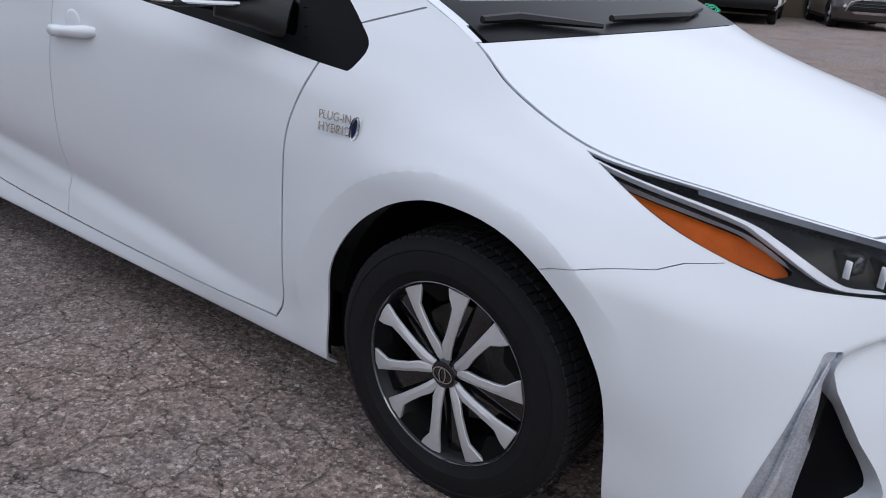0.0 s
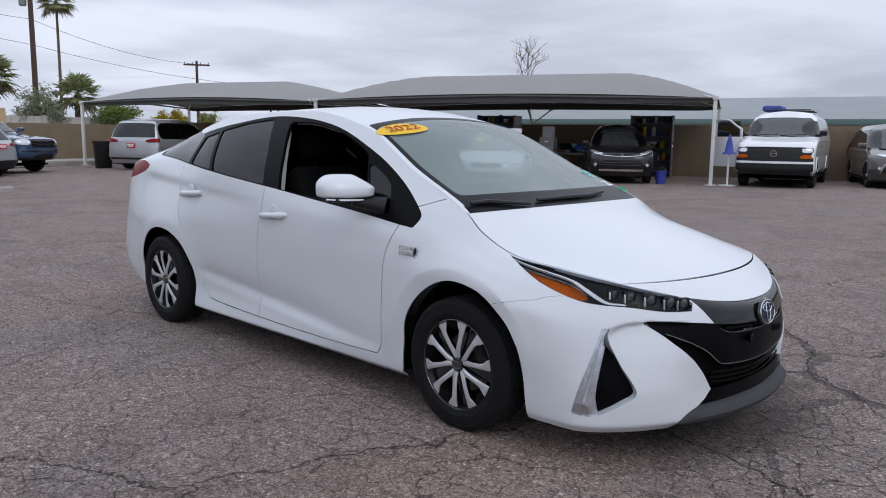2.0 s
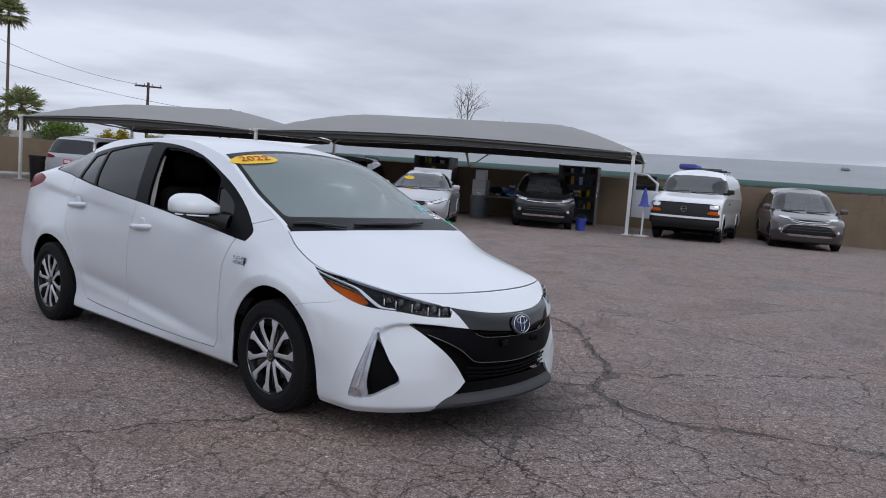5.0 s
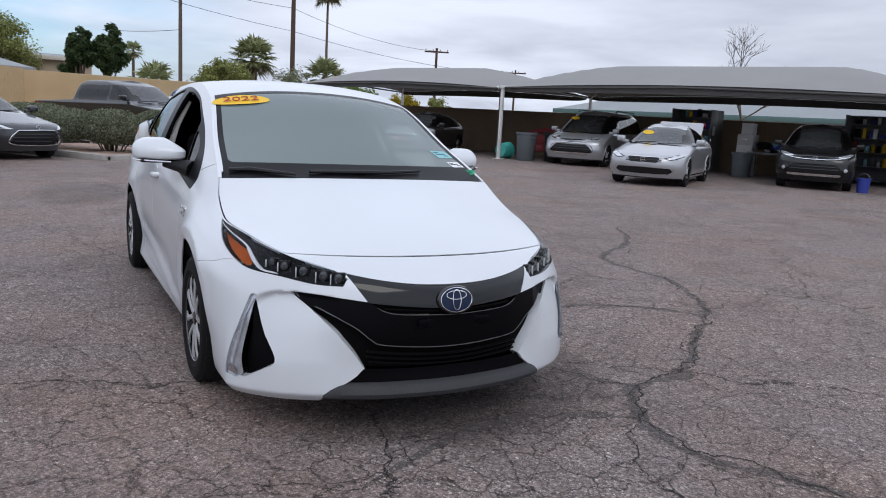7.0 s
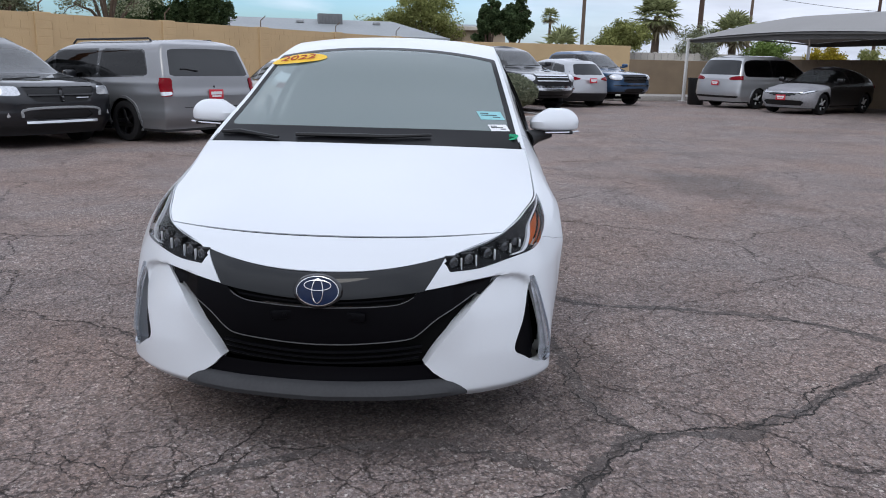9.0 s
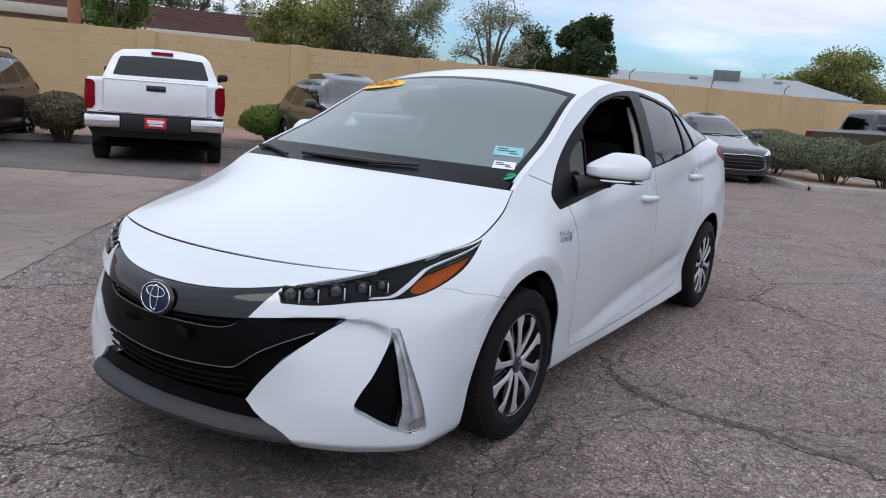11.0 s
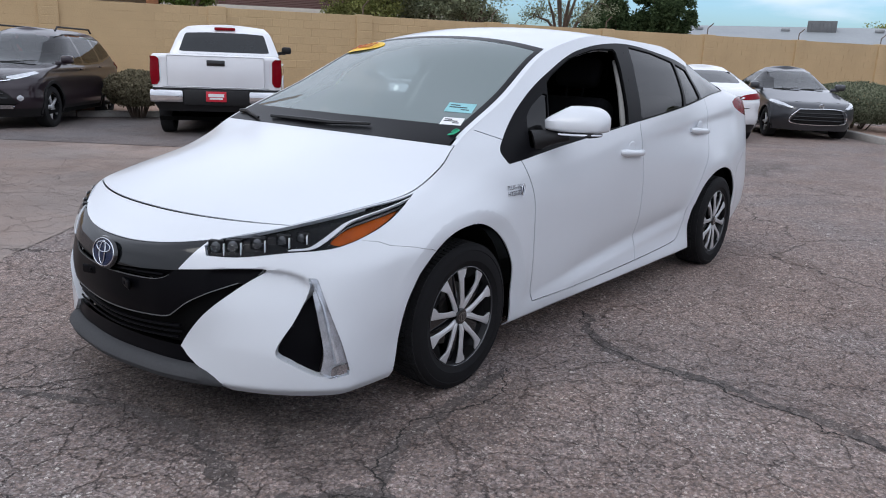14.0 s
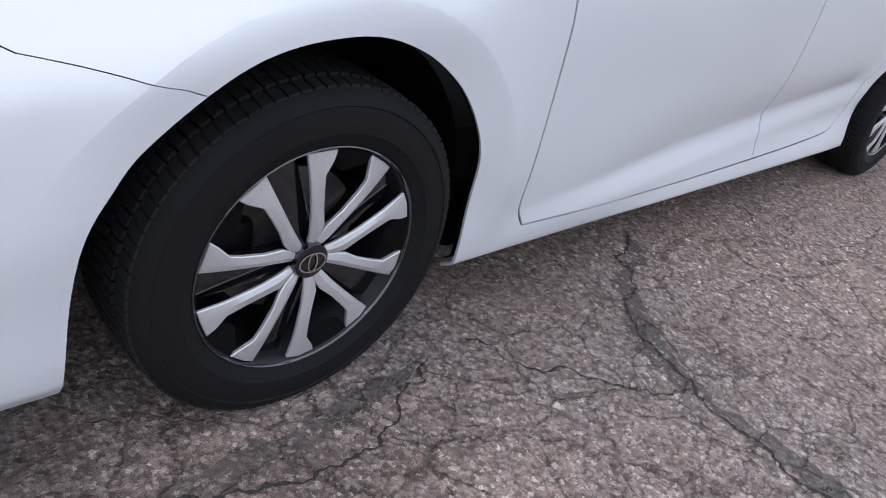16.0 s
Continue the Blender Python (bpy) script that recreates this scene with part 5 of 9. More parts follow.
mazda = make_car("sedan", "white sedan parked nose to the wall", (-14.4, -3.95), 213, variant(SEDAN, tail=0.5, p=2.5,
    rear=[(0.18, -2.15), (0.45, -2.28), (0.72, -2.28), (0.92, -2.20), (0.99, -2.10), (1.02, -1.85), (1.07, -1.70), (1.33, -0.95), (1.41, -0.55)],
    tail_lamp=[[(0.36, 0.83), (0.60, 0.90), (0.95, 0.92), (0.95, 0.84), (0.62, 0.80), (0.40, 0.80)]], rear_black=[[(-0.3, 0.34, "s"), (0.80, 0.34, "s"), (0.80, 0.18, "s"), (-0.3, 0.18, "s")]],
    reverse_lamp=[[(0.40, 0.825), (0.55, 0.85), (0.55, 0.815), (0.42, 0.808)]], hatch=[(0.74, 1.0), (0.70, 0.90), (0.62, 0.64), (-0.1, 0.62)]), "white", glass="tint_glass")
bm = bmesh.new()
box(bm, -2.285, -2.255, -0.42, 0.42, 0.845, 0.875, 0.008)
part("chrome_strip", bm, "chrome", mazda)
bm = bmesh.new()
lathe(bm, [(0.045, 0), (0.05, 0.01), (0.062, 0.01), (0.066, 0)], 20)
part("emblem", bm, "chrome", mazda).matrix_local = Matrix.Translation((-2.262, 0, 0.90)) @ Matrix.Rotation(radians(90), 4, "Z")
yaris = make_car("sedan", "dark grey compact sedan beside the clipped hedge", (-16.7, -2.65), 34, variant(COMPACT, bars=BARS_HEX, chrome_bar=[], lamp_wrap=0.75, sill=0.0,
    lamp=[[(0.46, 0.64), (0.60, 0.72), (0.84, 0.82), (0.86, 0.74), (0.62, 0.62)]]), "grey")
front_badge(yaris, 2.15, 0.68, 0.05)
make_car("pickup_truck", "charcoal pickup truck with a chromed grille", (-22.3, 0.95), 34, stretched(PICKUP, 1.03, 1.03, 1.0, chrome_bar=[[(-0.3, 1.12, "s"), (0.6, 1.12, "s"), (0.6, 1.06, "s"), (-0.3, 1.06, "s")], [(-0.3, 0.78, "s"), (0.98, 0.78, "s"), (0.98, 0.64, "s"), (-0.3, 0.64, "s")]], bars=BARS_TRUCK), "charcoal")
venza = make_car("crossover", "silver crossover parked nose to the wall", (-25.4, 2.95), 212, stretched(SUV, 1.04, 1.02, 0.97), "silver", glass="tint_glass")
dealer_plate(venza, -2.42, 0.9)
make_car("pickup_truck", "deep blue pickup truck facing out", (-27.3, 4.3), 36, variant(PICKUP, bars=BARS_DARK_TRUCK), "blue")
quest = make_car("minivan", "silver minivan under the shade canopy", (-25.8, 10.75), 122, variant(VAN_MINI, tail_wrap=0.34, tail=0.2, p=2.8, rear_glass=(1.14, 1.62, 0.86, 0.74), tail_lamp=[[(0.52, 1.03), (0.80, 1.10), (1.05, 1.10, "s"), (1.05, 0.98, "s"), (0.56, 0.97)]], reverse_lamp=[[(0.55, 1.0), (0.68, 1.02), (0.66, 0.985)]]), "silver", glass="tint_glass")
dealer_plate(quest, -2.56, 0.86)
M["primer"] = mat("grey_primer", (0.27, 0.27, 0.285), rough=0.55, vary=0.35, scale=2.5)
hatch = make_car("hatchback", "black hatchback with a grey primer front end", (-22.6, 11.4), -50, variant(HATCH, primer=1.0, bars=[("gloss_black", 0.03, [(-0.42, 0.60), (0.42, 0.60)]), ("chrome", 0.012, [(-0.8, 0.70), (-0.5, 0.655), (0.0, 0.645), (0.5, 0.655), (0.8, 0.70)])]), "black_paint")
dealer_plate(hatch, 2.3, 0.5, 1)
sienna = make_car("minivan", "silver minivan with a dark roof under the canopy", (-17.7, 15.6), -57, variant(VAN_MINI, bars=BARS_VAN), "silver")
roof_rails(sienna, 0.1, -2.0, 0.66, 1.80)
civic = make_car("sedan", "silver sedan with its trunk lid raised and a price sticker", (-11.2, 12.6), -55, variant(SEDAN, bars=BARS_SEDAN), "silver")
rav2 = make_car("crossover", "black crossover in front of the tool cabinet", (-10.6, 17.7), -55, variant(SUV, bars=BARS_SUV), "black_paint")
make_car("van", "white cargo van with its side door open", (-6.5, 20.4), -76, CARGO_VAN, "white")
make_car("minivan", "taupe minivan beside the van", (-4.1, 22.4), -66, variant(VAN_MINI, bars=BARS_VAN), "taupe")


def trunk_lid(top):
    """A raised trunk lid with its lamps, hinged at the rear glass."""
    bm = bmesh.new()
    v = box(bm, -0.54, 0.0, -0.58, 0.58, -0.03, 0.02, 0.02)
    box(bm, -0.58, -0.50, -0.56, 0.56, -0.26, 0.0, 0.03)
    lid = part("trunk_lid", bm, "silver", top, "raised trunk lid")
    lid.matrix_local = Matrix.Translation((-1.66, 0, 1.08)) @ Matrix.Rotation(radians(52), 4, "Y")
    for s in (-1, 1):
        bm = bmesh.new()
        box(bm, -0.60, -0.50, min(s * 0.3, s * 0.6), max(s * 0.3, s * 0.6), -0.16, -0.03, 0.012)
        part("tail_lamp", bm, "red_lens", lid)


trunk_lid(civic)


def tundra_tail(top):
    """Chromed bumper ends, tailgate handle and high stop lamp."""
    for s in (-1, 1):
        bm = bmesh.new()
        box(bm, -2.99, -2.86, min(s * 0.5, s * 1.0), max(s * 0.5, s * 1.0), 0.56, 0.75, 0.03)
        part("bumper_end", bm, "chrome", top, "chromed bumper corner")
    bm = bmesh.new()
    box(bm, -2.98, -2.86, -0.5, 0.5, 0.52, 0.76, 0.02)
    part("bumper_step", bm, "black_plastic", top)
    bm = bmesh.new()
    box(bm, -2.925, -2.89, -0.14, 0.14, 1.13, 1.22, 0.01)
    part("tailgate_handle", bm, "gloss_black", top, "black tailgate handle")
    bm = bmesh.new()
    box(bm, -2.912, -2.90, -0.74, 0.74, 0.80, 1.28, 0.02)
    part("tailgate", bm, "white", top)
    bm = bmesh.new()
    box(bm, -0.98, -0.90, -0.18, 0.18, 1.735, 1.785, 0.015)
    part("stop_lamp", bm, "red_lens", top)


tundra_tail(tundra)


def van_door(top):
    """The open right front door of the van, swung forward."""
    bm = bmesh.new()
    box(bm, -0.95, 0.0, -0.03, 0.03, 0.5, 1.36, 0.02)
    for x0, x1, z0, z1 in ((-0.95, -0.87, 1.36, 1.85), (-0.08, 0.0, 1.36, 1.6)):
        box(bm, x0, x1, -0.02, 0.02, z0, z1, 0.01)
    tube(bm, [(-0.04, 0, 1.58), (-0.45, 0, 1.83), (-0.91, 0, 1.85)], 0.035, 6)
    d = part("front_door", bm, "white", top, "open white front door")
    d.matrix_local = Matrix.Translation((1.62, -1.0, 0)) @ Matrix.Rotation(radians(62), 4, "Z")
    bm = bmesh.new()
    box(bm, -0.86, -0.09, -0.004, 0.004, 1.37, 1.80)
    part("door_window", bm, "far_glass", d, smooth=False)
    for x in (0.2, -1.0, -2.0):
        bm = bmesh.new()
        tube(bm, [(x, -0.6, 2.16), (x, 0.6, 2.16)], 0.02, 6)
        part("roof_bar", bm, "black_plastic", top)
    bm = bmesh.new()
    box(bm, -1.2, 0.0, -0.75, -0.2, 2.12, 2.3, 0.08, seg=3)
    part("roof_bundle", bm, "umbrella", top, "dark bundle on the roof")


van = [o for o in bpy.data.objects if o.name == "van"][0]
van_door(van)
for who, x, z, tilt, y in ((civic, 0.42, 1.19, 26, -0.35), (sienna, 0.95, 1.50, 32, -0.45)):
    sticker(who, x, y, z + 0.025, tilt + 28)
front_badge(van, 2.80, 0.92, 0.09)
front_badge(rav2, 2.27, 0.80)
front_badge(rav, 2.27, 0.80)
front_badge(sienna, 2.53, 0.80, 0.08)
front_badge(civic, 2.28, 0.60)

# ---- the white car: two smooth patches, sides and top ----
# each column from the front middle round to the rear middle, each row from the sill up to the hood edge and roof rail
SIDE = [
    [(0.935, 0, 0.165), (0.975, 0, 0.20), (0.962, 0, 0.29), (0.985, 0, 0.42), (0.985, 0, 0.52), (0.975, 0, 0.565), (0.962, 0, 0.595), (0.950, 0, 0.607), (0.935, 0, 0.615)],
    [(0.910, 0.25, 0.16), (0.950, 0.25, 0.197), (0.940, 0.25, 0.29), (0.960, 0.25, 0.42), (0.950, 0.25, 0.53), (0.936, 0.25, 0.58), (0.924, 0.25, 0.606), (0.912, 0.25, 0.62), (0.898, 0.25, 0.630)],
    [(0.850, 0.45, 0.15), (0.885, 0.46, 0.19), (0.885, 0.46, 0.29), (0.888, 0.46, 0.42), (0.868, 0.46, 0.54), (0.848, 0.455, 0.60), (0.832, 0.453, 0.63), (0.817, 0.451, 0.648), (0.800, 0.45, 0.662)],
    [(0.715, 0.675, 0.145), (0.740, 0.698, 0.185), (0.745, 0.70, 0.29), (0.735, 0.693, 0.42), (0.715, 0.67, 0.55), (0.702, 0.65, 0.62), (0.690, 0.635, 0.66), (0.675, 0.62, 0.687), (0.656, 0.607, 0.707)],
    [(0.560, 0.785, 0.142), (0.575, 0.81, 0.18), (0.575, 0.81, 0.29), (0.57, 0.80, 0.42), (0.56, 0.782, 0.55), (0.54, 0.755, 0.63), (0.52, 0.735, 0.68), (0.49, 0.713, 0.717), (0.45, 0.69, 0.745)],
    [(0.37, 0.79, 0.14), (0.37, 0.807, 0.17), (0.36, 0.825, 0.30), (0.33, 0.848, 0.45), (0.30, 0.852, 0.59), (0.27, 0.82, 0.69), (0.26, 0.79, 0.735), (0.24, 0.765, 0.767), (0.22, 0.745, 0.787)],
    [(0.05, 0.78, 0.14), (0.05, 0.80, 0.17), (0.05, 0.83, 0.30), (0.05, 0.862, 0.47), (0.04, 0.865, 0.64), (0.03, 0.83, 0.745), (0.03, 0.785, 0.805), (0.035, 0.757, 0.838), (0.04, 0.735, 0.862)],
    [(-0.35, 0.77, 0.14), (-0.35, 0.805, 0.17), (-0.35, 0.818, 0.30), (-0.34, 0.835, 0.47), (-0.33, 0.838, 0.65), (-0.31, 0.82, 0.78), (-0.28, 0.79, 0.862), (-0.165, 0.753, 0.905), (-0.06, 0.715, 0.930)],
    [(-0.75, 0.77, 0.14), (-0.75, 0.805, 0.17), (-0.75, 0.818, 0.30), (-0.75, 0.82, 0.47), (-0.75, 0.827, 0.66), (-0.74, 0.812, 0.80), (-0.72, 0.79, 0.880), (-0.585, 0.728, 1.005), (-0.435, 0.666, 1.095)],
    [(-1.15, 0.77, 0.14), (-1.15, 0.808, 0.17), (-1.15, 0.803, 0.30), (-1.15, 0.812, 0.47), (-1.15, 0.822, 0.68), (-1.13, 0.812, 0.84), (-1.12, 0.79, 0.932), (-1.03, 0.700, 1.15), (-0.92, 0.592, 1.318)],
    [(-1.55, 0.77, 0.14), (-1.55, 0.810, 0.17), (-1.55, 0.793, 0.30), (-1.55, 0.808, 0.47), (-1.55, 0.818, 0.70), (-1.55, 0.805, 0.87), (-1.55, 0.785, 0.978), (-1.50, 0.686, 1.20), (-1.41, 0.566, 1.395)],
    [(-2.20, 0.77, 0.14), (-2.20, 0.812, 0.17), (-2.20, 0.786, 0.30), (-2.20, 0.808, 0.47), (-2.20, 0.815, 0.70), (-2.20, 0.785, 0.90), (-2.20, 0.76, 1.040), (-2.20, 0.668, 1.215), (-2.20, 0.545, 1.375)],
    [(-2.70, 0.76, 0.15), (-2.70, 0.795, 0.18), (-2.70, 0.82, 0.30), (-2.70, 0.846, 0.47), (-2.70, 0.84, 0.64), (-2.70, 0.78, 0.90), (-2.72, 0.715, 1.075), (-2.75, 0.625, 1.175), (-2.80, 0.53, 1.255)],
    [(-3.08, 0.75, 0.17), (-3.08, 0.785, 0.21), (-3.09, 0.805, 0.32), (-3.10, 0.82, 0.47), (-3.10, 0.81, 0.68), (-3.10, 0.765, 0.90), (-3.12, 0.722, 1.068), (-3.15, 0.625, 1.122), (-3.20, 0.52, 1.145)],
    [(-3.38, 0.68, 0.20), (-3.44, 0.70, 0.25), (-3.46, 0.745, 0.35), (-3.45, 0.755, 0.50), (-3.42, 0.745, 0.70), (-3.39, 0.73, 0.90), (-3.36, 0.70, 1.045), (-3.36, 0.61, 1.085), (-3.38, 0.52, 1.100)],
    [(-3.52, 0.40, 0.22), (-3.57, 0.40, 0.27), (-3.60, 0.40, 0.37), (-3.59, 0.40, 0.52), (-3.54, 0.40, 0.72), (-3.47, 0.40, 0.92), (-3.44, 0.40, 1.050), (-3.45, 0.38, 1.085), (-3.46, 0.36, 1.105)],
    [(-3.56, 0, 0.22), (-3.61, 0, 0.27), (-3.64, 0, 0.37), (-3.63, 0, 0.52), (-3.58, 0, 0.72), (-3.51, 0, 0.92), (-3.48, 0, 1.055), (-3.49, 0, 1.090), (-3.50, 0, 1.112)],
]
# the middle line of hood, windshield, roof and tail, one point for each column from the third on
MIDDLE = [(0.935, 0.615), (0.80, 0.703), (0.58, 0.795), (0.36, 0.862), (0.19, 0.912), (0.04, 0.957), (-0.33, 1.125), (-0.86, 1.36), (-1.42, 1.435), (-2.20, 1.415), (-2.80, 1.315), (-3.20, 1.19), (-3.42, 1.125), (-3.50, 1.112)]


def side_patch(per_col=20, per_row=10):
    """Points of the side patch, with column and row as two more coordinates."""
    net = np.array(SIDE, float)
    nc, nr = net.shape[:2]
    step = np.linalg.norm(np.diff(net[:, 4], axis=0), axis=1)
    us = np.concatenate([i + np.arange(max(3, int(per_col * step[i] / 0.25))) / max(3, int(per_col * step[i] / 0.25)) for i in range(nc - 1)] + [[nc - 1]])
    vs = np.linspace(0, nr - 1, (nr - 1) * per_row + 1)
    arc = np.r_[0, np.cumsum(step)]
    ut = np.interp(us, np.arange(nc), arc)
    # mirrored neighbours keep the middle of nose and tail smooth
    flip = np.array([1, -1, 1])
    wide_net = np.concatenate([net[1:2] * flip, net, net[-2:-1] * flip])
    wide_arc = np.r_[-step[0], arc, arc[-1] + step[-1]]
    along = np.stack([pchip(wide_arc, wide_net[:, r], ut) for r in range(nr)], 1)
    out = np.zeros((len(us), len(vs), 5))
    for i in range(len(us)):
        d = np.r_[0, np.cumsum(np.linalg.norm(np.diff(along[i], axis=0), axis=1) + 1e-6)]
        out[i, :, :3] = pchip(d, along[i], np.interp(vs, np.arange(nr), d))
        out[i, :, 3], out[i, :, 4] = us[i], vs
    # wheel arches: the panel swells to a crease, then a flat band turns in to the lip
    for cx, cz, r0, out_by, run in ((0.0, 0.27, 0.440, 0.015, 0.13), (-2.68, 0.275, 0.415, 0.006, 0.08)):
        r = np.hypot(out[..., 0] - cx, out[..., 2] - cz)
        swell = ((r0 + run - r) / run).clip(0, 1)
        fall = ((r0 - r) / 0.07).clip(0, 1.6)
        gate = ((out[..., 2] - 0.20) / 0.15).clip(0, 1) * (out[..., 1] > 0.55) * ((0.40 - out[..., 0] + cx) / 0.12).clip(0, 1)
        out[..., 1] += (out_by * swell**1.6 - 0.8 * out_by * fall) * gate
    # step under the brow of the bumper, above the winged corners
    u, v = out[..., 3], out[..., 4]
    brow = np.interp(u, [1.9, 2.28, 2.57, 2.84, 2.99, 3.2, 3.35], [4.46, 4.49, 4.47, 4.37, 4.27, 4.06, 3.9])
    below = brow - v
    k = (below / 0.22).clip(0, 1) * (1 - below / 2.3).clip(0, 1) * ((u - 1.95) / 0.3).clip(0, 1) * ((3.42 - u) / 0.22).clip(0, 1)
    out[..., 0] -= 0.030 * k
    out[..., 1] -= 0.010 * k
    # hollow along the foot of the doors, with a firm lower crease
    x, z = out[..., 0], out[..., 2]
    crease = 0.262 + 0.085 * (-0.55 - x).clip(0, 1.8)
    up, down = ((z - crease) / 0.20).clip(0, 1), ((crease - z) / 0.055).clip(0, 1)
    dent = np.where(z > crease, (1 - up) ** 2, 1 - down)
    ends = ((-0.42 - x) / 0.5).clip(0, 1) * ((x + 2.40) / 0.2).clip(0, 1)
    out[..., 1] -= 0.020 * dent * ends * (out[..., 1] > 0.55)
    # shoulder crease from the tail lamp forward over the rear door
    line = np.interp(x, [-3.1, -2.96, -2.35, -1.7], [1.0, 0.992, 0.945, 0.905])
    d = line - z
    k = (d / 0.035).clip(0, 1) * (1 - d / 0.30).clip(0, 1) * ((x + 3.12) / 0.12).clip(0, 1) * ((-1.55 - x) / 0.8).clip(0, 1)
    out[..., 1] -= 0.013 * k * (out[..., 1] > 0.55)
    return out


def top_patch(per_col=9, across=36):
    """Points of hood, windshield and roof; the two more coordinates are column and share of the half width."""
    edge = np.array([SIDE[k][8] for k in range(2, 15)] + [SIDE[15][8]], float)
    mid = np.array([(x, 0, z) for x, z in MIDDLE], float)
    n = len(edge)
    step = np.linalg.norm(np.diff(edge, axis=0), axis=1)
    us = np.concatenate([i + np.arange(max(4, int(per_col * step[i] / 0.25))) / max(4, int(per_col * step[i] / 0.25)) for i in range(n - 1)] + [[n - 1]])
    arc = np.r_[0, np.cumsum(step)]
    e = pchip(arc, edge, np.interp(us, np.arange(n), arc))
    arc2 = np.r_[0, np.cumsum(np.linalg.norm(np.diff(mid, axis=0), axis=1))]
    m = pchip(arc2, mid, np.interp(us, np.arange(n), arc2))
    w = np.linspace(0, 1, across + 1) ** 0.85
    out = np.zeros((len(us), len(w), 5))
    for i in range(len(us)):
        out[i, :, 0] = m[i, 0] + (e[i, 0] - m[i, 0]) * w**2.2
        out[i, :, 1] = e[i, 1] * w
        out[i, :, 2] = m[i, 2] + (e[i, 2] - m[i, 2]) * w**2.3
        out[i, :, 3], out[i, :, 4] = us[i] + 2, w
    return out


def build_shell():
    sh = Shell()
    sh.grid(side_patch(), "side")
    sh.grid(top_patch(), "top", flip=True)
    out = lambda q: q[:, 1] > 0.4  # noqa: E731
    arch_f = rounded([(0.362, 0.0, "s"), (0.362, 0.2), (0.350, 0.39), (0.315, 0.478), (0.268, 0.543), (0.145, 0.634), (0.0, 0.660), (-0.115, 0.633), (-0.215, 0.574), (-0.285, 0.503), (-0.332, 0.42), (-0.350, 0.32), (-0.372, 0.155), (-0.39, 0.0, "s")], 5)
    arch_r = rounded([(-2.335, 0.0, "s"), (-2.34, 0.2), (-2.355, 0.40), (-2.44, 0.535), (-2.57, 0.614), (-2.725, 0.640), (-2.875, 0.610), (-2.98, 0.52), (-3.035, 0.38), (-3.045, 0.16), (-3.04, 0.0, "s")], 5)
    for poly in (arch_f, arch_r):
        sh.cut(inside(poly, (0, 2)), None, only=("side",), where=out)
    # window band and its panes
    sh.cut(inside(rounded([(-3.0, 1.113, "s"), (-2.75, 1.094), (-2.48, 1.064), (-1.95, 1.012), (-1.43, 0.966), (-1.0, 0.922), (-0.7, 0.890), (-0.45, 0.862), (-0.318, 0.850, "s"), (-0.292, 0.90), (-0.335, 0.944), (-0.47, 1.038), (-0.64, 1.135), (-0.80, 1.207), (-0.96, 1.268), (-1.13, 1.316), (-1.36, 1.352), (-1.65, 1.368), (-1.9, 1.356), (-2.2, 1.320), (-2.43, 1.288), (-2.60, 1.262), (-2.68, 1.30, "s"), (-3.04, 1.24, "s")], 5), (0, 2)), "frame", only=("side",), where=out)
    sh.cut(inside(rounded([(-0.675, 0.925, "s"), (-0.779, 1.166, "s"), (-0.85, 1.205), (-1.036, 1.274), (-1.255, 1.316), (-1.387, 1.328), (-1.525, 1.330, "s"), (-1.508, 1.281), (-1.448, 1.132), (-1.392, 0.966, "s"), (-1.0, 0.938)], 5), (0, 2)), "opening", only=("frame",), where=out)
    sh.cut(inside(rounded([(-0.755, 1.138, "s"), (-0.61, 1.068), (-0.552, 1.025, "s"), (-0.50, 0.900, "s"), (-0.655, 0.918, "s")], 4), (0, 2)), "vent", only=("frame",), where=out)
    sh.cut(inside(rounded([(-2.150, 1.038, "s"), (-2.258, 1.280, "s"), (-2.0, 1.325), (-1.72, 1.349, "s"), (-1.62, 1.165), (-1.552, 0.984, "s"), (-1.85, 1.010)], 5), (0, 2)), "rear_pane", only=("frame",), where=out)
    sh.cut(inside(rounded([(-2.470, 1.072, "s"), (-2.472, 1.236, "s"), (-2.295, 1.270, "s"), (-2.195, 1.044, "s")], 5), (0, 2)), "quarter_pane", only=("frame",), where=out)
    sh.cut(inside(rounded([(-2.512, 1.073, "s"), (-2.53, 1.245), (-2.62, 1.32, "s"), (-3.1, 1.26, "s"), (-2.99, 1.117, "s"), (-2.75, 1.10)], 5), (0, 2)), "rear_corner", only=("frame",), where=out)
    # rubber seals round the openings, and the shut line of the doors
    for pane, wide in (([(-0.675, 0.925), (-0.779, 1.166), (-0.85, 1.205), (-1.036, 1.274), (-1.255, 1.316), (-1.387, 1.328), (-1.525, 1.330), (-1.508, 1.281), (-1.448, 1.132), (-1.392, 0.966)], 0.014),
                       ([(-1.552, 0.984), (-2.150, 1.038), (-2.258, 1.280), (-2.0, 1.325), (-1.72, 1.349)], 0.009), ([(-2.470, 1.072), (-2.472, 1.236), (-2.295, 1.270), (-2.195, 1.044), (-2.470, 1.072)], 0.009)):
        sh.cut(near_line(np.array(pane), (0, 2), wide), "seal", only=("frame",), where=out)
    sh.cut(near_line([(-1.657, 1.37), (-1.534, 1.18), (-1.444, 0.95)], (0, 2), 0.007), "seal", only=("frame",), where=out)
    sh.cut(near_line([(-0.56, 1.06), (-0.541, 1.022), (-0.449, 0.862), (-0.44, 0.83)], (0, 2), 0.007), None, only=("frame",), where=out)
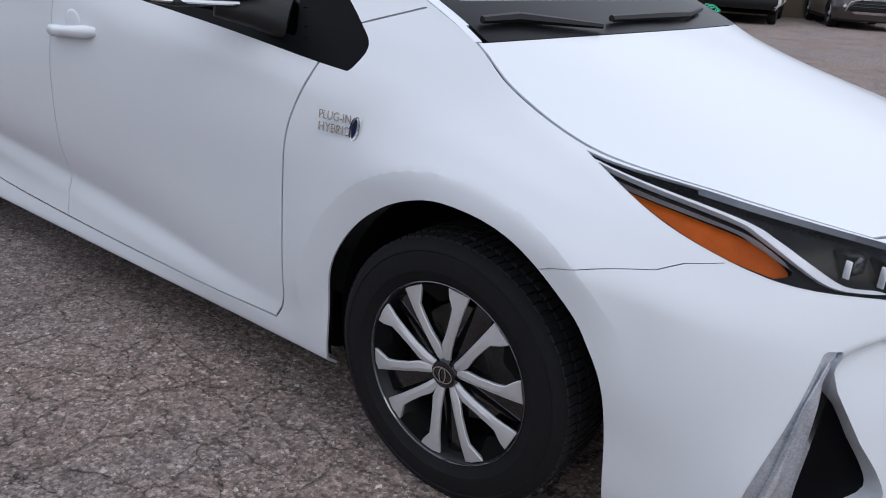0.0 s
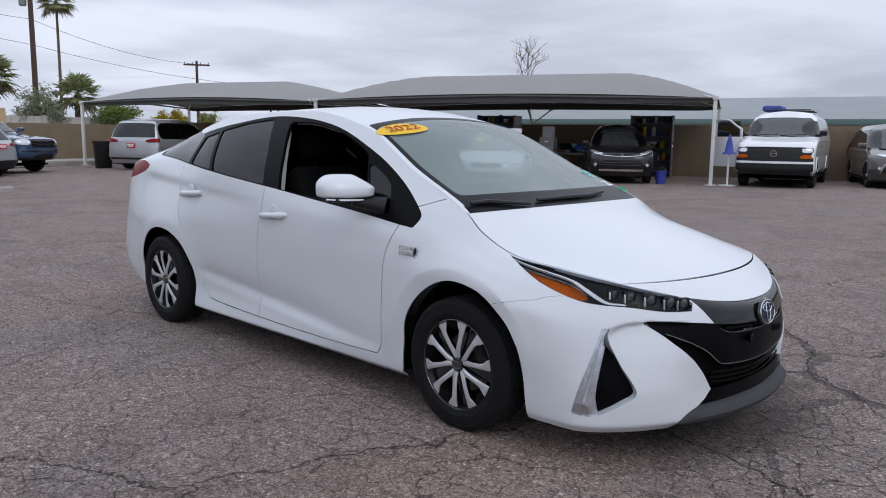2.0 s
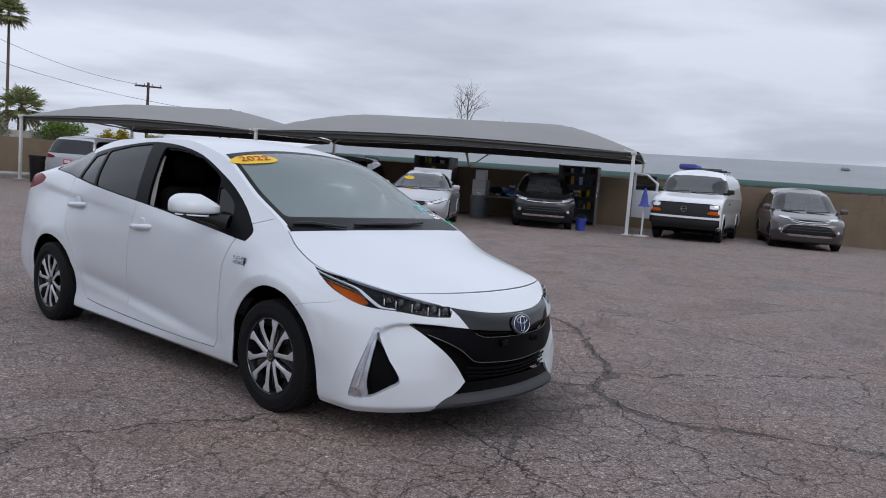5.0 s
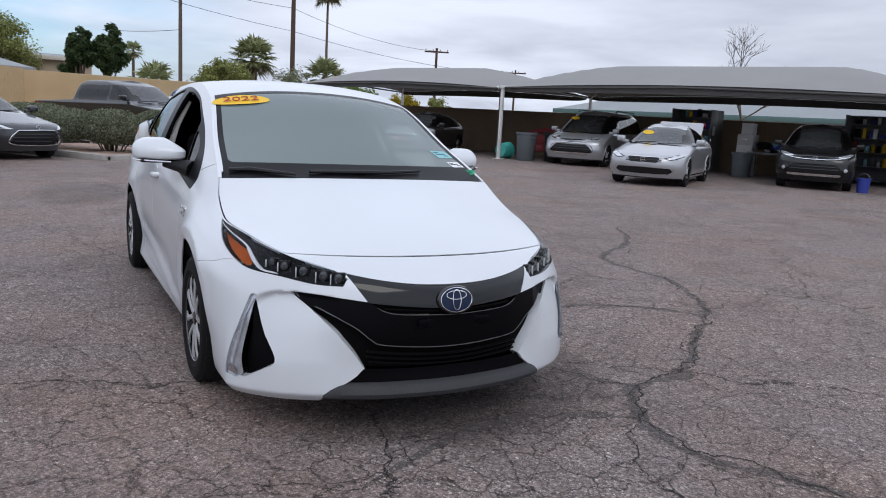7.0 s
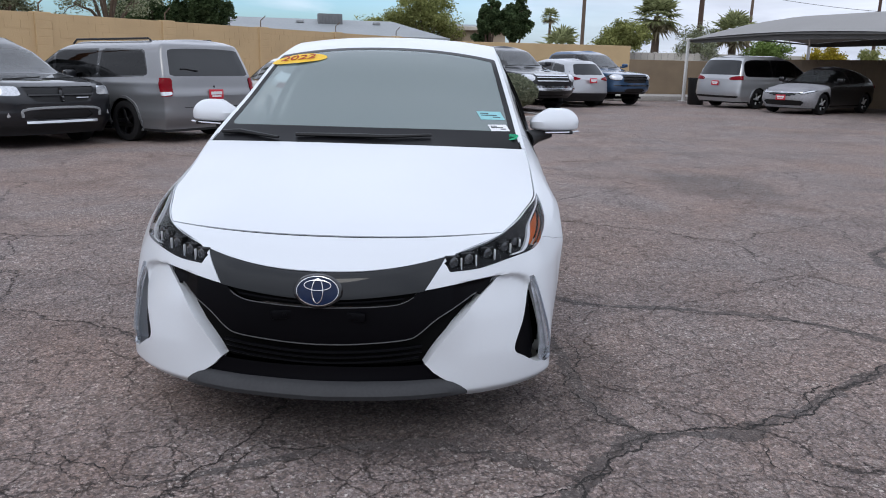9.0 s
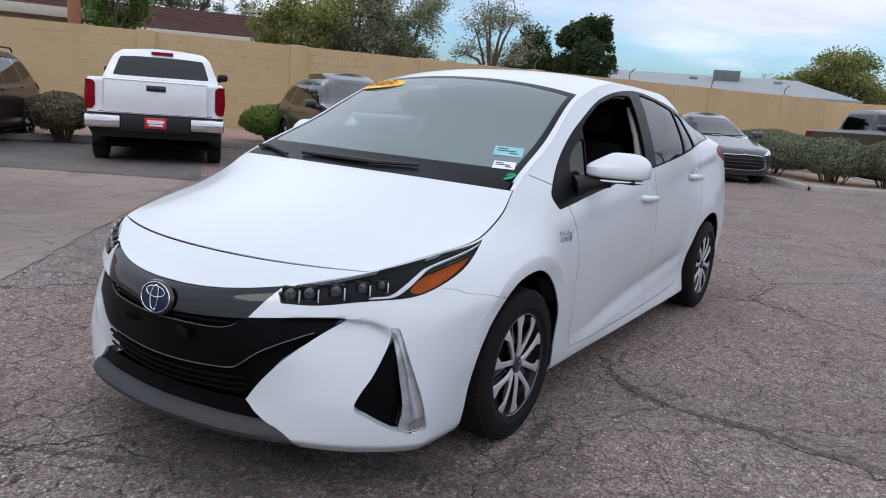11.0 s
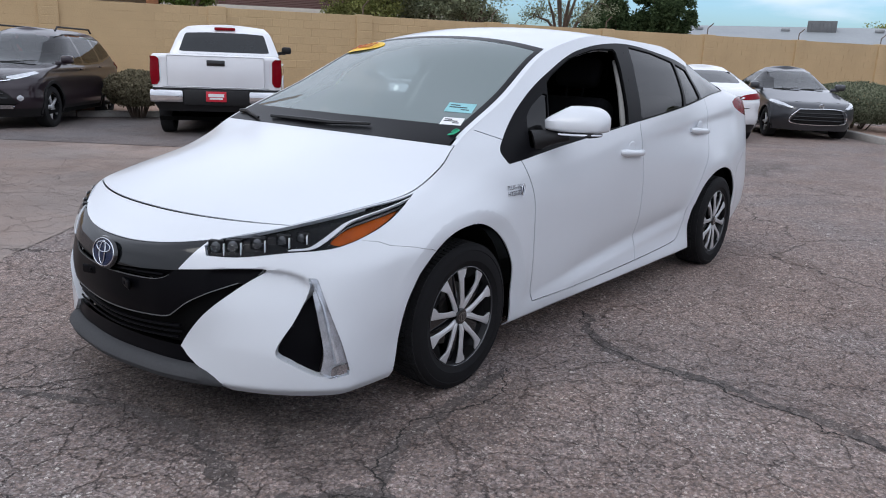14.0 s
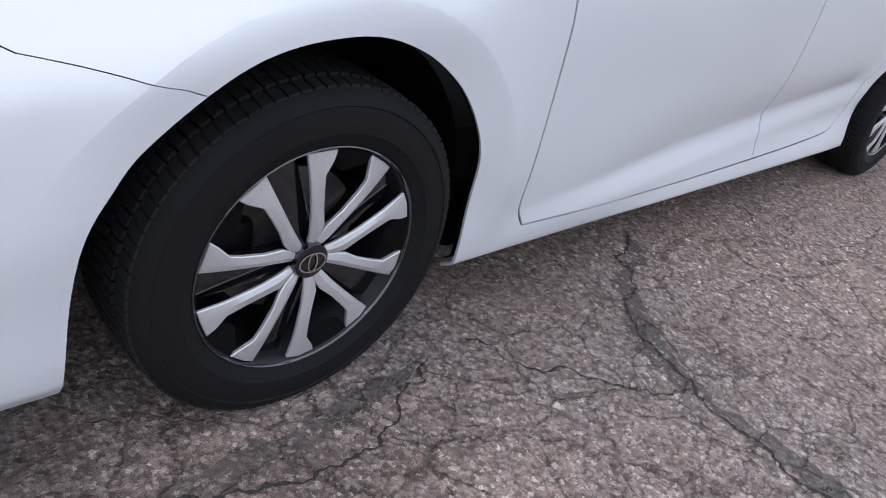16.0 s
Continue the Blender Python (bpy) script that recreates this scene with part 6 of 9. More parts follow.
    # lamps
    lamp = rounded([(5.06, 7.72, "s"), (4.4, 7.90), (3.8, 7.90), (3.1, 7.90), (2.43, 7.90), (1.98, 7.88, "s"), (1.76, 6.6, "s"), (1.86, 5.3, "s"), (2.32, 5.05), (2.89, 5.2), (3.47, 5.2), (3.84, 5.28), (4.18, 5.5), (4.57, 5.95), (4.84, 6.75)], 5)
    sh.cut(inside(lamp, (3, 4)), "lamp", only=("side",))
    sh.cut(inside(rounded([(4.86, 7.02, "s"), (4.29, 6.86), (3.94, 6.56), (3.71, 5.70), (3.86, 5.38, "s"), (4.18, 5.58), (4.53, 6.05)], 5), (3, 4)), "amber", only=("lamp",))
    sh.cut(near_line(rounded([(4.93, 7.45), (4.07, 7.05), (3.84, 6.6), (3.61, 5.9), (3.37, 5.42), (3.05, 5.42)], 5, closed=False), (3, 4), 0.135), "lamp_stripe", only=("lamp",))
    # face: gloss panel, slot, cover, lower opening
    ahead = lambda q: q[:, 0] > 0.5  # noqa: E731
    sh.cut(inside([(-0.1, 0.8), (0.40, 0.8), (0.412, 0.655), (0.405, 0.640), (0.347, 0.552), (0.21, 0.539), (0.1, 0.531), (-0.1, 0.529)], (1, 2)), "gloss_panel", only=("side",), where=ahead)
    grille = rounded([(-0.1, 0.533, "s"), (0.1, 0.535), (0.21, 0.542), (0.347, 0.555), (0.469, 0.568), (0.61, 0.578, "s"), (0.535, 0.512), (0.46, 0.430), (0.39, 0.345), (0.35, 0.288, "s"), (0.17, 0.283), (-0.1, 0.286, "s")], 5)
    sh.cut(inside(grille, (1, 2)), "cover", only=("side",), where=ahead)
    sh.cut(inside(rounded([(-0.1, 0.533, "s"), (0.1, 0.535), (0.21, 0.542), (0.335, 0.553, "s"), (0.29, 0.520), (0.2, 0.505), (-0.1, 0.498, "s")], 5), (1, 2)), "slot", only=("cover",), where=ahead)
    sh.cut(inside(rounded([(-0.1, 0.366, "s"), (0.1, 0.368), (0.285, 0.384), (0.335, 0.405), (0.40, 0.458), (0.53, 0.528, "s"), (0.60, 0.45, "s"), (0.60, 0.2, "s"), (-0.1, 0.2, "s")], 5), (1, 2)), "low_open", only=("cover",), where=ahead)
    # narrow strips for the edge highlights of cover and slot
    sh.cut(near_line(rounded([(-0.1, 0.366), (0.1, 0.368), (0.285, 0.384), (0.335, 0.405), (0.40, 0.458), (0.53, 0.528), (0.60, 0.573)], 5, closed=False), (1, 2), 0.0028), "cover_line", only=("cover", "low_open"), where=ahead)
    sh.cut(near_line(rounded([(0.338, 0.553), (0.29, 0.520), (0.2, 0.505), (-0.1, 0.498)], 5, closed=False), (1, 2), 0.0018), "slot_line", only=("cover", "slot"), where=ahead)
    sh.cut(inside([(-0.1, 0.296), (0.349, 0.296), (0.362, 0.284), (0.380, 0.262), (0.42, 0.232), (0.465, 0.205), (0.50, 0.15), (0.52, 0.1), (-0.1, 0.1)], (1, 2)), "chin", only=("side",), where=ahead)
    # fog pockets with their light blades
    sh.cut(inside(rounded([(3.30, 4.02, "s"), (3.46, 4.00, "s"), (3.63, 3.18), (3.83, 2.26), (3.98, 1.40, "s"), (3.59, 1.34, "s"), (3.46, 1.48, "s"), (3.52, 2.1), (3.44, 3.03)], 5), (3, 4)), "blade", only=("side",))
    sh.cut(inside(rounded([(3.33, 3.9, "s"), (3.20, 3.45), (3.04, 2.95), (2.88, 2.45), (2.83, 2.1), (2.99, 1.85), (3.42, 1.40, "s"), (3.6, 1.40, "s"), (3.6, 3.0, "s"), (3.40, 3.8, "s")], 5), (3, 4)), "pocket", only=("side",))
    sh.cut(inside(rounded([(3.66, 1.66, "s"), (3.94, 1.72, "s"), (3.97, 1.42, "s"), (3.60, 1.36, "s")], 3), (3, 4)), "blade_foot", only=("blade",))
    # panels
    front_seam = [(-0.40, 0.88), (-0.41, 0.86), (-0.47, 0.73), (-0.49, 0.58), (-0.50, 0.40), (-0.512, 0.28), (-0.545, 0.222)]
    low_seam = [(-0.545, 0.222), (-1.05, 0.212), (-1.6, 0.218), (-2.1, 0.235), (-2.2, 0.262), (-2.25, 0.30)]
    mid_seam = [(-1.6, 0.218), (-1.595, 0.46), (-1.57, 0.70), (-1.53, 0.93), (-1.53, 1.0)]
    rear_seam = [(-2.25, 0.30), (-2.31, 0.45), (-2.40, 0.60), (-2.5, 0.75), (-2.555, 0.92), (-2.57, 1.09)]
    front_s, low_s, rear_s = (rounded(k, 5, closed=False) for k in (front_seam, low_seam, rear_seam))
    sh.cut(inside(np.array([(-0.2, -0.05), (-0.3, 0.222)] + [tuple(p) for p in low_s] + [(-2.45, 0.32), (-2.45, -0.05)]), (0, 2)), "sill", only=("side",), where=out)
    sh.cut(inside(np.array([tuple(p) for p in front_s] + [(-1.05, 0.212)] + mid_seam), (0, 2)), "door_front", only=("side",), where=out)
    sh.cut(inside(np.array(mid_seam[::-1] + [(-2.1, 0.235), (-2.2, 0.262)] + [tuple(p) for p in rear_s]), (0, 2)), "door_rear", only=("side",), where=out)
    sh.cut(inside([(-1, -1), (6, -1), (6, 3.3), (5.34, 3.9), (4.57, 4.7), (4.18, 5.42), (4.18, 9), (-1, 9)], (3, 4)), "bumper", only=("side",))
    sh.cut(inside([(-2.9, 0.0), (-2.98, 0.45), (-3.06, 0.62), (-3.3, 0.72), (-4, 0.74), (-4, 0)], (0, 2)), "rear_bumper", only=("side",))
    sh.cut(inside(rounded([(-3.045, 1.040, "s"), (-3.16, 1.070), (-3.4, 1.066, "s"), (-3.45, 0.925, "s"), (-3.22, 0.968), (-3.09, 1.005)], 4), (0, 2)), "tail", only=("side",), where=lambda q: q[:, 0] < -2.9)
    sh.cut(inside([(0.7, 0.0), (0.7, 1.1), (0.0, 1.1), (-0.20, 0.985), (-0.335, 0.944), (-0.45, 0.86), (-0.56, 0.8), (-0.6, 0.0)], (0, 2)), "fender", only=("side",), where=out)
    # shut lines
    for line, gap in ((front_s, 0.006), (low_s, 0.005), (np.array(mid_seam), 0.0045), (rear_s, 0.005)):
        sh.cut(near_line(line, (0, 2), gap), None, only=("door_front", "door_rear", "sill", "fender", "side"), where=out)
    flap = rounded([(-2.74, 0.905), (-2.79, 0.890), (-2.85, 0.900), (-2.865, 0.935)], 5, closed=False)
    sh.cut(near_line(flap, (0, 2), 0.004), None, only=("side",), where=out)
    sh.cut(near_line([(-0.20, 0.985), (-0.335, 0.944)], (0, 2), 0.004), None, only=("fender", "side"), where=out)
    sh.cut(near_line([(4.1, 5.5), (4.18, 5.42), (4.57, 4.7), (5.34, 3.9), (5.6, 3.6)], (3, 4), 0.009), None, only=("bumper", "fender"))
    sh.cut(near_line([(-2.98, 0.40), (-2.985, 0.45), (-3.06, 0.62), (-3.3, 0.72), (-4, 0.74)], (0, 2), 0.005), None, only=("side", "rear_bumper"))
    # top: nose, hood, cowl, windshield, roof, tailgate glass
    sh.cut(lambda q: q[:, 3] - 3.0, "nose", only=("top",))
    sh.cut(lambda q: q[:, 3] - (6.84 + 0.18 * q[:, 4] ** 2), "hood", only=("top",))
    sh.cut(lambda q: q[:, 3] - (7.13 + 0.02 * q[:, 4]), "cowl", only=("top",), where=lambda q: q[:, 4] < 0.99)
    sh.cut(lambda q: np.maximum(q[:, 3] - (9.06 - 0.12 * q[:, 4] ** 2), q[:, 4] - 0.965), "frit", only=("top", "cowl"), where=lambda q: q[:, 3] > 6.7)
    sh.cut(lambda q: np.maximum.reduce([q[:, 3] - (8.96 - 0.12 * q[:, 4] ** 2), q[:, 4] - 0.925, 7.32 - q[:, 3] + 0.05 * q[:, 4] ** 2]), "screen", only=("frit",))
    sh.cut(lambda q: np.maximum(11.80 - q[:, 3], np.minimum(q[:, 4] - 0.9, q[:, 3] - 12.62)), "hatch_glass", only=("top",))
    sh.cut(lambda q: np.abs(q[:, 3] - 3.0) - 0.025, None, only=("nose", "hood"))
    sh.cut(lambda q: 0.992 - q[:, 4], None, only=("hood",))
    sh.cut(lambda q: np.abs(q[:, 3] - (6.84 + 0.18 * q[:, 4] ** 2)) - 0.012, None, only=("hood", "cowl"))
    sh.cut(lambda q: np.abs(q[:, 3] - 11.79) - 0.008, None, only=("top",))
    # flat band between the crease and the lip of each front arch
    for tag in ("fender", "bumper"):
        sh.cut(lambda q: np.hypot(q[:, 0], q[:, 2] - 0.27) - 0.440, tag + "_band", only=(tag,), where=lambda q: (q[:, 1] > 0.6) & (q[:, 2] > 0.30) & (np.abs(q[:, 0]) < 0.5))
    return sh


def surface(sh_top, u, w):
    """A point of the top patch and its outward normal, by column and share of width (negative: car's right)."""
    g = sh_top
    i = int(np.abs(g[:, 0, 3] - u).argmin())
    i = min(max(i, 1), len(g) - 2)
    row = [np.interp(abs(w), g[i, :, 4], g[i, :, k]) for k in range(3)]
    a = np.array([np.interp(abs(w), g[i - 1, :, 4], g[i - 1, :, k]) for k in range(3)])
    b = np.array([np.interp(abs(w), g[i + 1, :, 4], g[i + 1, :, k]) for k in range(3)])
    c = np.array([np.interp(min(abs(w) + 0.05, 1), g[i, :, 4], g[i, :, k]) for k in range(3)]) - np.array([np.interp(max(abs(w) - 0.05, 0), g[i, :, 4], g[i, :, k]) for k in range(3)])
    n = np.cross(a - b, c)
    n /= np.linalg.norm(n)
    p = np.array(row)
    if w < 0:
        p, n = p * (1, -1, 1), n * (1, -1, 1)
    return Vector(p), Vector(n)


def text_part(text, size, depth, material, parent, m, name="lettering"):
    cu = bpy.data.curves.new("letters", "FONT")
    cu.body, cu.size, cu.extrude, cu.align_x, cu.align_y = text, size, depth, "CENTER", "CENTER"
    tmp = new("letters", cu)
    dg = bpy.context.evaluated_depsgraph_get()
    me = bpy.data.meshes.new_from_object(tmp.evaluated_get(dg))
    me.name = name
    bpy.data.objects.remove(tmp)
    me.materials.clear()
    me.materials.append(M[material])
    ob = new(name, me)
    ob.parent = parent
    ob.matrix_local = m
    return ob


M["inner_black"] = mat("body_inner_black", (0.004, 0.004, 0.004), spec=0.1, rough=0.9, vary=0.2)
M["frit"] = mat("windshield_black_border", (0.004, 0.004, 0.005), rough=0.35, spec=0.12, vary=0.1)
M["grey_lip"] = mat("grey_textured_plastic", (0.040, 0.041, 0.044), spec=0.3, rough=0.65, vary=0.12, scale=10, bump=0.1, bscale=400)
M["cover_black"] = mat("satin_black_plastic", (0.003, 0.003, 0.004), spec=0.06, rough=0.34, vary=0.12, scale=12)
M["panel_gloss"] = mat("smoked_gloss_panel", (0.006, 0.007, 0.008), rough=0.08, spec=0.38, vary=0.15, scale=8, coat=0.1)
M["lamp_dark"] = mat("lamp_dark_housing", (0.004, 0.0045, 0.005), spec=0.12, rough=0.25, vary=0.3, scale=22)
# pale colour that paints the highlight on the grille edges
M["edge_highlight"] = mat("edge_highlight_plastic", (0.16, 0.165, 0.17), rough=0.3, metal=0.3, vary=0.2, scale=30)
M["lens_glass"] = mat("projector_glass", (0.05, 0.055, 0.06), rough=0.05, metal=0.3, vary=0.5, scale=60, coat=1.0)
M["guide_white"] = mat("pale_light_guide", (0.72, 0.73, 0.75), rough=0.25, vary=0.12, scale=40, coat=0.3)
M["dash"] = mat("dash_plastic", (0.022, 0.023, 0.025), spec=0.3, rough=0.75, vary=0.15, scale=12, bump=0.1, bscale=250)
M["pillar_trim"] = mat("pale_pillar_trim", (0.45, 0.45, 0.44), rough=0.8, vary=0.05)
M["tag_teal"] = mat("teal_paper", (0.25, 0.52, 0.55), rough=0.7, vary=0.1)
M["green"] = mat("green_print", (0.02, 0.42, 0.22), rough=0.6, vary=0.1)
M["red_ink"] = mat("red_brown_ink", (0.40, 0.05, 0.01), rough=0.6, vary=0.1)
M["sidewall"] = mat("tyre_sidewall", (0.009, 0.009, 0.010), spec=0.16, rough=0.75, vary=0.15, scale=14, bump=0.1, bscale=160)
M["brake"] = mat("brake_disc_steel", (0.20, 0.19, 0.18), rough=0.45, metal=0.8, vary=0.2, scale=20)


def hero_wheel(parent, x, y, turn=0.0):
    """Fifteen-inch wheel: tyre with tread blocks, dark cover with ten machined blades, hub cap."""
    s = 1 if y > 0 else -1
    R, rim, h = 0.293, 0.200, 0.098
    bm = bmesh.new()
    lathe(bm, [(rim - 0.012, -h * 0.8), (rim, -h * 0.95), (0.24, -h), (0.275, -h * 0.93), (0.287, -h * 0.8)], 72)
    lathe(bm, [(0.287, h * 0.8), (0.2835, h * 0.86), (0.275, h * 0.935), (0.264, h * 0.975), (0.262, h * 0.955), (0.24, h), (0.222, h * 0.99), (0.220, h * 0.97), (0.206, h * 0.93), (rim - 0.004, h * 0.86), (rim - 0.012, h * 0.7)], 72)
    bmesh.ops.recalc_face_normals(bm, faces=bm.faces)
    w = part("wheel", bm, "sidewall", parent, "fifteen-inch wheel with a two-tone ten-blade cover")
    # tread: grooved ring of blocks
    bm = bmesh.new()
    lathe(bm, [(0.287, -h * 0.8), (0.286, -h * 0.5), (0.286, h * 0.5), (0.287, h * 0.8)], 72)
    n = 90
    for k in range(n):
        for y0, y1, ang in ((-0.8, -0.50, 0.35), (-0.45, -0.16, 0.0), (-0.12, 0.12, 0.2), (0.16, 0.45, 0.0), (0.50, 0.82, -0.35)):
            a0, a1 = 2 * math.pi * (k + 0.08 + ang * 0.5) / n, 2 * math.pi * (k + 0.86 + ang * 0.5) / n
            r1 = R if abs(y0 + y1) < 1.2 else R - 0.003
            pts = []
            for r in (0.285, r1):
                for a, yy in ((a0, y0), (a1, y0), (a1 + ang * 0.03, y1), (a0 + ang * 0.03, y1)):
                    pts.append(bm.verts.new((r * math.cos(a), yy * h, r * math.sin(a))))
            bm.faces.new(pts[4:8])
            for i in range(4):
                bm.faces.new((pts[i], pts[(i + 1) % 4], pts[4 + (i + 1) % 4], pts[4 + i]))
    bmesh.ops.recalc_face_normals(bm, faces=bm.faces)
    part("tread", bm, "tyre", w, "black grooved tread", smooth=False)
    # rim lip, dark dish, brake disc
    bm = bmesh.new()
    lathe(bm, [(rim - 0.0005, h * 0.85), (rim - 0.001, h * 0.90), (rim - 0.0028, h * 0.91), (rim - 0.0045, h * 0.88), (rim - 0.005, h * 0.86)], 72)
    bmesh.ops.recalc_face_normals(bm, faces=bm.faces)
    part("rim_lip", bm, "lamp_rim", w, "dark rim lip")
    bm = bmesh.new()
    lathe(bm, [(rim - 0.005, h * 0.86), (rim - 0.010, h * 0.80), (rim - 0.020, h * 0.55), (0.165, h * 0.30), (0.160, h * 0.0), (0.158, -h * 0.5), (0.02, -h * 0.6)], 60)
    bmesh.ops.recalc_face_normals(bm, faces=bm.faces)
    part("rim", bm, "dark_alloy", w, "dark dished rim")
    bm = bmesh.new()
    lathe(bm, [(0.128, h * 0.02), (0.128, h * 0.10), (0.07, h * 0.10), (0.07, h * 0.25), (0.02, h * 0.25)], 48)
    bmesh.ops.recalc_face_normals(bm, faces=bm.faces)
    part("brake_disc", bm, "brake", w)
    bm = bmesh.new()
    box(bm, 0.07, 0.14, -h * 0.2, h * 0.30, -0.06, 0.06, 0.012)
    part("brake_caliper", bm, "dark_alloy", w)
    # cover: five pairs of machined blades, flared at the rim, with a dark slot in each pair
    edges = [(0.026, 0.004, 0.0188, 0.80), (0.040, 0.007, 0.029, 0.84), (0.055, 0.011, 0.036, 0.87), (0.085, 0.0175, 0.039, 0.90), (0.120, 0.0235, 0.0465, 0.91), (0.143, 0.0275, 0.053, 0.91), (0.160, 0.030, 0.072, 0.90), (0.192, 0.034, 0.083, 0.87)]
    for k in range(5):
        a = 2 * math.pi * k / 5 + turn
        ca, sa = math.cos(a), math.sin(a)
        for side in (-1, 1):
            bm = bmesh.new()
            rows = []
            for r, lo, hi, d in edges:
                row = []
                for t, dep in ((lo, d * h - 0.009), (lo, d * h - 0.004), ((lo * 0.6 + hi * 0.4), d * h), (hi, d * h - 0.0015), (hi, d * h - 0.008)):
                    t *= side
                    rr = math.sqrt(max(r * r - t * t, 1e-6)) if r > 0.18 else r
                    row.append(bm.verts.new((rr * ca - t * sa, dep, rr * sa + t * ca)))
                rows.append(row)
            for p, q in zip(rows, rows[1:]):
                for i in range(4):
                    bm.faces.new((p[i], p[i + 1], q[i + 1], q[i]))
            bm.faces.new(rows[0])
            bm.faces.new(rows[-1][::-1])
            bmesh.ops.recalc_face_normals(bm, faces=bm.faces)
            bmesh.ops.bevel(bm, geom=[e for e in bm.edges if len(e.link_faces) == 2 and e.calc_face_angle(0) > 1.0], offset=0.0012, segments=1, profile=0.5, affect="EDGES")
            part("spoke", bm, "alloy", w, "machined silver blade", angle=28)
        # black web behind each pair
        bm = bmesh.new()
        box(bm, 0.03, 0.186, h * 0.42, h * 0.66, -0.026, 0.026, 0.006)
        bmesh.ops.transform(bm, matrix=Matrix.Rotation(-a, 4, "Y"), verts=bm.verts)
        part("spoke_web", bm, "gloss_black", w, "gloss black web")
        # outer black filler between pairs
        b = a + math.pi / 5
        bm = bmesh.new()
        rows = []
        for j in range(9):
            t = b + radians(-10.5 + 21 * j / 8)
            rows.append([bm.verts.new((r * math.cos(t), d * h, r * math.sin(t))) for r, d in ((0.152 + 0.018 * (1 - math.sin(math.pi * j / 8)), 0.72), (0.165 + 0.01 * (1 - math.sin(math.pi * j / 8)), 0.80), (0.192, 0.84))])
        for p, q in zip(rows, rows[1:]):
            for i in range(2):
                bm.faces.new((p[i], p[i + 1], q[i + 1], q[i]))
        bmesh.ops.recalc_face_normals(bm, faces=bm.faces)
        part("spoke_web", bm, "inner_black", w)
    bm = bmesh.new()
    lathe(bm, [(0.001, h * 0.88), (0.026, h * 0.88), (0.030, h * 0.86), (0.033, h * 0.78), (0.036, h * 0.5)], 32)
    bmesh.ops.recalc_face_normals(bm, faces=bm.faces)
    cap = part("hub_cap", bm, "gloss_black", w, "black centre cap with an oval emblem")
    bm = bmesh.new()
    for rx, rz in ((0.024, 0.017), (0.008, 0.016)):
        ring = []
        for j in range(28):
            t = 2 * math.pi * j / 28
            ring.append([bm.verts.new(((rx + d) * math.cos(t), h * 0.885 + 0.0015, (rz + d) * math.sin(t))) for d in (-0.0012, 0.0012)])
        for j in range(28):
            p, q = ring[j], ring[(j + 1) % 28]
            bm.faces.new((p[0], p[1], q[1], q[0]))
    part("emblem", bm, "chrome", cap, smooth=False)
    w.matrix_local = Matrix.Translation((x, y, 0.288)) @ (Matrix.Identity(4) if s > 0 else Matrix.Rotation(math.pi, 4, "Z"))
    return w


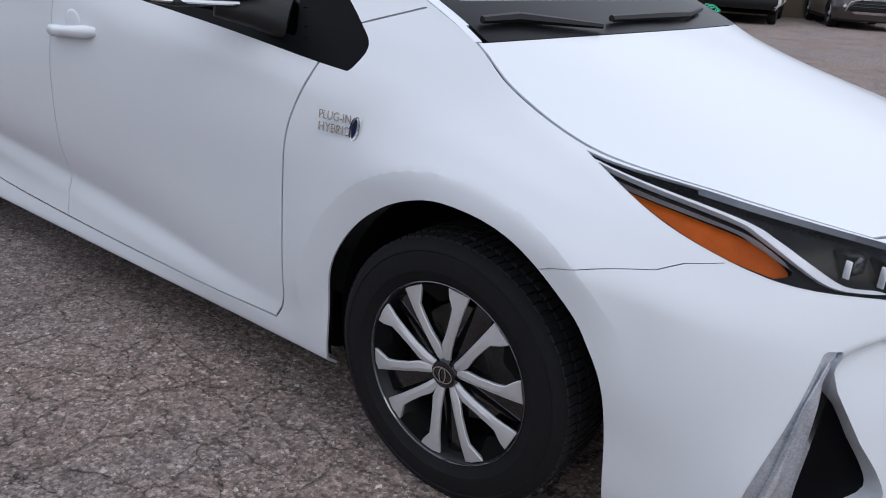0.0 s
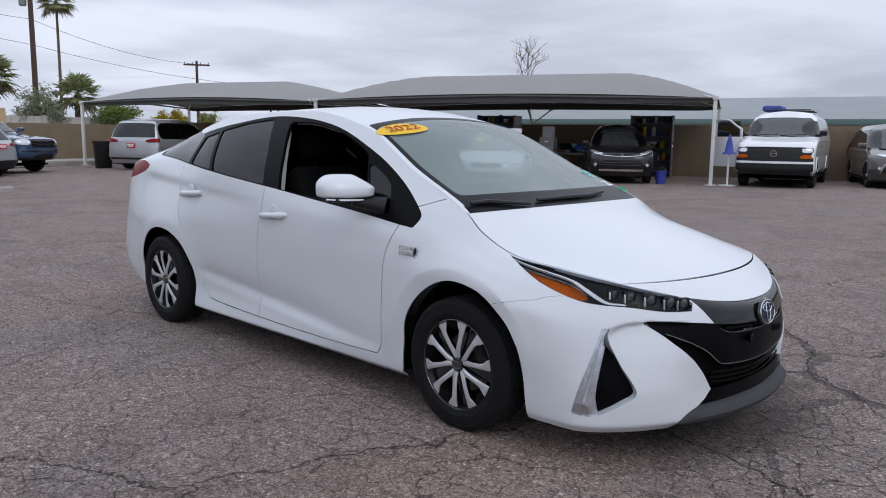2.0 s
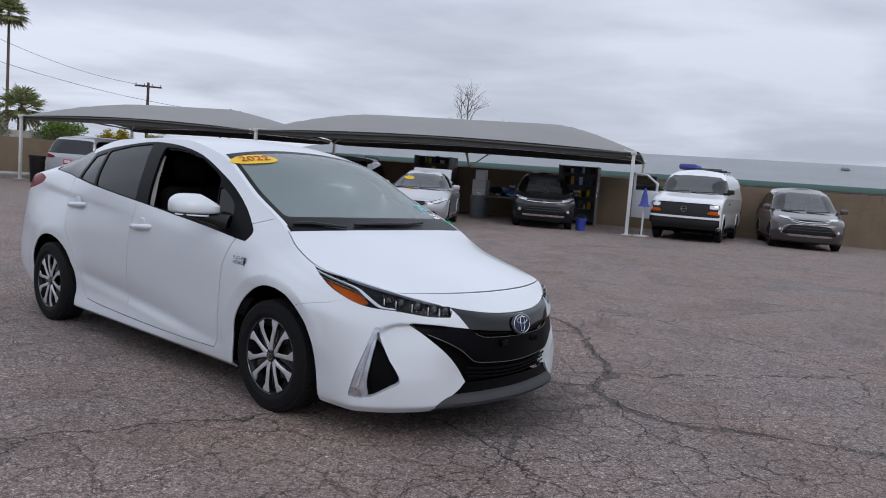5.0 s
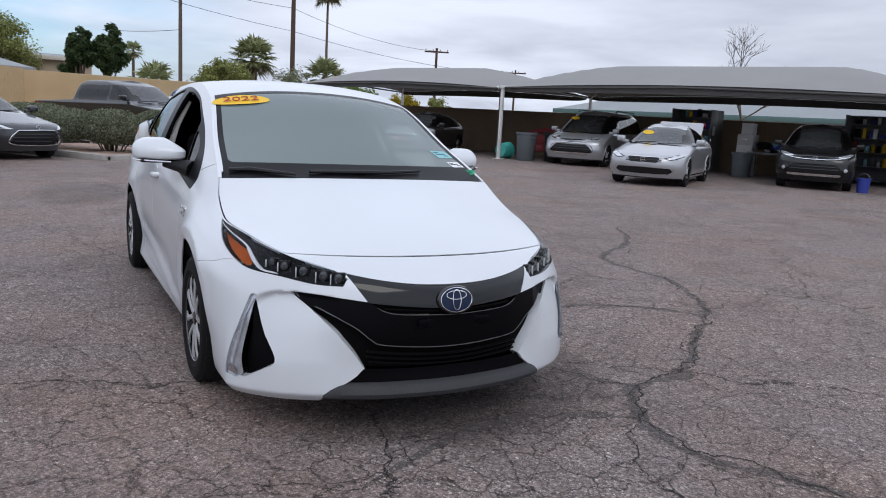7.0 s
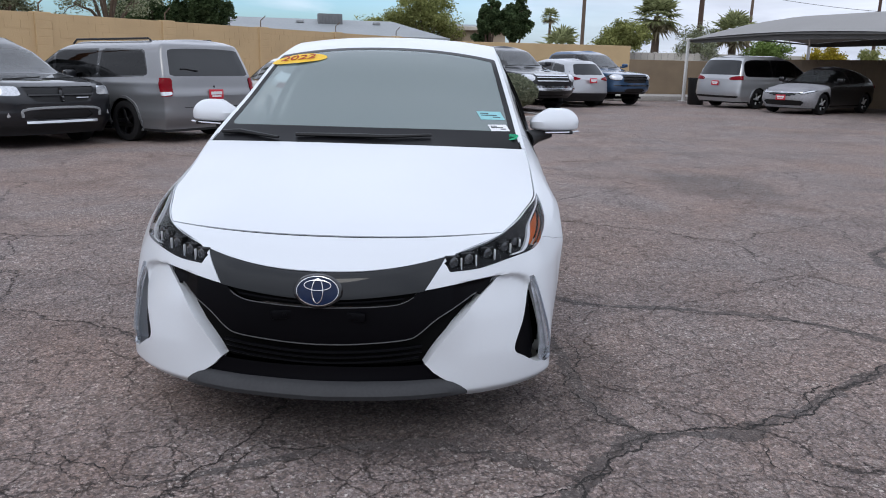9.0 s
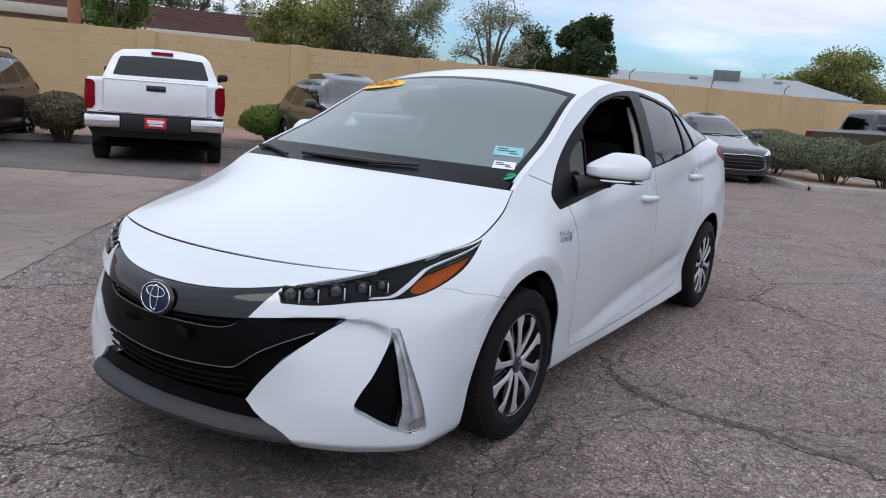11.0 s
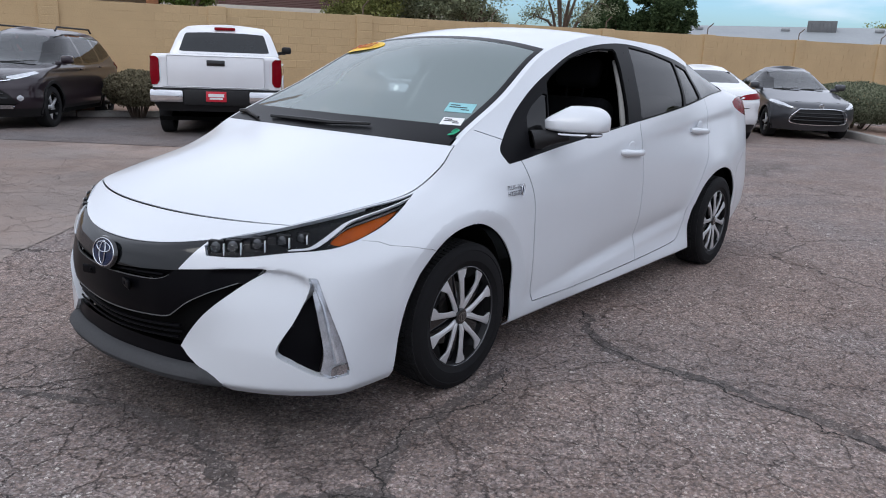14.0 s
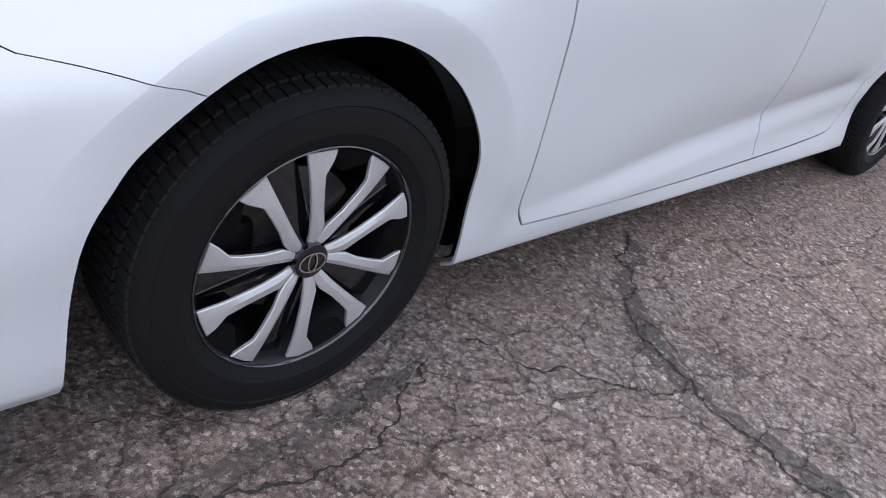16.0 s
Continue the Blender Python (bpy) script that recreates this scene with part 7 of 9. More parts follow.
def build_hero():
    car = thing("hybrid_car", Matrix.Identity(4), "pearl white plug-in hybrid hatchback with its front side windows down", "car")
    sh = build_shell()
    T = top_patch()
    solid = 0.006
    white = "white_pearl"
    # body panels
    for tag, name, label in (("door_front", "front_door", "white front door"), ("door_rear", "rear_door", "white rear door"), ("fender", "front_fender", ""), ("sill", "side_skirt", ""), ("side", "rear_quarter", "white rear quarter and roof rail")):
        for q in (False, -1):
            sh.part(tag, name, white, car, label, mirror=q, depth=solid, angle=60)
    for q in (False, -1):
        for tag in ("fender_band", "bumper_band"):
            sh.part(tag, "wheel_arch", white, car, mirror=q, depth=solid, angle=60)
        sh.part("bumper", "front_bumper", white, car, "white winged corner of the front bumper", mirror=q, depth=0.045, angle=60)
    sh.part("rear_bumper", "rear_bumper", white, car, depth=solid, angle=60)
    sh.part("nose", "nose_panel", white, car, depth=solid, angle=60)
    sh.part("hood", "hood", white, car, "white hood panel", depth=0.005, angle=60)
    sh.part("top", "roof", white, car, "white roof", depth=solid, angle=60)
    sh.part(("side", "door_front", "door_rear", "fender", "fender_band", "bumper_band", "sill", "bumper", "rear_bumper", "nose", "hood", "top"), "inner_body", "inner_black", car, lift=-0.016)
    # glazing
    for q in (False, -1):
        fr = sh.part("frame", "window_frame", "cover_black", car, "black window surround", mirror=q, depth=0.02)
        sh.part("vent", "vent_window", "tint_glass", fr, "fixed front vent pane", mirror=q, lift=-0.006)
        sh.part("rear_pane", "rear_side_window", "tint_glass", fr, "dark tinted rear door glass", mirror=q, lift=-0.006)
        sh.part("quarter_pane", "quarter_window", "tint_glass", fr, mirror=q, lift=-0.006)
        sh.part("rear_corner", "corner_window", "rear_tint", fr, "dark wrap-round corner glass", mirror=q, lift=-0.003)
        sh.part("seal", "rubber_seal", "inner_black", fr, "black rubber seal", mirror=q, lift=-0.004)
    ws = sh.part("frit", "windshield_border", "frit", car, "black windshield border", lift=0.001)
    sh.part("screen", "windshield", "windshield", car, "clear sloping windshield")
    sh.part("cowl", "cowl", "black_plastic", car, "black plastic cowl", lift=-0.012)
    sh.part("hatch_glass", "rear_window", "gloss_black", car, "dark rear window", lift=-0.002)
    # lamps and face
    for q in (False, -1):
        hl = sh.part(("lamp", "amber", "lamp_stripe"), "headlight", "clear_lens", car, "slim swept headlight with an amber marker", mirror=q, lift=0.001, depth=0.03)
        sh.part("lamp", "housing", "lamp_dark", hl, "dark lamp housing", mirror=q, lift=-0.016)
        sh.part("amber", "marker_lamp", "amber_lens", hl, "amber side marker", mirror=q, lift=-0.034, depth=0.006)
        sh.part("lamp_stripe", "light_guide", "guide_white", hl, "bright light guide", mirror=q, lift=-0.004, depth=0.036)
        sh.part("tail", "tail_lamp", "red_lens", car, "red tail lamp", mirror=q, depth=0.01)
        bl = sh.part(("blade", "blade_foot"), "running_light", "clear_lens", car, "tall clear running light blade", mirror=q, lift=0.002, depth=0.02)
        sh.part("blade", "reflector", "lamp_lens", bl, mirror=q, lift=-0.010)
        sh.part("blade_foot", "turn_signal", "chrome", bl, mirror=q, lift=-0.006)
        sh.part("pocket", "fog_pocket", "cover_black", car, "recessed black air pocket", mirror=q, lift=-0.042)
    sh.part("gloss_panel", "upper_grille_panel", "panel_gloss", car, "smoked gloss upper grille panel", lift=-0.004, depth=0.012)
    sh.part("cover", "grille_cover", "cover_black", car, "satin black closed grille cover", lift=-0.010, depth=0.012)
    sh.part("slot", "grille_slot", "dark", car, lift=-0.03)
    # painted highlights along the cover and slot edges
    sh.part("cover_line", "grille_trim", "edge_highlight", car, "edge highlight of the grille cover, a thin pale strip", lift=-0.008, depth=0.006)
    sh.part("slot_line", "slot_trim", "edge_highlight", car, lift=-0.008, depth=0.006)
    sh.part("low_open", "lower_grille", "dark", car, "black lower grille opening", lift=-0.045)
    sh.part("chin", "chin_panel", "cover_black", car, lift=-0.012)
    # bars across the lower opening and the upper slot
    S = side_patch()

    def front_at(y, z):
        cols = S[: int(np.searchsorted(S[:, 0, 3], 3.2))]
        best = []
        for c in cols:
            best.append((np.interp(z, c[:, 2], c[:, 1]), np.interp(z, c[:, 2], c[:, 0])))
        best.sort()
        return float(np.interp(abs(y), [b[0] for b in best], [b[1] for b in best]))

    for z, half, r, back in ((0.335, 0.34, 0.006, 0.018), (0.312, 0.34, 0.005, 0.022), (0.295, 0.33, 0.004, 0.014), (0.515, 0.28, 0.005, 0.02)):
        bm = bmesh.new()
        tube(bm, [(front_at(y, z) - back, y, z + 0.03 * (y / 0.4) ** 2 * (1 if z < 0.4 else 0.8)) for y in np.linspace(-half, half, 25)], r, 6)
        part("grille_bar", bm, "cover_black", car)
    for yy in (-0.115, 0.115):
        bm = bmesh.new()
        box(bm, -0.006, 0.004, -0.045, 0.045, -0.016, 0.016, 0.006)
        box(bm, 0.002, 0.007, -0.006, 0.006, -0.006, 0.006, 0.002)
        ob = part("plate_clip", bm, "cover_black", car)
        ob.matrix_local = Matrix.Translation((front_at(yy, 0.472) - 0.006, yy, 0.472)) @ Matrix.Rotation(-0.25 * yy / 0.115, 4, "Z")
    # lower lip that juts out under the face
    bm = bmesh.new()
    prof = [(-0.045, 0.235), (0.000, 0.232), (0.022, 0.215), (0.030, 0.196), (0.022, 0.178), (-0.01, 0.163), (-0.09, 0.158)]
    rings = []
    for y in np.linspace(-0.50, 0.50, 41):
        fade = 1 - max(0.0, (abs(y) - 0.40) / 0.10) ** 2
        x = front_at(y, 0.22)
        rings.append([bm.verts.new((x + dx * (0.35 + 0.65 * fade) - 0.012 * (1 - fade), y, (z - 0.19) * (0.4 + 0.6 * fade) + 0.19 - 0.015 * (1 - fade))) for dx, z in prof])
    for a, b in zip(rings, rings[1:]):
        for i in range(len(prof) - 1):
            bm.faces.new((a[i], b[i], b[i + 1], a[i + 1]))
    bmesh.ops.recalc_face_normals(bm, faces=bm.faces)
    part("front_lip", bm, "grey_lip", car, "grey plastic front lip")
    # projector lamps in the headlight
    cols = {round(float(c[0, 3]), 3): c for c in S}
    for u, v, r in ((1.95, 6.1, 0.022), (2.22, 6.05, 0.022), (2.55, 6.1, 0.021), (2.88, 6.15, 0.019), (3.2, 6.2, 0.016)):
        key = min(cols, key=lambda k: abs(k - u))
        c = cols[key]
        p = [float(np.interp(v, c[:, 4], c[:, k])) for k in range(3)]
        for s in (1, -1):
            bm = bmesh.new()
            box(bm, -0.035, 0.006, -r * 1.25, r * 1.25, -r * 1.1, r * 1.1, 0.006)
            m = part("lamp_module", bm, "lamp_dark", car, "square headlight module")
            m.matrix_local = Matrix.Translation((p[0] - 0.012, s * p[1] - s * 0.006, p[2])) @ Matrix.Rotation(s * radians(30), 4, "Z")
            bm = bmesh.new()
            bmesh.ops.create_uvsphere(bm, u_segments=9, v_segments=7, radius=r * 0.95, matrix=Matrix.Diagonal((0.3, 1, 0.85, 1)))
            part("projector", bm, "lens_glass", m, smooth=False).matrix_local = Matrix.Translation((0.004, 0, 0.1 * r)) @ Matrix.Rotation(radians(37 + 900 * r), 4, "X")
            bm = bmesh.new()
            box(bm, 0.0, 0.011, s * r * 1.3 - 0.0014, s * r * 1.3 + 0.0014, -r * 1.1, r * 0.7, 0.0005)
            part("divider", bm, "guide_white", m, "thin pale divider")
    # light bars inside the running lights
    def side_at(u, v):
        c = cols[min(cols, key=lambda k: abs(k - u))]
        return Vector([float(np.interp(v, c[:, 4], c[:, k])) for k in range(3)])

    for s in (1, -1):
        bm = bmesh.new()
        pts = [side_at(u, v) for u, v in ((3.42, 3.85), (3.52, 3.3), (3.60, 2.8), (3.68, 2.3), (3.74, 1.8))]
        tube(bm, [(p.x - 0.002, s * (p.y - 0.004), p.z) for p in pts], [0.003, 0.005, 0.007, 0.009, 0.010], 6)
        part("light_bar", bm, "lamp_lens", car, "bright running light bar")
    # emblem: oval blue glass with bright rings
    em = Matrix.Translation((front_at(0, 0.557) + 0.004, 0, 0.560)) @ Matrix.Rotation(radians(-12), 4, "Y")
    bm = bmesh.new()
    n = 48
    mid = bm.verts.new((0.006, 0, 0))
    ring = [bm.verts.new((0.0, 0.072 * math.cos(2 * math.pi * k / n), 0.050 * math.sin(2 * math.pi * k / n))) for k in range(n)]
    for k in range(n):
        bm.faces.new((mid, ring[k], ring[(k + 1) % n]))
    eo = part("emblem", bm, "blue_badge", car, "oval blue glass emblem with chrome rings")
    eo.matrix_local = em
    bm = bmesh.new()
    lathe(bm, [(0.86, -0.004), (0.98, 0.002), (1.08, 0.001), (1.14, -0.006)], 48, axis="y")
    for v in bm.verts:
        v.co = Vector((v.co.y, 0.072 * v.co.x, 0.050 * v.co.z))
    bmesh.ops.recalc_face_normals(bm, faces=bm.faces)
    part("emblem_surround", bm, "gloss_black", eo, "gloss black surround")
    for ry, rz, cy, cz, t in ((0.069, 0.048, 0, 0, 0.0020), (0.018, 0.040, 0, 0, 0.0021), (0.044, 0.017, 0, 0.019, 0.0021)):
        bm = bmesh.new()
        loop = [(cy + ry * math.cos(2 * math.pi * k / n), cz + rz * math.sin(2 * math.pi * k / n)) for k in range(n + 1)]
        pts = [(0.002 + 0.006 * max(0.0, 1 - math.hypot(a / 0.072, b / 0.050)), a, b) for a, b in loop]
        tube(bm, pts, t, 6, cap=False)
        part("emblem_ring", bm, "chrome", eo)
    # wheels and wells
    for x in (0.0, -2.7):
        for s in (1, -1):
            hero_wheel(car, x, s * 0.748, turn={(0.0, 1): 1.22, (0.0, -1): 0.75}.get((x, s), 1.1))
            bm = bmesh.new()
            rr = 0.375
            rings = []
            for k in range(25):
                a = radians(-22 + 224 * k / 24)
                rings.append([bm.verts.new((x + (0.01 if x > -1 else -0.025) + rr * 0.97 * math.cos(a), s * y, 0.285 + rr * math.sin(a))) for y in (0.775, 0.52)])
            for a, b in zip(rings, rings[1:]):
                bm.faces.new((a[0], a[1], b[1], b[0]))
            bm.faces.new([r[1] for r in rings])
            part("wheel_well", bm, "inner_black", car, "black wheel well liner")
    # underbody
    bm = bmesh.new()
    box(bm, -2.3, -0.4, -0.74, 0.74, 0.15, 0.21, 0.02)
    box(bm, 0.38, 0.86, -0.5, 0.5, 0.17, 0.21, 0.02)
    box(bm, -3.4, -3.0, -0.6, 0.6, 0.24, 0.30, 0.02)
    part("underbody", bm, "inner_black", car)
    # cabin: floor, dash, wheel, seats
    bm = bmesh.new()
    box(bm, -3.1, -0.35, -0.72, 0.72, 0.30, 0.42)
    part("cabin_floor", bm, "dash", car, smooth=False)
    bm = bmesh.new()
    rows = []
    for y in np.linspace(-0.66, 0.66, 15):
        bow = 0.10 * (y / 0.66) ** 2
        rows.append([bm.verts.new((x - bow, y, z)) for x, z in ((-0.02, 0.915), (-0.25, 0.945), (-0.45, 0.955), (-0.56, 0.92), (-0.58, 0.80), (-0.52, 0.55))])
    for a, b in zip(rows, rows[1:]):
        for i in range(5):
            bm.faces.new((a[i], b[i], b[i + 1], a[i + 1]))
    part("dashboard", bm, "dash", car, "dark grey dashboard")
    bm = bmesh.new()
    c0 = Vector((-0.72, 0.36, 0.86))
    ax = Vector((-0.9, 0, 0.42)).normalized()
    sd = Vector((0, 1, 0))
    up = ax.cross(sd)
    tube(bm, [c0 + (sd * math.cos(2 * math.pi * k / 32) + up * math.sin(2 * math.pi * k / 32)) * 0.18 for k in range(33)], 0.015, 8, cap=False)
    tube(bm, [c0 - sd * 0.17, c0 + ax * -0.02, c0 + sd * 0.17], 0.018, 8)
    tube(bm, [c0, c0 - ax * 0.3], 0.03, 8)
    part("steering_wheel", bm, "dash", car, "black steering wheel")
    for sx, sys_ in ((-1.38, (-0.36, 0.36)), (-2.25, (-0.4, 0.0, 0.4))):
        for sy in sys_:
            bm = bmesh.new()
            wd = 0.25 if sx > -2 else 0.2
            box(bm, sx + 0.02, sx + 0.52, sy - wd, sy + wd, 0.42, 0.60, 0.06, seg=3)
            v = box(bm, -0.07, 0.09, -wd, wd, 0.0, 0.60, 0.06, seg=3)
            bmesh.ops.transform(bm, matrix=Matrix.Translation((sx, sy, 0.50)) @ Matrix.Rotation(radians(-18), 4, "Y"), verts=v)
            v = box(bm, -0.05, 0.05, -0.13, 0.13, 0.66, 0.83, 0.045, seg=3)
            for dy in (-0.05, 0.05):
                v += [w_ for r_ in tube(bm, [(0, dy, 0.58), (0, dy, 0.68)], 0.007, 6) for w_ in r_]
            bmesh.ops.transform(bm, matrix=Matrix.Translation((sx, sy, 0.50)) @ Matrix.Rotation(radians(-18), 4, "Y"), verts=v)
            part("seat", bm, "cloth", car, "dark cloth seat with headrest")
    # pale inner trim of the pillars, seen through glass and opening
    for s in (1, -1):
        bm = bmesh.new()
        tube(bm, [(-1.44, s * 0.745, 0.94), (-1.50, s * 0.675, 1.13), (-1.565, s * 0.588, 1.275)], [0.021, 0.018, 0.010], 6)
        part("pillar_trim", bm, "pillar_trim", car)
    # pale channel along the top of the open front windows
    for s in (1, -1):
        bm = bmesh.new()
        tube(bm, [(x, s * (y - 0.008), z) for x, y, z in ((-1.49, 0.592, 1.322), (-1.387, 0.592, 1.324), (-1.255, 0.596, 1.311), (-1.036, 0.606, 1.269), (-0.85, 0.630, 1.200), (-0.785, 0.641, 1.163))], 0.004, 6)
        part("window_channel", bm, "grey_steel", car, "thin pale window channel")
    # cabin mirror and sensor pod
    p, nrm = surface(T, 8.72, 0.0)
    bm = bmesh.new()
    box(bm, -0.07, 0.05, -0.07, 0.07, -0.05, -0.004, 0.02)
    pod = part("sensor_pod", bm, "dash", car)
    pod.matrix_local = Matrix.Translation(p) @ Matrix.Rotation(radians(24), 4, "Y")
    bm = bmesh.new()
    box(bm, -0.02, 0.015, -0.12, 0.12, -0.035, 0.035, 0.015)
    ob = part("cabin_mirror", bm, "dash", car)
    ob.matrix_local = Matrix.Translation(p + Vector((-0.1, 0, -0.085)))
    # wipers
    for pts in (((7.17, -0.93), (7.12, -0.80), (7.06, -0.66), (7.02, -0.52)), ((7.06, -0.42), (7.08, -0.05), (7.10, 0.15), (7.11, 0.42))):
        bm = bmesh.new()
        line = [surface(T, u, w) for u, w in pts]
        tube(bm, [a + b * 0.012 for a, b in line], [0.008, 0.011, 0.009, 0.006][: len(line)], 6)
        part("wiper", bm, "black_plastic", car, "black wiper arm and blade")
    # oval price sticker with the model year
    p, nrm = surface(T, 8.75, -0.75)
    zax = nrm
    yax = Vector((-1, 0.18, 0)) - zax * Vector((-1, 0.18, 0)).dot(zax)
    yax.normalize()
    xax = yax.cross(zax)
    m = Matrix((xax, yax, zax)).transposed().to_4x4()
    m.translation = p + nrm * 0.004
    bm = bmesh.new()
    n = 40
    for lift, scale_ in ((0.0, 1.0),):
        ring = [bm.verts.new((0.155 * math.cos(2 * math.pi * k / n), 0.062 * math.sin(2 * math.pi * k / n), 0.003 - 0.010 * math.cos(2 * math.pi * k / n) ** 2)) for k in range(n)]
        mid = bm.verts.new((0, 0, 0.006))
        for k in range(n):
            bm.faces.new((mid, ring[k], ring[(k + 1) % n]))
    stk = part("year_sticker", bm, "yellow", car, "yellow oval sticker with the year in red")
    stk.matrix_local = m
    text_part("2022", 0.085, 0.001, "red_ink", stk, Matrix.Translation((0, 0, 0.0075)) @ Matrix.Diagonal((1.15, 1, 1, 1)), "year_digits")
    # papers in the lower corner of the windshield
    for u, w, hw, hh, material, bars in ((7.46, 0.86, 0.045, 0.030, "white_flat", "wire"), (7.72, 0.82, 0.060, 0.040, "tag_teal", "dash")):
        p, nrm = surface(T, u, w)
        yax = Vector((-1, -0.36, 0.3)) - nrm * Vector((-1, -0.36, 0.3)).dot(nrm)
        yax.normalize()
        xax = yax.cross(nrm)
        m = Matrix((xax, yax, nrm)).transposed().to_4x4()
        m.translation = p - nrm * 0.006
        bm = bmesh.new()
        box(bm, -hw, hw, -hh, hh, 0.007, 0.0078)
        tag = part("windshield_paper", bm, material, car, "printed paper tag inside the windshield", smooth=False)
        tag.matrix_local = m
        for k, (a, b) in enumerate(((-0.8, -0.1), (-0.8, 0.5), (0.1, 0.7))):
            bm = bmesh.new()
            box(bm, a * hw, b * hw, (0.5 - k * 0.45) * hh - 0.004, (0.5 - k * 0.45) * hh + 0.004, 0.0079, 0.0082)
            part("print_bar", bm, bars, tag, smooth=False)
    p, nrm = surface(T, 7.22, 0.93)
    bm = bmesh.new()
    for k in range(3):
        tube(bm, [(-0.02 + 0.006 * k, -0.028, 0), (-0.028 + 0.012 * k, 0, 0), (-0.012 + 0.006 * k, 0.028, 0), (0.018 - 0.004 * k, 0.02 - 0.01 * k, 0), (0.02, -0.01 - 0.006 * k, 0)], 0.0025, 4)
    ob = part("chalk_mark", bm, "green", car, "green chalk mark")
    ob.matrix_local = Matrix.Translation(p + nrm * 0.004) @ Matrix.Rotation(radians(25), 4, "Y") @ Matrix.Rotation(radians(12), 4, "X")
    # mirrors
    for s in (1, -1):
        bm = bmesh.new()
        bmesh.ops.create_uvsphere(bm, u_segments=28, v_segments=16, radius=1.0)
        for v in bm.verts:
            q = v.co
            sx = math.copysign(abs(q.x) ** 0.62, q.x)
            sy = math.copysign(abs(q.y) ** 0.55, q.y) * s
            sz = math.copysign(abs(q.z) ** (0.66 if q.z > 0 else 0.30), q.z)
            # the top falls away towards the door, the outer end is blunt
            inner = min(1.0, max(0.0, (-0.25 - sy) / 0.75))
            outer = max(0.0, sy - 0.45) / 0.55
            high = (0.066 * (1 - 0.66 * inner**1.1 - 0.18 * outer**2)) if sz > 0 else 0.047
            deep = 0.080 * (1 - 0.22 * outer) * (1 - 0.25 * max(sz, 0))
            v.co = Vector((deep * sx - 0.030 * sy - 0.018 * max(sz, 0), s * 0.128 * sy * (1 - 0.10 * max(sz, 0) ** 1.5), high * sz))
        cap = part("side_mirror", bm, white, car, "white door mirror with a black base")
        cap.matrix_local = Matrix.Translation((-0.685, s * 0.893, 1.015))
        bm = bmesh.new()
        box(bm, -0.055, 0.055, -0.095, 0.095, -0.062, -0.044, 0.008)
        part("mirror_base", bm, "black_plastic", cap)
        bm = bmesh.new()
        tube(bm, [(0.020, s * 0.125, -0.048), (0.046, s * 0.09, -0.050), (0.066, s * 0.02, -0.052), (0.074, s * -0.05, -0.054)], 0.005, 6)
        part("turn_signal", bm, "chrome", cap)
        bm = bmesh.new()
        box(bm, -0.012, -0.004, -0.075, 0.075, -0.036, 0.036, 0.003)
        part("mirror_glass", bm, "chrome", cap).matrix_local = Matrix.Translation((-0.048, 0, 0))
        bm = bmesh.new()
        tube(bm, [(-0.56, s * 0.745, 0.925), (-0.62, s * 0.80, 0.942), (-0.66, s * 0.87, 0.952)], [0.050, 0.034, 0.022], 10)
        part("mirror_arm", bm, "black_plastic", car)
    # two short slots in the black sail ahead of the door glass
    for s in (1, -1):
        for zz in (0.997, 0.962):
            bm = bmesh.new()
            box(bm, -0.022, 0.022, -0.003, 0.003, -0.005, 0.005, 0.002)
            part("sail_slot", bm, "grey_lip", car).matrix_local = Matrix.Translation((-0.48 + 0.9 * (0.997 - zz), s * (0.712 + 0.55 * (0.997 - zz)), zz)) @ Matrix.Rotation(radians(-22 * s), 4, "X")
    # handles
    for hx, hz, hy, tilt in ((-1.415, 0.822, 0.812, -4), (-2.382, 0.886, 0.788, -4)):
        for s in (1, -1):
            bm = bmesh.new()
            pts = [(0.125, -0.006, 0), (0.09, 0.012, 0), (0.03, 0.018, 0), (-0.05, 0.018, 0), (-0.10, 0.010, 0), (-0.125, -0.006, 0)]
            tube(bm, [(a, b * s, c) for a, b, c in pts], [0.012, 0.019, 0.016, 0.016, 0.018, 0.011], 10)
            h = part("door_handle", bm, white, car, "white pull handle")
            h.matrix_local = Matrix.Translation((hx, s * hy, hz)) @ Matrix.Rotation(radians(tilt), 4, "Y")
            bm = bmesh.new()
            bmesh.ops.create_uvsphere(bm, u_segments=20, v_segments=10, radius=0.042, matrix=Matrix.Diagonal((1.1, 0.12, 1, 1)))
            cup = part("handle_cup", bm, white, h)
            cup.matrix_local = Matrix.Translation((0.0, -0.004 * s, 0.018))
    # badge on the fender
    for s in (1, -1):
        turn = Matrix.Rotation(radians(90), 4, "X") if s < 0 else Matrix.Rotation(radians(180), 4, "Z") @ Matrix.Rotation(radians(90), 4, "X")
        m = Matrix.Translation((-0.318, s * 0.8335, 0.748)) @ Matrix.Rotation(s * radians(-2), 4, "Z") @ Matrix.Rotation(s * radians(8), 4, "X") @ turn @ Matrix.Scale(0.86, 4)
        hold = text_part("PLUG-IN", 0.030, 0.0015, "chrome", car, m @ Matrix.Translation((-0.004, 0.015, 0)) @ Matrix.Diagonal((0.95, 1, 1, 1)), "badge_lettering")
        tagged(hold, "chrome plug-in hybrid lettering")
        text_part("HYBRID", 0.031, 0.0015, "chrome", car, m @ Matrix.Translation((-0.002, -0.014, 0)), "badge_lettering")
        bm = bmesh.new()
        bmesh.ops.create_circle(bm, cap_ends=True, segments=20, radius=1.0, matrix=Matrix.Diagonal((0.011, 0.026, 1, 1)))
        ob = part("badge_leaf", bm, "blue_badge", car, smooth=False)
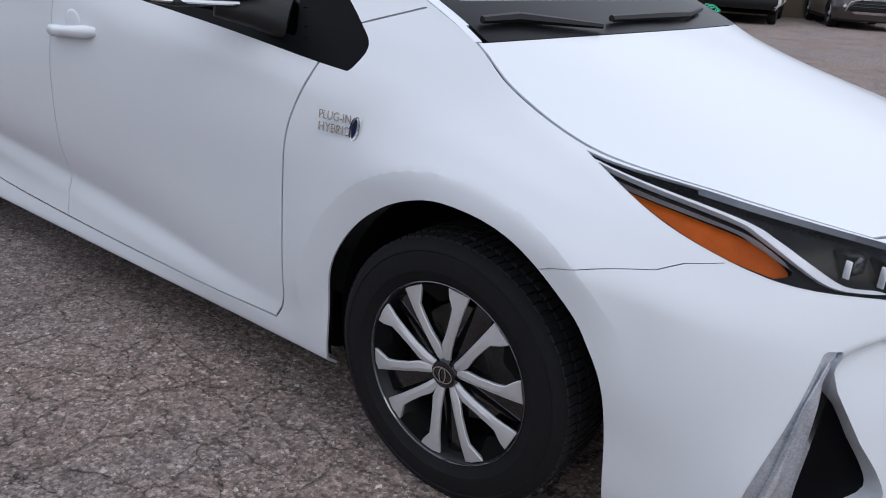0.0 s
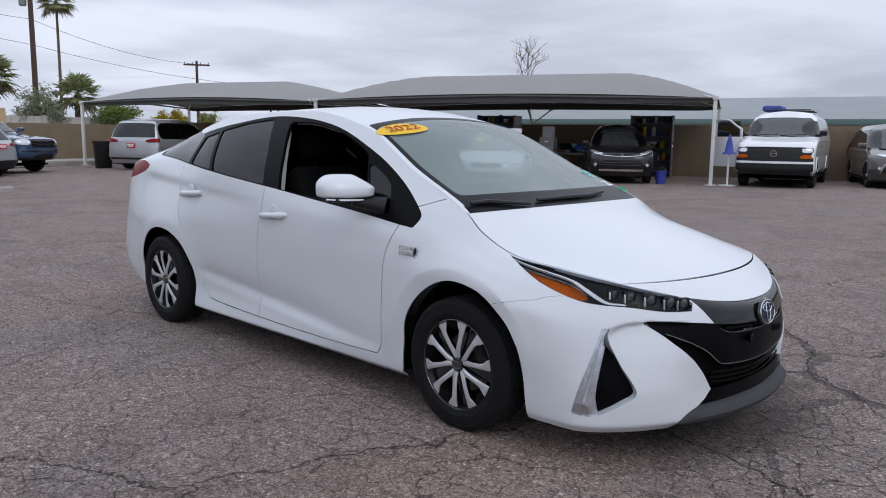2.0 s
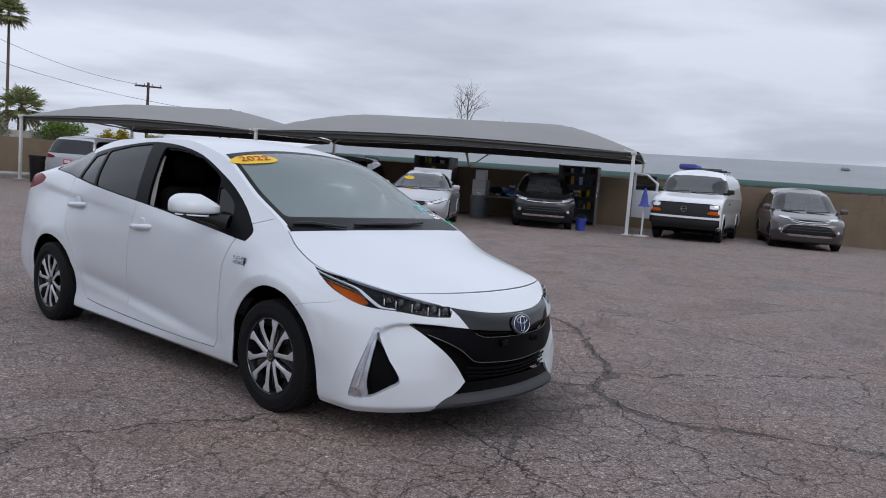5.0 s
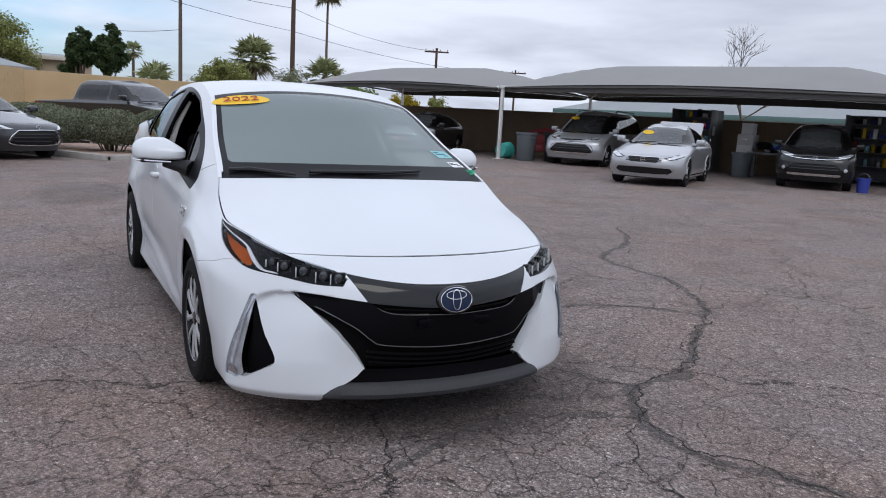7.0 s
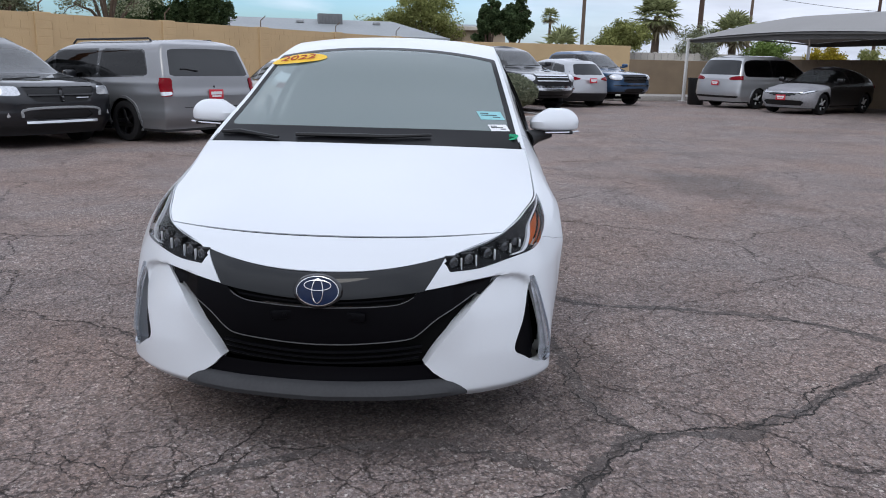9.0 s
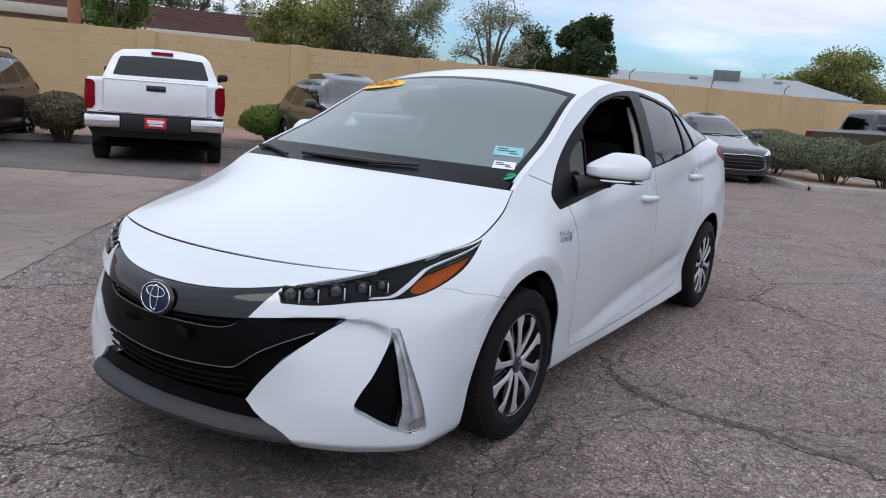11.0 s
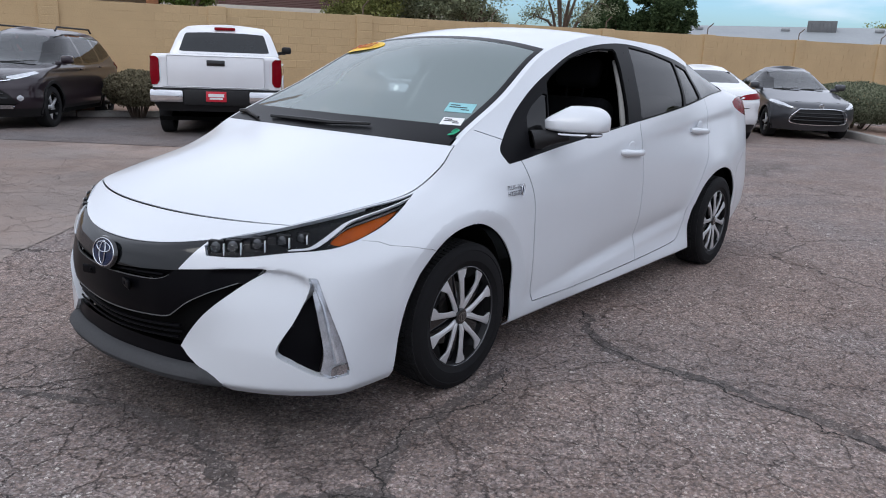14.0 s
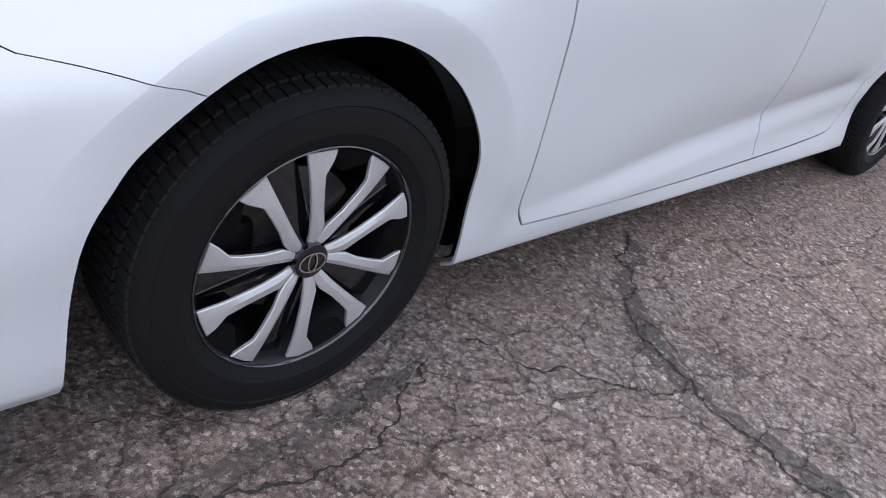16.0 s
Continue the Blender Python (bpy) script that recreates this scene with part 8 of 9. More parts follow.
        ob.matrix_local = m @ Matrix.Translation((0.058, -0.002, 0.0015)) @ Matrix.Rotation(radians(-12), 4, "Z")
        bm = bmesh.new()
        tube(bm, [(0.012 * math.cos(2 * math.pi * k / 20), 0.028 * math.sin(2 * math.pi * k / 20), 0) for k in range(21)], 0.0022, 5, cap=False)
        ob = part("badge_ring", bm, "chrome", car)
        ob.matrix_local = m @ Matrix.Translation((0.066, -0.002, 0.002)) @ Matrix.Rotation(radians(-12), 4, "Z")
    return car


build_hero()

# ---- cracks in the asphalt: thin open joints with crumbled edges ----
M["crack"] = mat("crack_dirt", (0.022, 0.019, 0.017), rough=0.95, vary=0.4, scale=20, bump=0.5, bscale=80)


def crack(points, width, seed):
    rnd = random.Random(seed)
    line = [Vector((x, y, 0)) for x, y in points]
    for _ in range(6):
        out = []
        for a, b in zip(line, line[1:]):
            n = Vector((-(b - a).y, (b - a).x, 0))
            out += [a, (a + b) / 2 + n * rnd.uniform(-0.2, 0.2)]
        line = out + [line[-1]]
    v, f = [], []
    for i, p in enumerate(line):
        d = (line[min(i + 1, len(line) - 1)] - line[max(i - 1, 0)]).normalized()
        n = Vector((-d.y, d.x, 0))
        w = width * (0.11 + 0.60 * rnd.random() ** 1.5) * min(1, i / 6, (len(line) - 1 - i) / 6 + 0.1)
        z = slope(p.x, p.y) + 0.0022
        v += [tuple(p + n * w * (0.4 + 0.6 * rnd.random()) + Vector((0, 0, z))), tuple(p - n * w * (0.4 + 0.6 * rnd.random()) + Vector((0, 0, z)))]
    f = [(2 * i, 2 * i + 1, 2 * i + 3, 2 * i + 2) for i in range(len(line) - 1)]
    return v, f


def build_cracks():
    v, f = [], []
    main = [([(-4.26, 5.3), (-3.04, 4.41), (-2.22, 3.41), (-1.26, 3.34), (-0.51, 2.94), (-0.22, 2.73), (0.28, 2.05), (0.70, 1.56), (0.79, 1.16), (1.13, 0.88), (1.47, 0.85), (1.79, 1.01), (2.05, 1.15)], 0.016),
            ([(0.17, 2.29), (0.45, 1.87), (0.71, 1.53)], 0.012), ([(0.79, 1.16), (0.56, 1.0), (0.22, 0.96), (-0.3, 0.86)], 0.010), ([(0.79, 1.16), (0.90, 1.05), (1.13, 0.89), (1.6, 0.5), (2.2, 0.3)], 0.009),
            ([(-1.2, 0.71), (-0.92, 0.93), (-0.76, 1.21), (-0.74, 1.6), (-0.68, 1.89), (-0.6, 2.22), (-0.52, 2.4), (-0.2, 2.73)], 0.012), ([(-0.76, 1.21), (-0.38, 0.83)], 0.007), ([(-0.22, 2.73), (-0.65, 5.25)], 0.009),
            ([(1.0, 0.05), (1.3, -0.5), (1.2, -1.1), (1.5, -1.9)], 0.007), ([(0.75, 1.53), (1.3, 1.9), (2.1, 2.6)], 0.006), ([(-2.2, 3.4), (-5.0, 3.0), (-8.0, 3.6)], 0.012), ([(-6.5, 1.9), (-9.5, 3.2), (-13.0, 3.9)], 0.013),
            ([(-4.0, -1.6), (-6.0, -3.0), (-7.4, -3.1)], 0.011), ([(-3.2, -2.4), (-2.3, -2.2), (-1.2, -2.6), (-0.2, -2.1)], 0.006), ([(-1.9, 1.6), (-2.6, 2.0), (-3.6, 1.7), (-4.9, 2.3)], 0.008), ([(-1.2, 3.3), (-0.9, 4.4), (-1.3, 6.0)], 0.008)]
    for k, (pts, w) in enumerate(main):
        vv, ff = crack(pts, w, k)
        f += [tuple(i + len(v) for i in q) for q in ff]
        v += vv
    ob = mesh_part("pavement_cracks", v, f, "crack", smooth=False)
    tagged(ob, "open branching cracks in the asphalt", "cracks", kind="stuff")


build_cracks()

def sheet(name, near, far, lift, material, label, seed, ragged=0.022, n=90, m=14):
    """A thin layer of paving between two edge lines, with ragged borders, lying on the slope."""
    rnd = random.Random(seed)
    a, b = rounded(near, 30, closed=False), rounded(far, 30, closed=False)
    pick = lambda c, t: c[min(int(t * (len(c) - 1)), len(c) - 1)]  # noqa: E731
    v, f = [], []
    for i in range(n + 1):
        t = i / n
        p, q = Vector((*pick(a, t), 0)), Vector((*pick(b, t), 0))
        for j in range(m + 1):
            r = p.lerp(q, j / m)
            if j in (0, m) or i in (0, n):
                r += Vector((rnd.uniform(-1, 1), rnd.uniform(-1, 1), 0)) * ragged
            v.append((r.x, r.y, slope(r.x, r.y) + lift))
    k = m + 1
    f = [(i * k + j, (i + 1) * k + j, (i + 1) * k + j + 1, i * k + j + 1) for i in range(n) for j in range(m)]
    ob = mesh_part(name, v, f, material, smooth=False)
    bm = bmesh.new()
    bm.from_mesh(ob.data)
    bmesh.ops.recalc_face_normals(bm, faces=bm.faces)
    if sum(q.normal.z for q in bm.faces) < 0:
        bmesh.ops.reverse_faces(bm, faces=bm.faces)
    bm.to_mesh(ob.data)
    bm.free()
    tagged(ob, label, "pavement", kind="structure")


sheet("pavement_patch", [(1.2, -1.58), (0.21, -2.44), (-1.14, -3.59), (-2.7, -4.9), (-4.2, -6.2)], [(2.6, -3.2), (1.5, -6.5), (0.2, -12.6), (-2.14, -9.56), (-4.1, -6.5)], 0.0042, "smooth_asphalt", "smoother pale resurfaced wedge of asphalt", 8)
sheet("parking_strip", [(0.9, -14.2), (-2.14, -9.56), (-3.64, -7.19), (-4.3, -6.1)], [(-2.4, -15.6), (-5.1, -13.4), (-7.4, -11.9), (-8.6, -11.0)], 0.010, "dark_asphalt", "newer dark asphalt strip along the parked cars", 9)


def build_seals():
    """Worn bands of crack sealer."""
    v, f = [], []
    rnd = random.Random(77)
    lines = [([(-4.26, 5.3), (-3.04, 4.41), (-2.22, 3.41), (-1.26, 3.34), (-0.51, 2.94), (-0.22, 2.73), (0.28, 2.05), (0.70, 1.56), (0.79, 1.16), (1.13, 0.88), (1.47, 0.85), (1.79, 1.01), (2.05, 1.15)], 0.045),
             ([(-1.2, 0.71), (-0.92, 0.93), (-0.76, 1.21), (-0.74, 1.6), (-0.6, 2.22), (-0.2, 2.73)], 0.04), ([(0.79, 1.16), (0.56, 1.0), (0.22, 0.96), (-0.3, 0.86)], 0.035), ([(1.0, 0.05), (0.95, 0.5), (1.13, 0.89)], 0.05), ([(2.05, 1.15), (2.6, 1.3), (3.4, 1.2)], 0.04), ([(1.3, -0.5), (1.0, 0.05), (0.9, 0.5)], 0.03)]
    for row, (pts, w) in enumerate(lines):
        c = rounded(pts, 22, closed=False)
        base = len(v)
        for i, p in enumerate(c):
            d = Vector((*(c[min(i + 1, len(c) - 1)] - c[max(i - 1, 0)]), 0)).normalized()
            n = Vector((-d.y, d.x, 0))
            fade = min(1.0, i / 8, (len(c) - 1 - i) / 8)
            q = Vector((p[0], p[1], 0)) + n * 0.05 * noise.noise(Vector((p[0] * 2.2, p[1] * 2.2, 3)))
            for s in (1, -1):
                e = q + n * s * w * fade * (0.7 + 0.9 * noise.noise(Vector((p[0] * 5, p[1] * 5, s * 9))) + rnd.uniform(-0.4, 0.4))
                v.append((e.x, e.y, slope(e.x, e.y) + 0.0008 + 0.0002 * row))
        f += [(base + 2 * i, base + 2 * i + 1, base + 2 * i + 3, base + 2 * i + 2) for i in range(len(c) - 1)]
    ob = mesh_part("crack_sealer", v, f, "seal", smooth=False)
    tagged(ob, "worn dark bands of crack sealer on the asphalt", "sealer", kind="stuff")


build_seals()

# ---- plants ----
def leaf_mat(name, color, light):
    """Thin leaf: part of the light passes through it; the tone differs from leaf to leaf."""
    m = bpy.data.materials.new(name)
    m.use_nodes = True
    n, l = m.node_tree.nodes, m.node_tree.links
    n.clear()
    out = n.new("ShaderNodeOutputMaterial")
    geo = n.new("ShaderNodeNewGeometry")
    ramp = n.new("ShaderNodeValToRGB")
    ramp.color_ramp.elements[0].color = (*[c * 0.6 for c in color], 1)
    ramp.color_ramp.elements[1].color = (*light, 1)
    l.new(geo.outputs["Random Per Island"], ramp.inputs[0])
    d, t, mix = n.new("ShaderNodeBsdfDiffuse"), n.new("ShaderNodeBsdfTranslucent"), n.new("ShaderNodeMixShader")
    mix.inputs[0].default_value = 0.42
    for k, sh in enumerate((d, t)):
        l.new(ramp.outputs[0], sh.inputs["Color"])
        l.new(sh.outputs[0], mix.inputs[1 + k])
    l.new(mix.outputs[0], out.inputs[0])
    return m


M["leaf_olive"] = leaf_mat("olive_leaf", (0.19, 0.215, 0.075), (0.42, 0.44, 0.17))
M["leaf_green"] = leaf_mat("green_leaf", (0.11, 0.17, 0.045), (0.26, 0.36, 0.11))
M["leaf_dark"] = leaf_mat("dark_leaf", (0.050, 0.080, 0.038), (0.12, 0.17, 0.08))
M["leaf_grey"] = leaf_mat("grey_green_leaf", (0.21, 0.235, 0.14), (0.42, 0.45, 0.30))
M["leaf_hedge"] = leaf_mat("hedge_leaf", (0.125, 0.145, 0.095), (0.30, 0.32, 0.22))
M["leaf_brown"] = leaf_mat("brown_green_leaf", (0.14, 0.12, 0.08), (0.30, 0.27, 0.18))
M["leaf_yellow"] = leaf_mat("yellow_leaf", (0.28, 0.22, 0.03), (0.55, 0.44, 0.06))
M["palm_leaf"] = leaf_mat("palm_leaf", (0.20, 0.225, 0.105), (0.44, 0.47, 0.24))
M["twig"] = mat("twig", (0.11, 0.085, 0.065), rough=0.95, vary=0.3, scale=8)


def leaf_cloud(centres, per, size, rnd, flat=0.75):
    """Small leaves scattered loosely round clump centres: (centre, spread) pairs."""
    v, f = [], []
    for c, r in centres:
        for _ in range(int(per * rnd.uniform(0.5, 1.4))):
            d = Vector((rnd.gauss(0, 1), rnd.gauss(0, 1), rnd.gauss(0, flat)))
            if d.length > 1.7:
                d *= 1.7 * rnd.random() / d.length
            p = c + d * r
            a = Vector((rnd.gauss(0, 1), rnd.gauss(0, 1), rnd.gauss(0, 0.7))).normalized()
            b = a.cross(Vector((rnd.gauss(0, 1), rnd.gauss(0, 1), rnd.gauss(0, 1)))).normalized()
            s = size * rnd.uniform(0.6, 1.4)
            i = len(v)
            v += [tuple(p - a * s), tuple(p + b * s * 0.5), tuple(p + a * s), tuple(p - b * s * 0.5)]
            f.append((i, i + 1, i + 2, i + 3))
    return v, f


def tree(at, height, spread, material, label, seed, trunk=0.35, leaves=110, size=0.09, clumps=70, base=0.0, crown_low=0.3, loose=0.15):
    """A forked trunk; limbs carry twigs, and every twig a loose clump of leaves."""
    rnd = random.Random(seed)
    top = thing("tree", Matrix.Translation((at[0], at[1], base)), label, "tree", "trees beyond the walls")
    bm = bmesh.new()
    lean = Vector((rnd.uniform(-0.08, 0.08), rnd.uniform(-0.08, 0.08), 0)) * height
    tube(bm, [(0, 0, -0.1), lean * 0.3 + Vector((0, 0, height * 0.25)), lean * 0.6 + Vector((0, 0, height * 0.45))], [trunk * 0.5, trunk * 0.38, trunk * 0.28], 8)
    mid, half = height * (1 + crown_low) / 2, height * (1 - crown_low) / 2
    limbs = []
    for k in range(9):
        a = 2 * math.pi * k * 0.618 + rnd.uniform(-0.3, 0.3)
        up = rnd.uniform(-0.55, 0.95)
        r = math.sqrt(max(0.05, 1 - up * up)) * rnd.uniform(0.5, 0.85) * spread
        e = Vector((math.cos(a) * r, math.sin(a) * r, mid + up * half * 0.85)) + lean * 0.7
        p0 = lean * 0.35 + Vector((0, 0, height * rnd.uniform(0.2, 0.42)))
        m = p0 + (e - p0) * 0.5 + Vector((0, 0, 0.05 * height))
        tube(bm, [p0, m, e], [trunk * 0.2, trunk * 0.13, trunk * 0.05], 6)
        limbs.append((p0, m, e))
    centres = []
    for k in range(clumps):
        p0, m, e = limbs[k % len(limbs)]
        t = rnd.uniform(0.45, 1.0)
        start = m + (e - m) * t
        d = Vector((rnd.gauss(0, 1), rnd.gauss(0, 1), rnd.gauss(0.25, 0.8)))
        c = start + d.normalized() * spread * rnd.uniform(0.08, 0.42)
        q = Vector(((c.x - lean.x * 0.7) / spread, (c.y - lean.y * 0.7) / spread, (c.z - mid) / half))
        if q.length > 1.0:
            c = Vector((lean.x * 0.7 + q.x / q.length * spread, lean.y * 0.7 + q.y / q.length * spread, mid + q.z / q.length * half)) * 1.0
        centres.append((c, spread * loose * rnd.uniform(0.6, 1.3)))
        tube(bm, [start, (start + c) / 2 + Vector((0, 0, 0.02 * height)), c], [trunk * 0.05, trunk * 0.035, trunk * 0.015], 4, cap=False)
    part("trunk", bm, "bark", top, "brown trunk with forked limbs")
    v, f = leaf_cloud(centres, leaves * 2, size * 0.66, rnd)
    mesh_part("crown", v, f, material, top, smooth=False)
    return top


def bush(at, rx, ry, rz, material, label, seed, leaves=11000, size=0.028, turn=0.0):
    """A clipped shrub: bare stems below and a dense uneven skin of small leaves."""
    rnd = random.Random(seed)
    z0 = slope(*at) + 0.10
    top = thing("bush", Matrix.Translation((at[0], at[1], z0)) @ Matrix.Rotation(radians(turn), 4, "Z"), label, "bush", "clipped bushes")
    bm = bmesh.new()
    for _ in range(22):
        a, r = rnd.uniform(0, 2 * math.pi), rnd.random() ** 0.5
        tube(bm, [(math.cos(a) * r * rx * 0.25, math.sin(a) * r * ry * 0.25, -0.08), (math.cos(a) * r * rx * 0.6, math.sin(a) * r * ry * 0.6, rz * 0.8), (math.cos(a) * r * rx * 0.85, math.sin(a) * r * ry * 0.85, rz * 1.3)], [0.018, 0.012, 0.006], 5)
    part("stems", bm, "twig", top, "bare brown stems")
    v, f = [], []
    for _ in range(leaves):
        d = Vector((rnd.gauss(0, 1), rnd.gauss(0, 1), rnd.gauss(0, 1))).normalized()
        lump = 1 + 0.10 * noise.noise(d * 2.3 + Vector((seed, 0, 0))) + 0.06 * noise.noise(d * 6 + Vector((seed, 3, 0)))
        k = lump * (1 - 0.25 * rnd.random() ** 2)
        p = Vector((d.x * rx * k, d.y * ry * k, rz * 1.15 + d.z * rz * k * 0.9))
        if p.z < rz * 0.38 and rnd.random() < 0.8:
            continue
        a = Vector((rnd.gauss(0, 1), rnd.gauss(0, 1), rnd.gauss(0, 1))).normalized()
        b = a.cross(d).normalized() if a.cross(d).length > 0.1 else a.orthogonal()
        s = size * rnd.uniform(0.6, 1.5)
        i = len(v)
        v += [tuple(p - a * s), tuple(p + b * s * 0.5), tuple(p + a * s), tuple(p - b * s * 0.5)]
        f.append((i, i + 1, i + 2, i + 3))
    mesh_part("crown", v, f, material, top, smooth=False)
    return top


def palm(at, height, crown, label, seed, fronds=34, base=0.0, thick=0.28, skirt=True):
    rnd = random.Random(seed)
    top = thing("palm_tree", Matrix.Translation((at[0], at[1], base)), label, "palm tree", "palm trees")
    bm = bmesh.new()
    n = 14
    tube(bm, [(0.15 * math.sin(k / n * 2), 0, height * k / n) for k in range(n + 1)], [thick * (1.1 - 0.35 * k / n) * (1.0 + (0.06 if k % 2 else 0)) for k in range(n + 1)], 10)
    part("trunk", bm, "bark", top, "ringed grey-brown trunk")
    tip = Vector((0.15 * math.sin(2), 0, height))
    green, dead = ([], []), ([], [])
    for k in range(fronds):
        a = 2 * math.pi * k * 0.618
        el = -0.75 + 2.15 * ((k + 0.5) / fronds) ** 0.9 + rnd.uniform(-0.12, 0.12)
        d = Vector((math.cos(a) * math.cos(el), math.sin(a) * math.cos(el), math.sin(el)))
        side = d.cross(Vector((0, 0, 1)))
        side = side.normalized() if side.length > 0.05 else Vector((1, 0, 0))
        v, f = dead if el < -0.42 else green
        reach = crown * rnd.uniform(0.42, 0.55)
        root = tip + d * reach - Vector((0, 0, 0.10 * reach))
        # stalk
        i = len(v)
        v += [tuple(tip + side * 0.02 * crown), tuple(tip - side * 0.02 * crown), tuple(root)]
        f.append((i, i + 1, i + 2))
        # a fan of stiff pointed blades with drooping ends
        for j in range(15):
            b = radians(-105 + 15 * j) + rnd.uniform(-0.05, 0.05)
            way = (d * math.cos(b) + side * math.sin(b)).normalized()
            ln = crown * 0.58 * (0.62 + 0.38 * math.cos(b * 0.7)) * rnd.uniform(0.85, 1.1)
            wide = way.cross(d.cross(side)).normalized() * 0.040 * crown
            mid = root + way * ln * 0.55 - Vector((0, 0, 0.04 * ln))
            end = root + way * ln - Vector((0, 0, ln * rnd.uniform(0.16, 0.34)))
            i = len(v)
            v += [tuple(root), tuple(mid + wide), tuple(end), tuple(mid - wide)]
            f.append((i, i + 1, i + 2, i + 3))
    mesh_part("crown", *green, "palm_leaf", top, "stiff green fan leaves", smooth=False)
    if skirt and dead[0]:
        mesh_part("skirt", *dead, "leaf_brown", top, "hanging dead brown leaves", smooth=False)
    return top


bush((-6.1, -12.2), 0.62, 0.62, 0.42, "leaf_brown", "small round brown-green shrub by the wall", 1, turn=10)
bush((-10.3, -10.6), 0.95, 0.75, 0.42, "leaf_green", "clipped dome of bright green shrub", 2)
bush((-18.2, -1.5), 1.9, 1.0, 0.54, "leaf_hedge", "long grey-green clipped hedge on the kerbed island", 3, leaves=22000, turn=40)
bush((-16.9, 0.15), 0.80, 0.80, 0.50, "leaf_hedge", "grey-green clipped shrub with a bare woody base", 4)
bush((-17.3, 1.25), 0.70, 0.70, 0.50, "leaf_hedge", "grey-green clipped shrub with a bare woody base", 5)
tree((-16.2, -15.2), 4.5, 1.8, "leaf_olive", "olive-green tree rising behind the block wall", 11, leaves=120, size=0.075, clumps=90, base=0.3)
tree((-17.5, -14.4), 4.8, 1.6, "leaf_grey", "loose grey-green tree behind the block wall", 12, leaves=120, size=0.07, clumps=80, base=0.3)
tree((-18.9, -13.2), 4.9, 1.7, "leaf_grey", "loose grey-green tree behind the block wall", 42, leaves=120, size=0.07, clumps=80, base=0.3)
tree((-20.9, -11.3), 4.5, 1.7, "leaf_grey", "thin grey-green tree with visible sky gaps", 13, leaves=55, size=0.06, clumps=60, base=0.3)
tree((-11.9, -19.4), 4.6, 1.3, "leaf_green", "leafy green tree beside the house", 14, leaves=130, size=0.07, clumps=70, base=0.3)
tree((-28.4, -12.7), 4.2, 1.5, "leaf_dark", "dense dark green round tree", 15, leaves=230, size=0.10, clumps=90, base=0.3, crown_low=0.2, loose=0.17)
tree((-28.7, -11.25), 4.9, 1.3, "leaf_dark", "dense dark green round tree", 17, leaves=230, size=0.10, clumps=90, base=0.3, crown_low=0.2, loose=0.17)
tree((-27.0, -34.6), 10.0, 4.4, "leaf_grey", "tall grey-green pine-like tree behind the houses", 18, leaves=120, size=0.12, clumps=130, loose=0.10)
tree((-19.6, -36.2), 8.6, 2.6, "leaf_olive", "tall yellow-green tree beyond the roof", 19, leaves=120, size=0.12, clumps=90)
tree((-46.6, 0.66), 5.3, 1.15, "leaf_dark", "dark upright tree beyond the wall", 20, leaves=200, size=0.12, clumps=70)
tree((-46.6, 2.2), 5.7, 1.2, "leaf_dark", "dark upright tree beyond the wall", 21, leaves=200, size=0.12, clumps=70)
tree((-57.0, -4.0), 6.0, 3.0, "leaf_olive", "broad olive tree in the distance", 22, leaves=130, size=0.13, clumps=90)
tree((-61.0, -7.5), 5.6, 3.0, "leaf_olive", "broad olive tree in the distance", 23, leaves=130, size=0.13, clumps=90)
tree((-51.6, 9.6), 4.1, 2.2, "leaf_olive", "rounded green tree in the distance", 24, leaves=150, size=0.12, clumps=80)
tree((-54.5, 15.6), 4.1, 2.3, "leaf_grey", "thin pale tree in the distance", 25, leaves=50, size=0.12, clumps=60)
tree((-52.0, 19.8), 3.0, 2.2, "leaf_green", "low dark tree in the distance", 26, leaves=120, size=0.12, clumps=70)
tree((-50.6, 26.4), 2.7, 1.6, "leaf_olive", "low yellow-green shrub behind the canopy", 28, leaves=120, size=0.10, clumps=60, crown_low=0.1)
tree((-51.4, 23.6), 3.1, 1.7, "leaf_yellow", "yellow flowering shrub behind the canopy", 27, leaves=120, size=0.10, clumps=70, crown_low=0.1)
palm((-55.1, 12.85), 4.9, 2.0, "squat palm with a full crown", 31, fronds=46, thick=0.30)
palm((-119.5, 40.4), 20.2, 3.0, "very tall slender fan palm far beyond the lot", 32, fronds=44, thick=0.22)
palm((-86.1, 7.65), 6.5, 1.25, "distant slender palm beyond the wall", 33, fronds=30, thick=0.17)
palm((-62.1, 6.73), 2.6, 2.3, "low feathery palm behind the far wall", 34, fronds=22)
palm((-54.5, 18.2), 3.9, 1.9, "short palm beside the canopy", 35, fronds=36, thick=0.3)


def bare_tree(at, height, seed):
    rnd = random.Random(seed)
    top = thing("tree", Matrix.Translation((*at, 0)), "leafless tree with fine grey twigs", "tree", "trees beyond the walls")
    bm = bmesh.new()

    def grow(p, d, ln, r, depth):
        q = p + d * ln
        tube(bm, [p, (p + q) / 2 + Vector((rnd.uniform(-1, 1), rnd.uniform(-1, 1), 0)) * ln * 0.06, q], [r, r * 0.85, r * 0.65], 5, cap=False)
        if depth == 0:
            return
        for _ in range(3 if depth > 2 else 4):
            nd = (d + Vector((rnd.gauss(0, 0.5), rnd.gauss(0, 0.5), rnd.gauss(0.12, 0.25)))).normalized()
            grow(q if rnd.random() < 0.7 else (p + q) / 2, nd, ln * rnd.uniform(0.55, 0.8), r * 0.6, depth - 1)

    grow(Vector((0, 0, 0)), Vector((0, 0, 1)), height * 0.42, 0.055, 5)
    part("bare_crown", bm, "twig", top, "bare forking branches")


bare_tree((-17.4, 22.2), 4.35, 41)


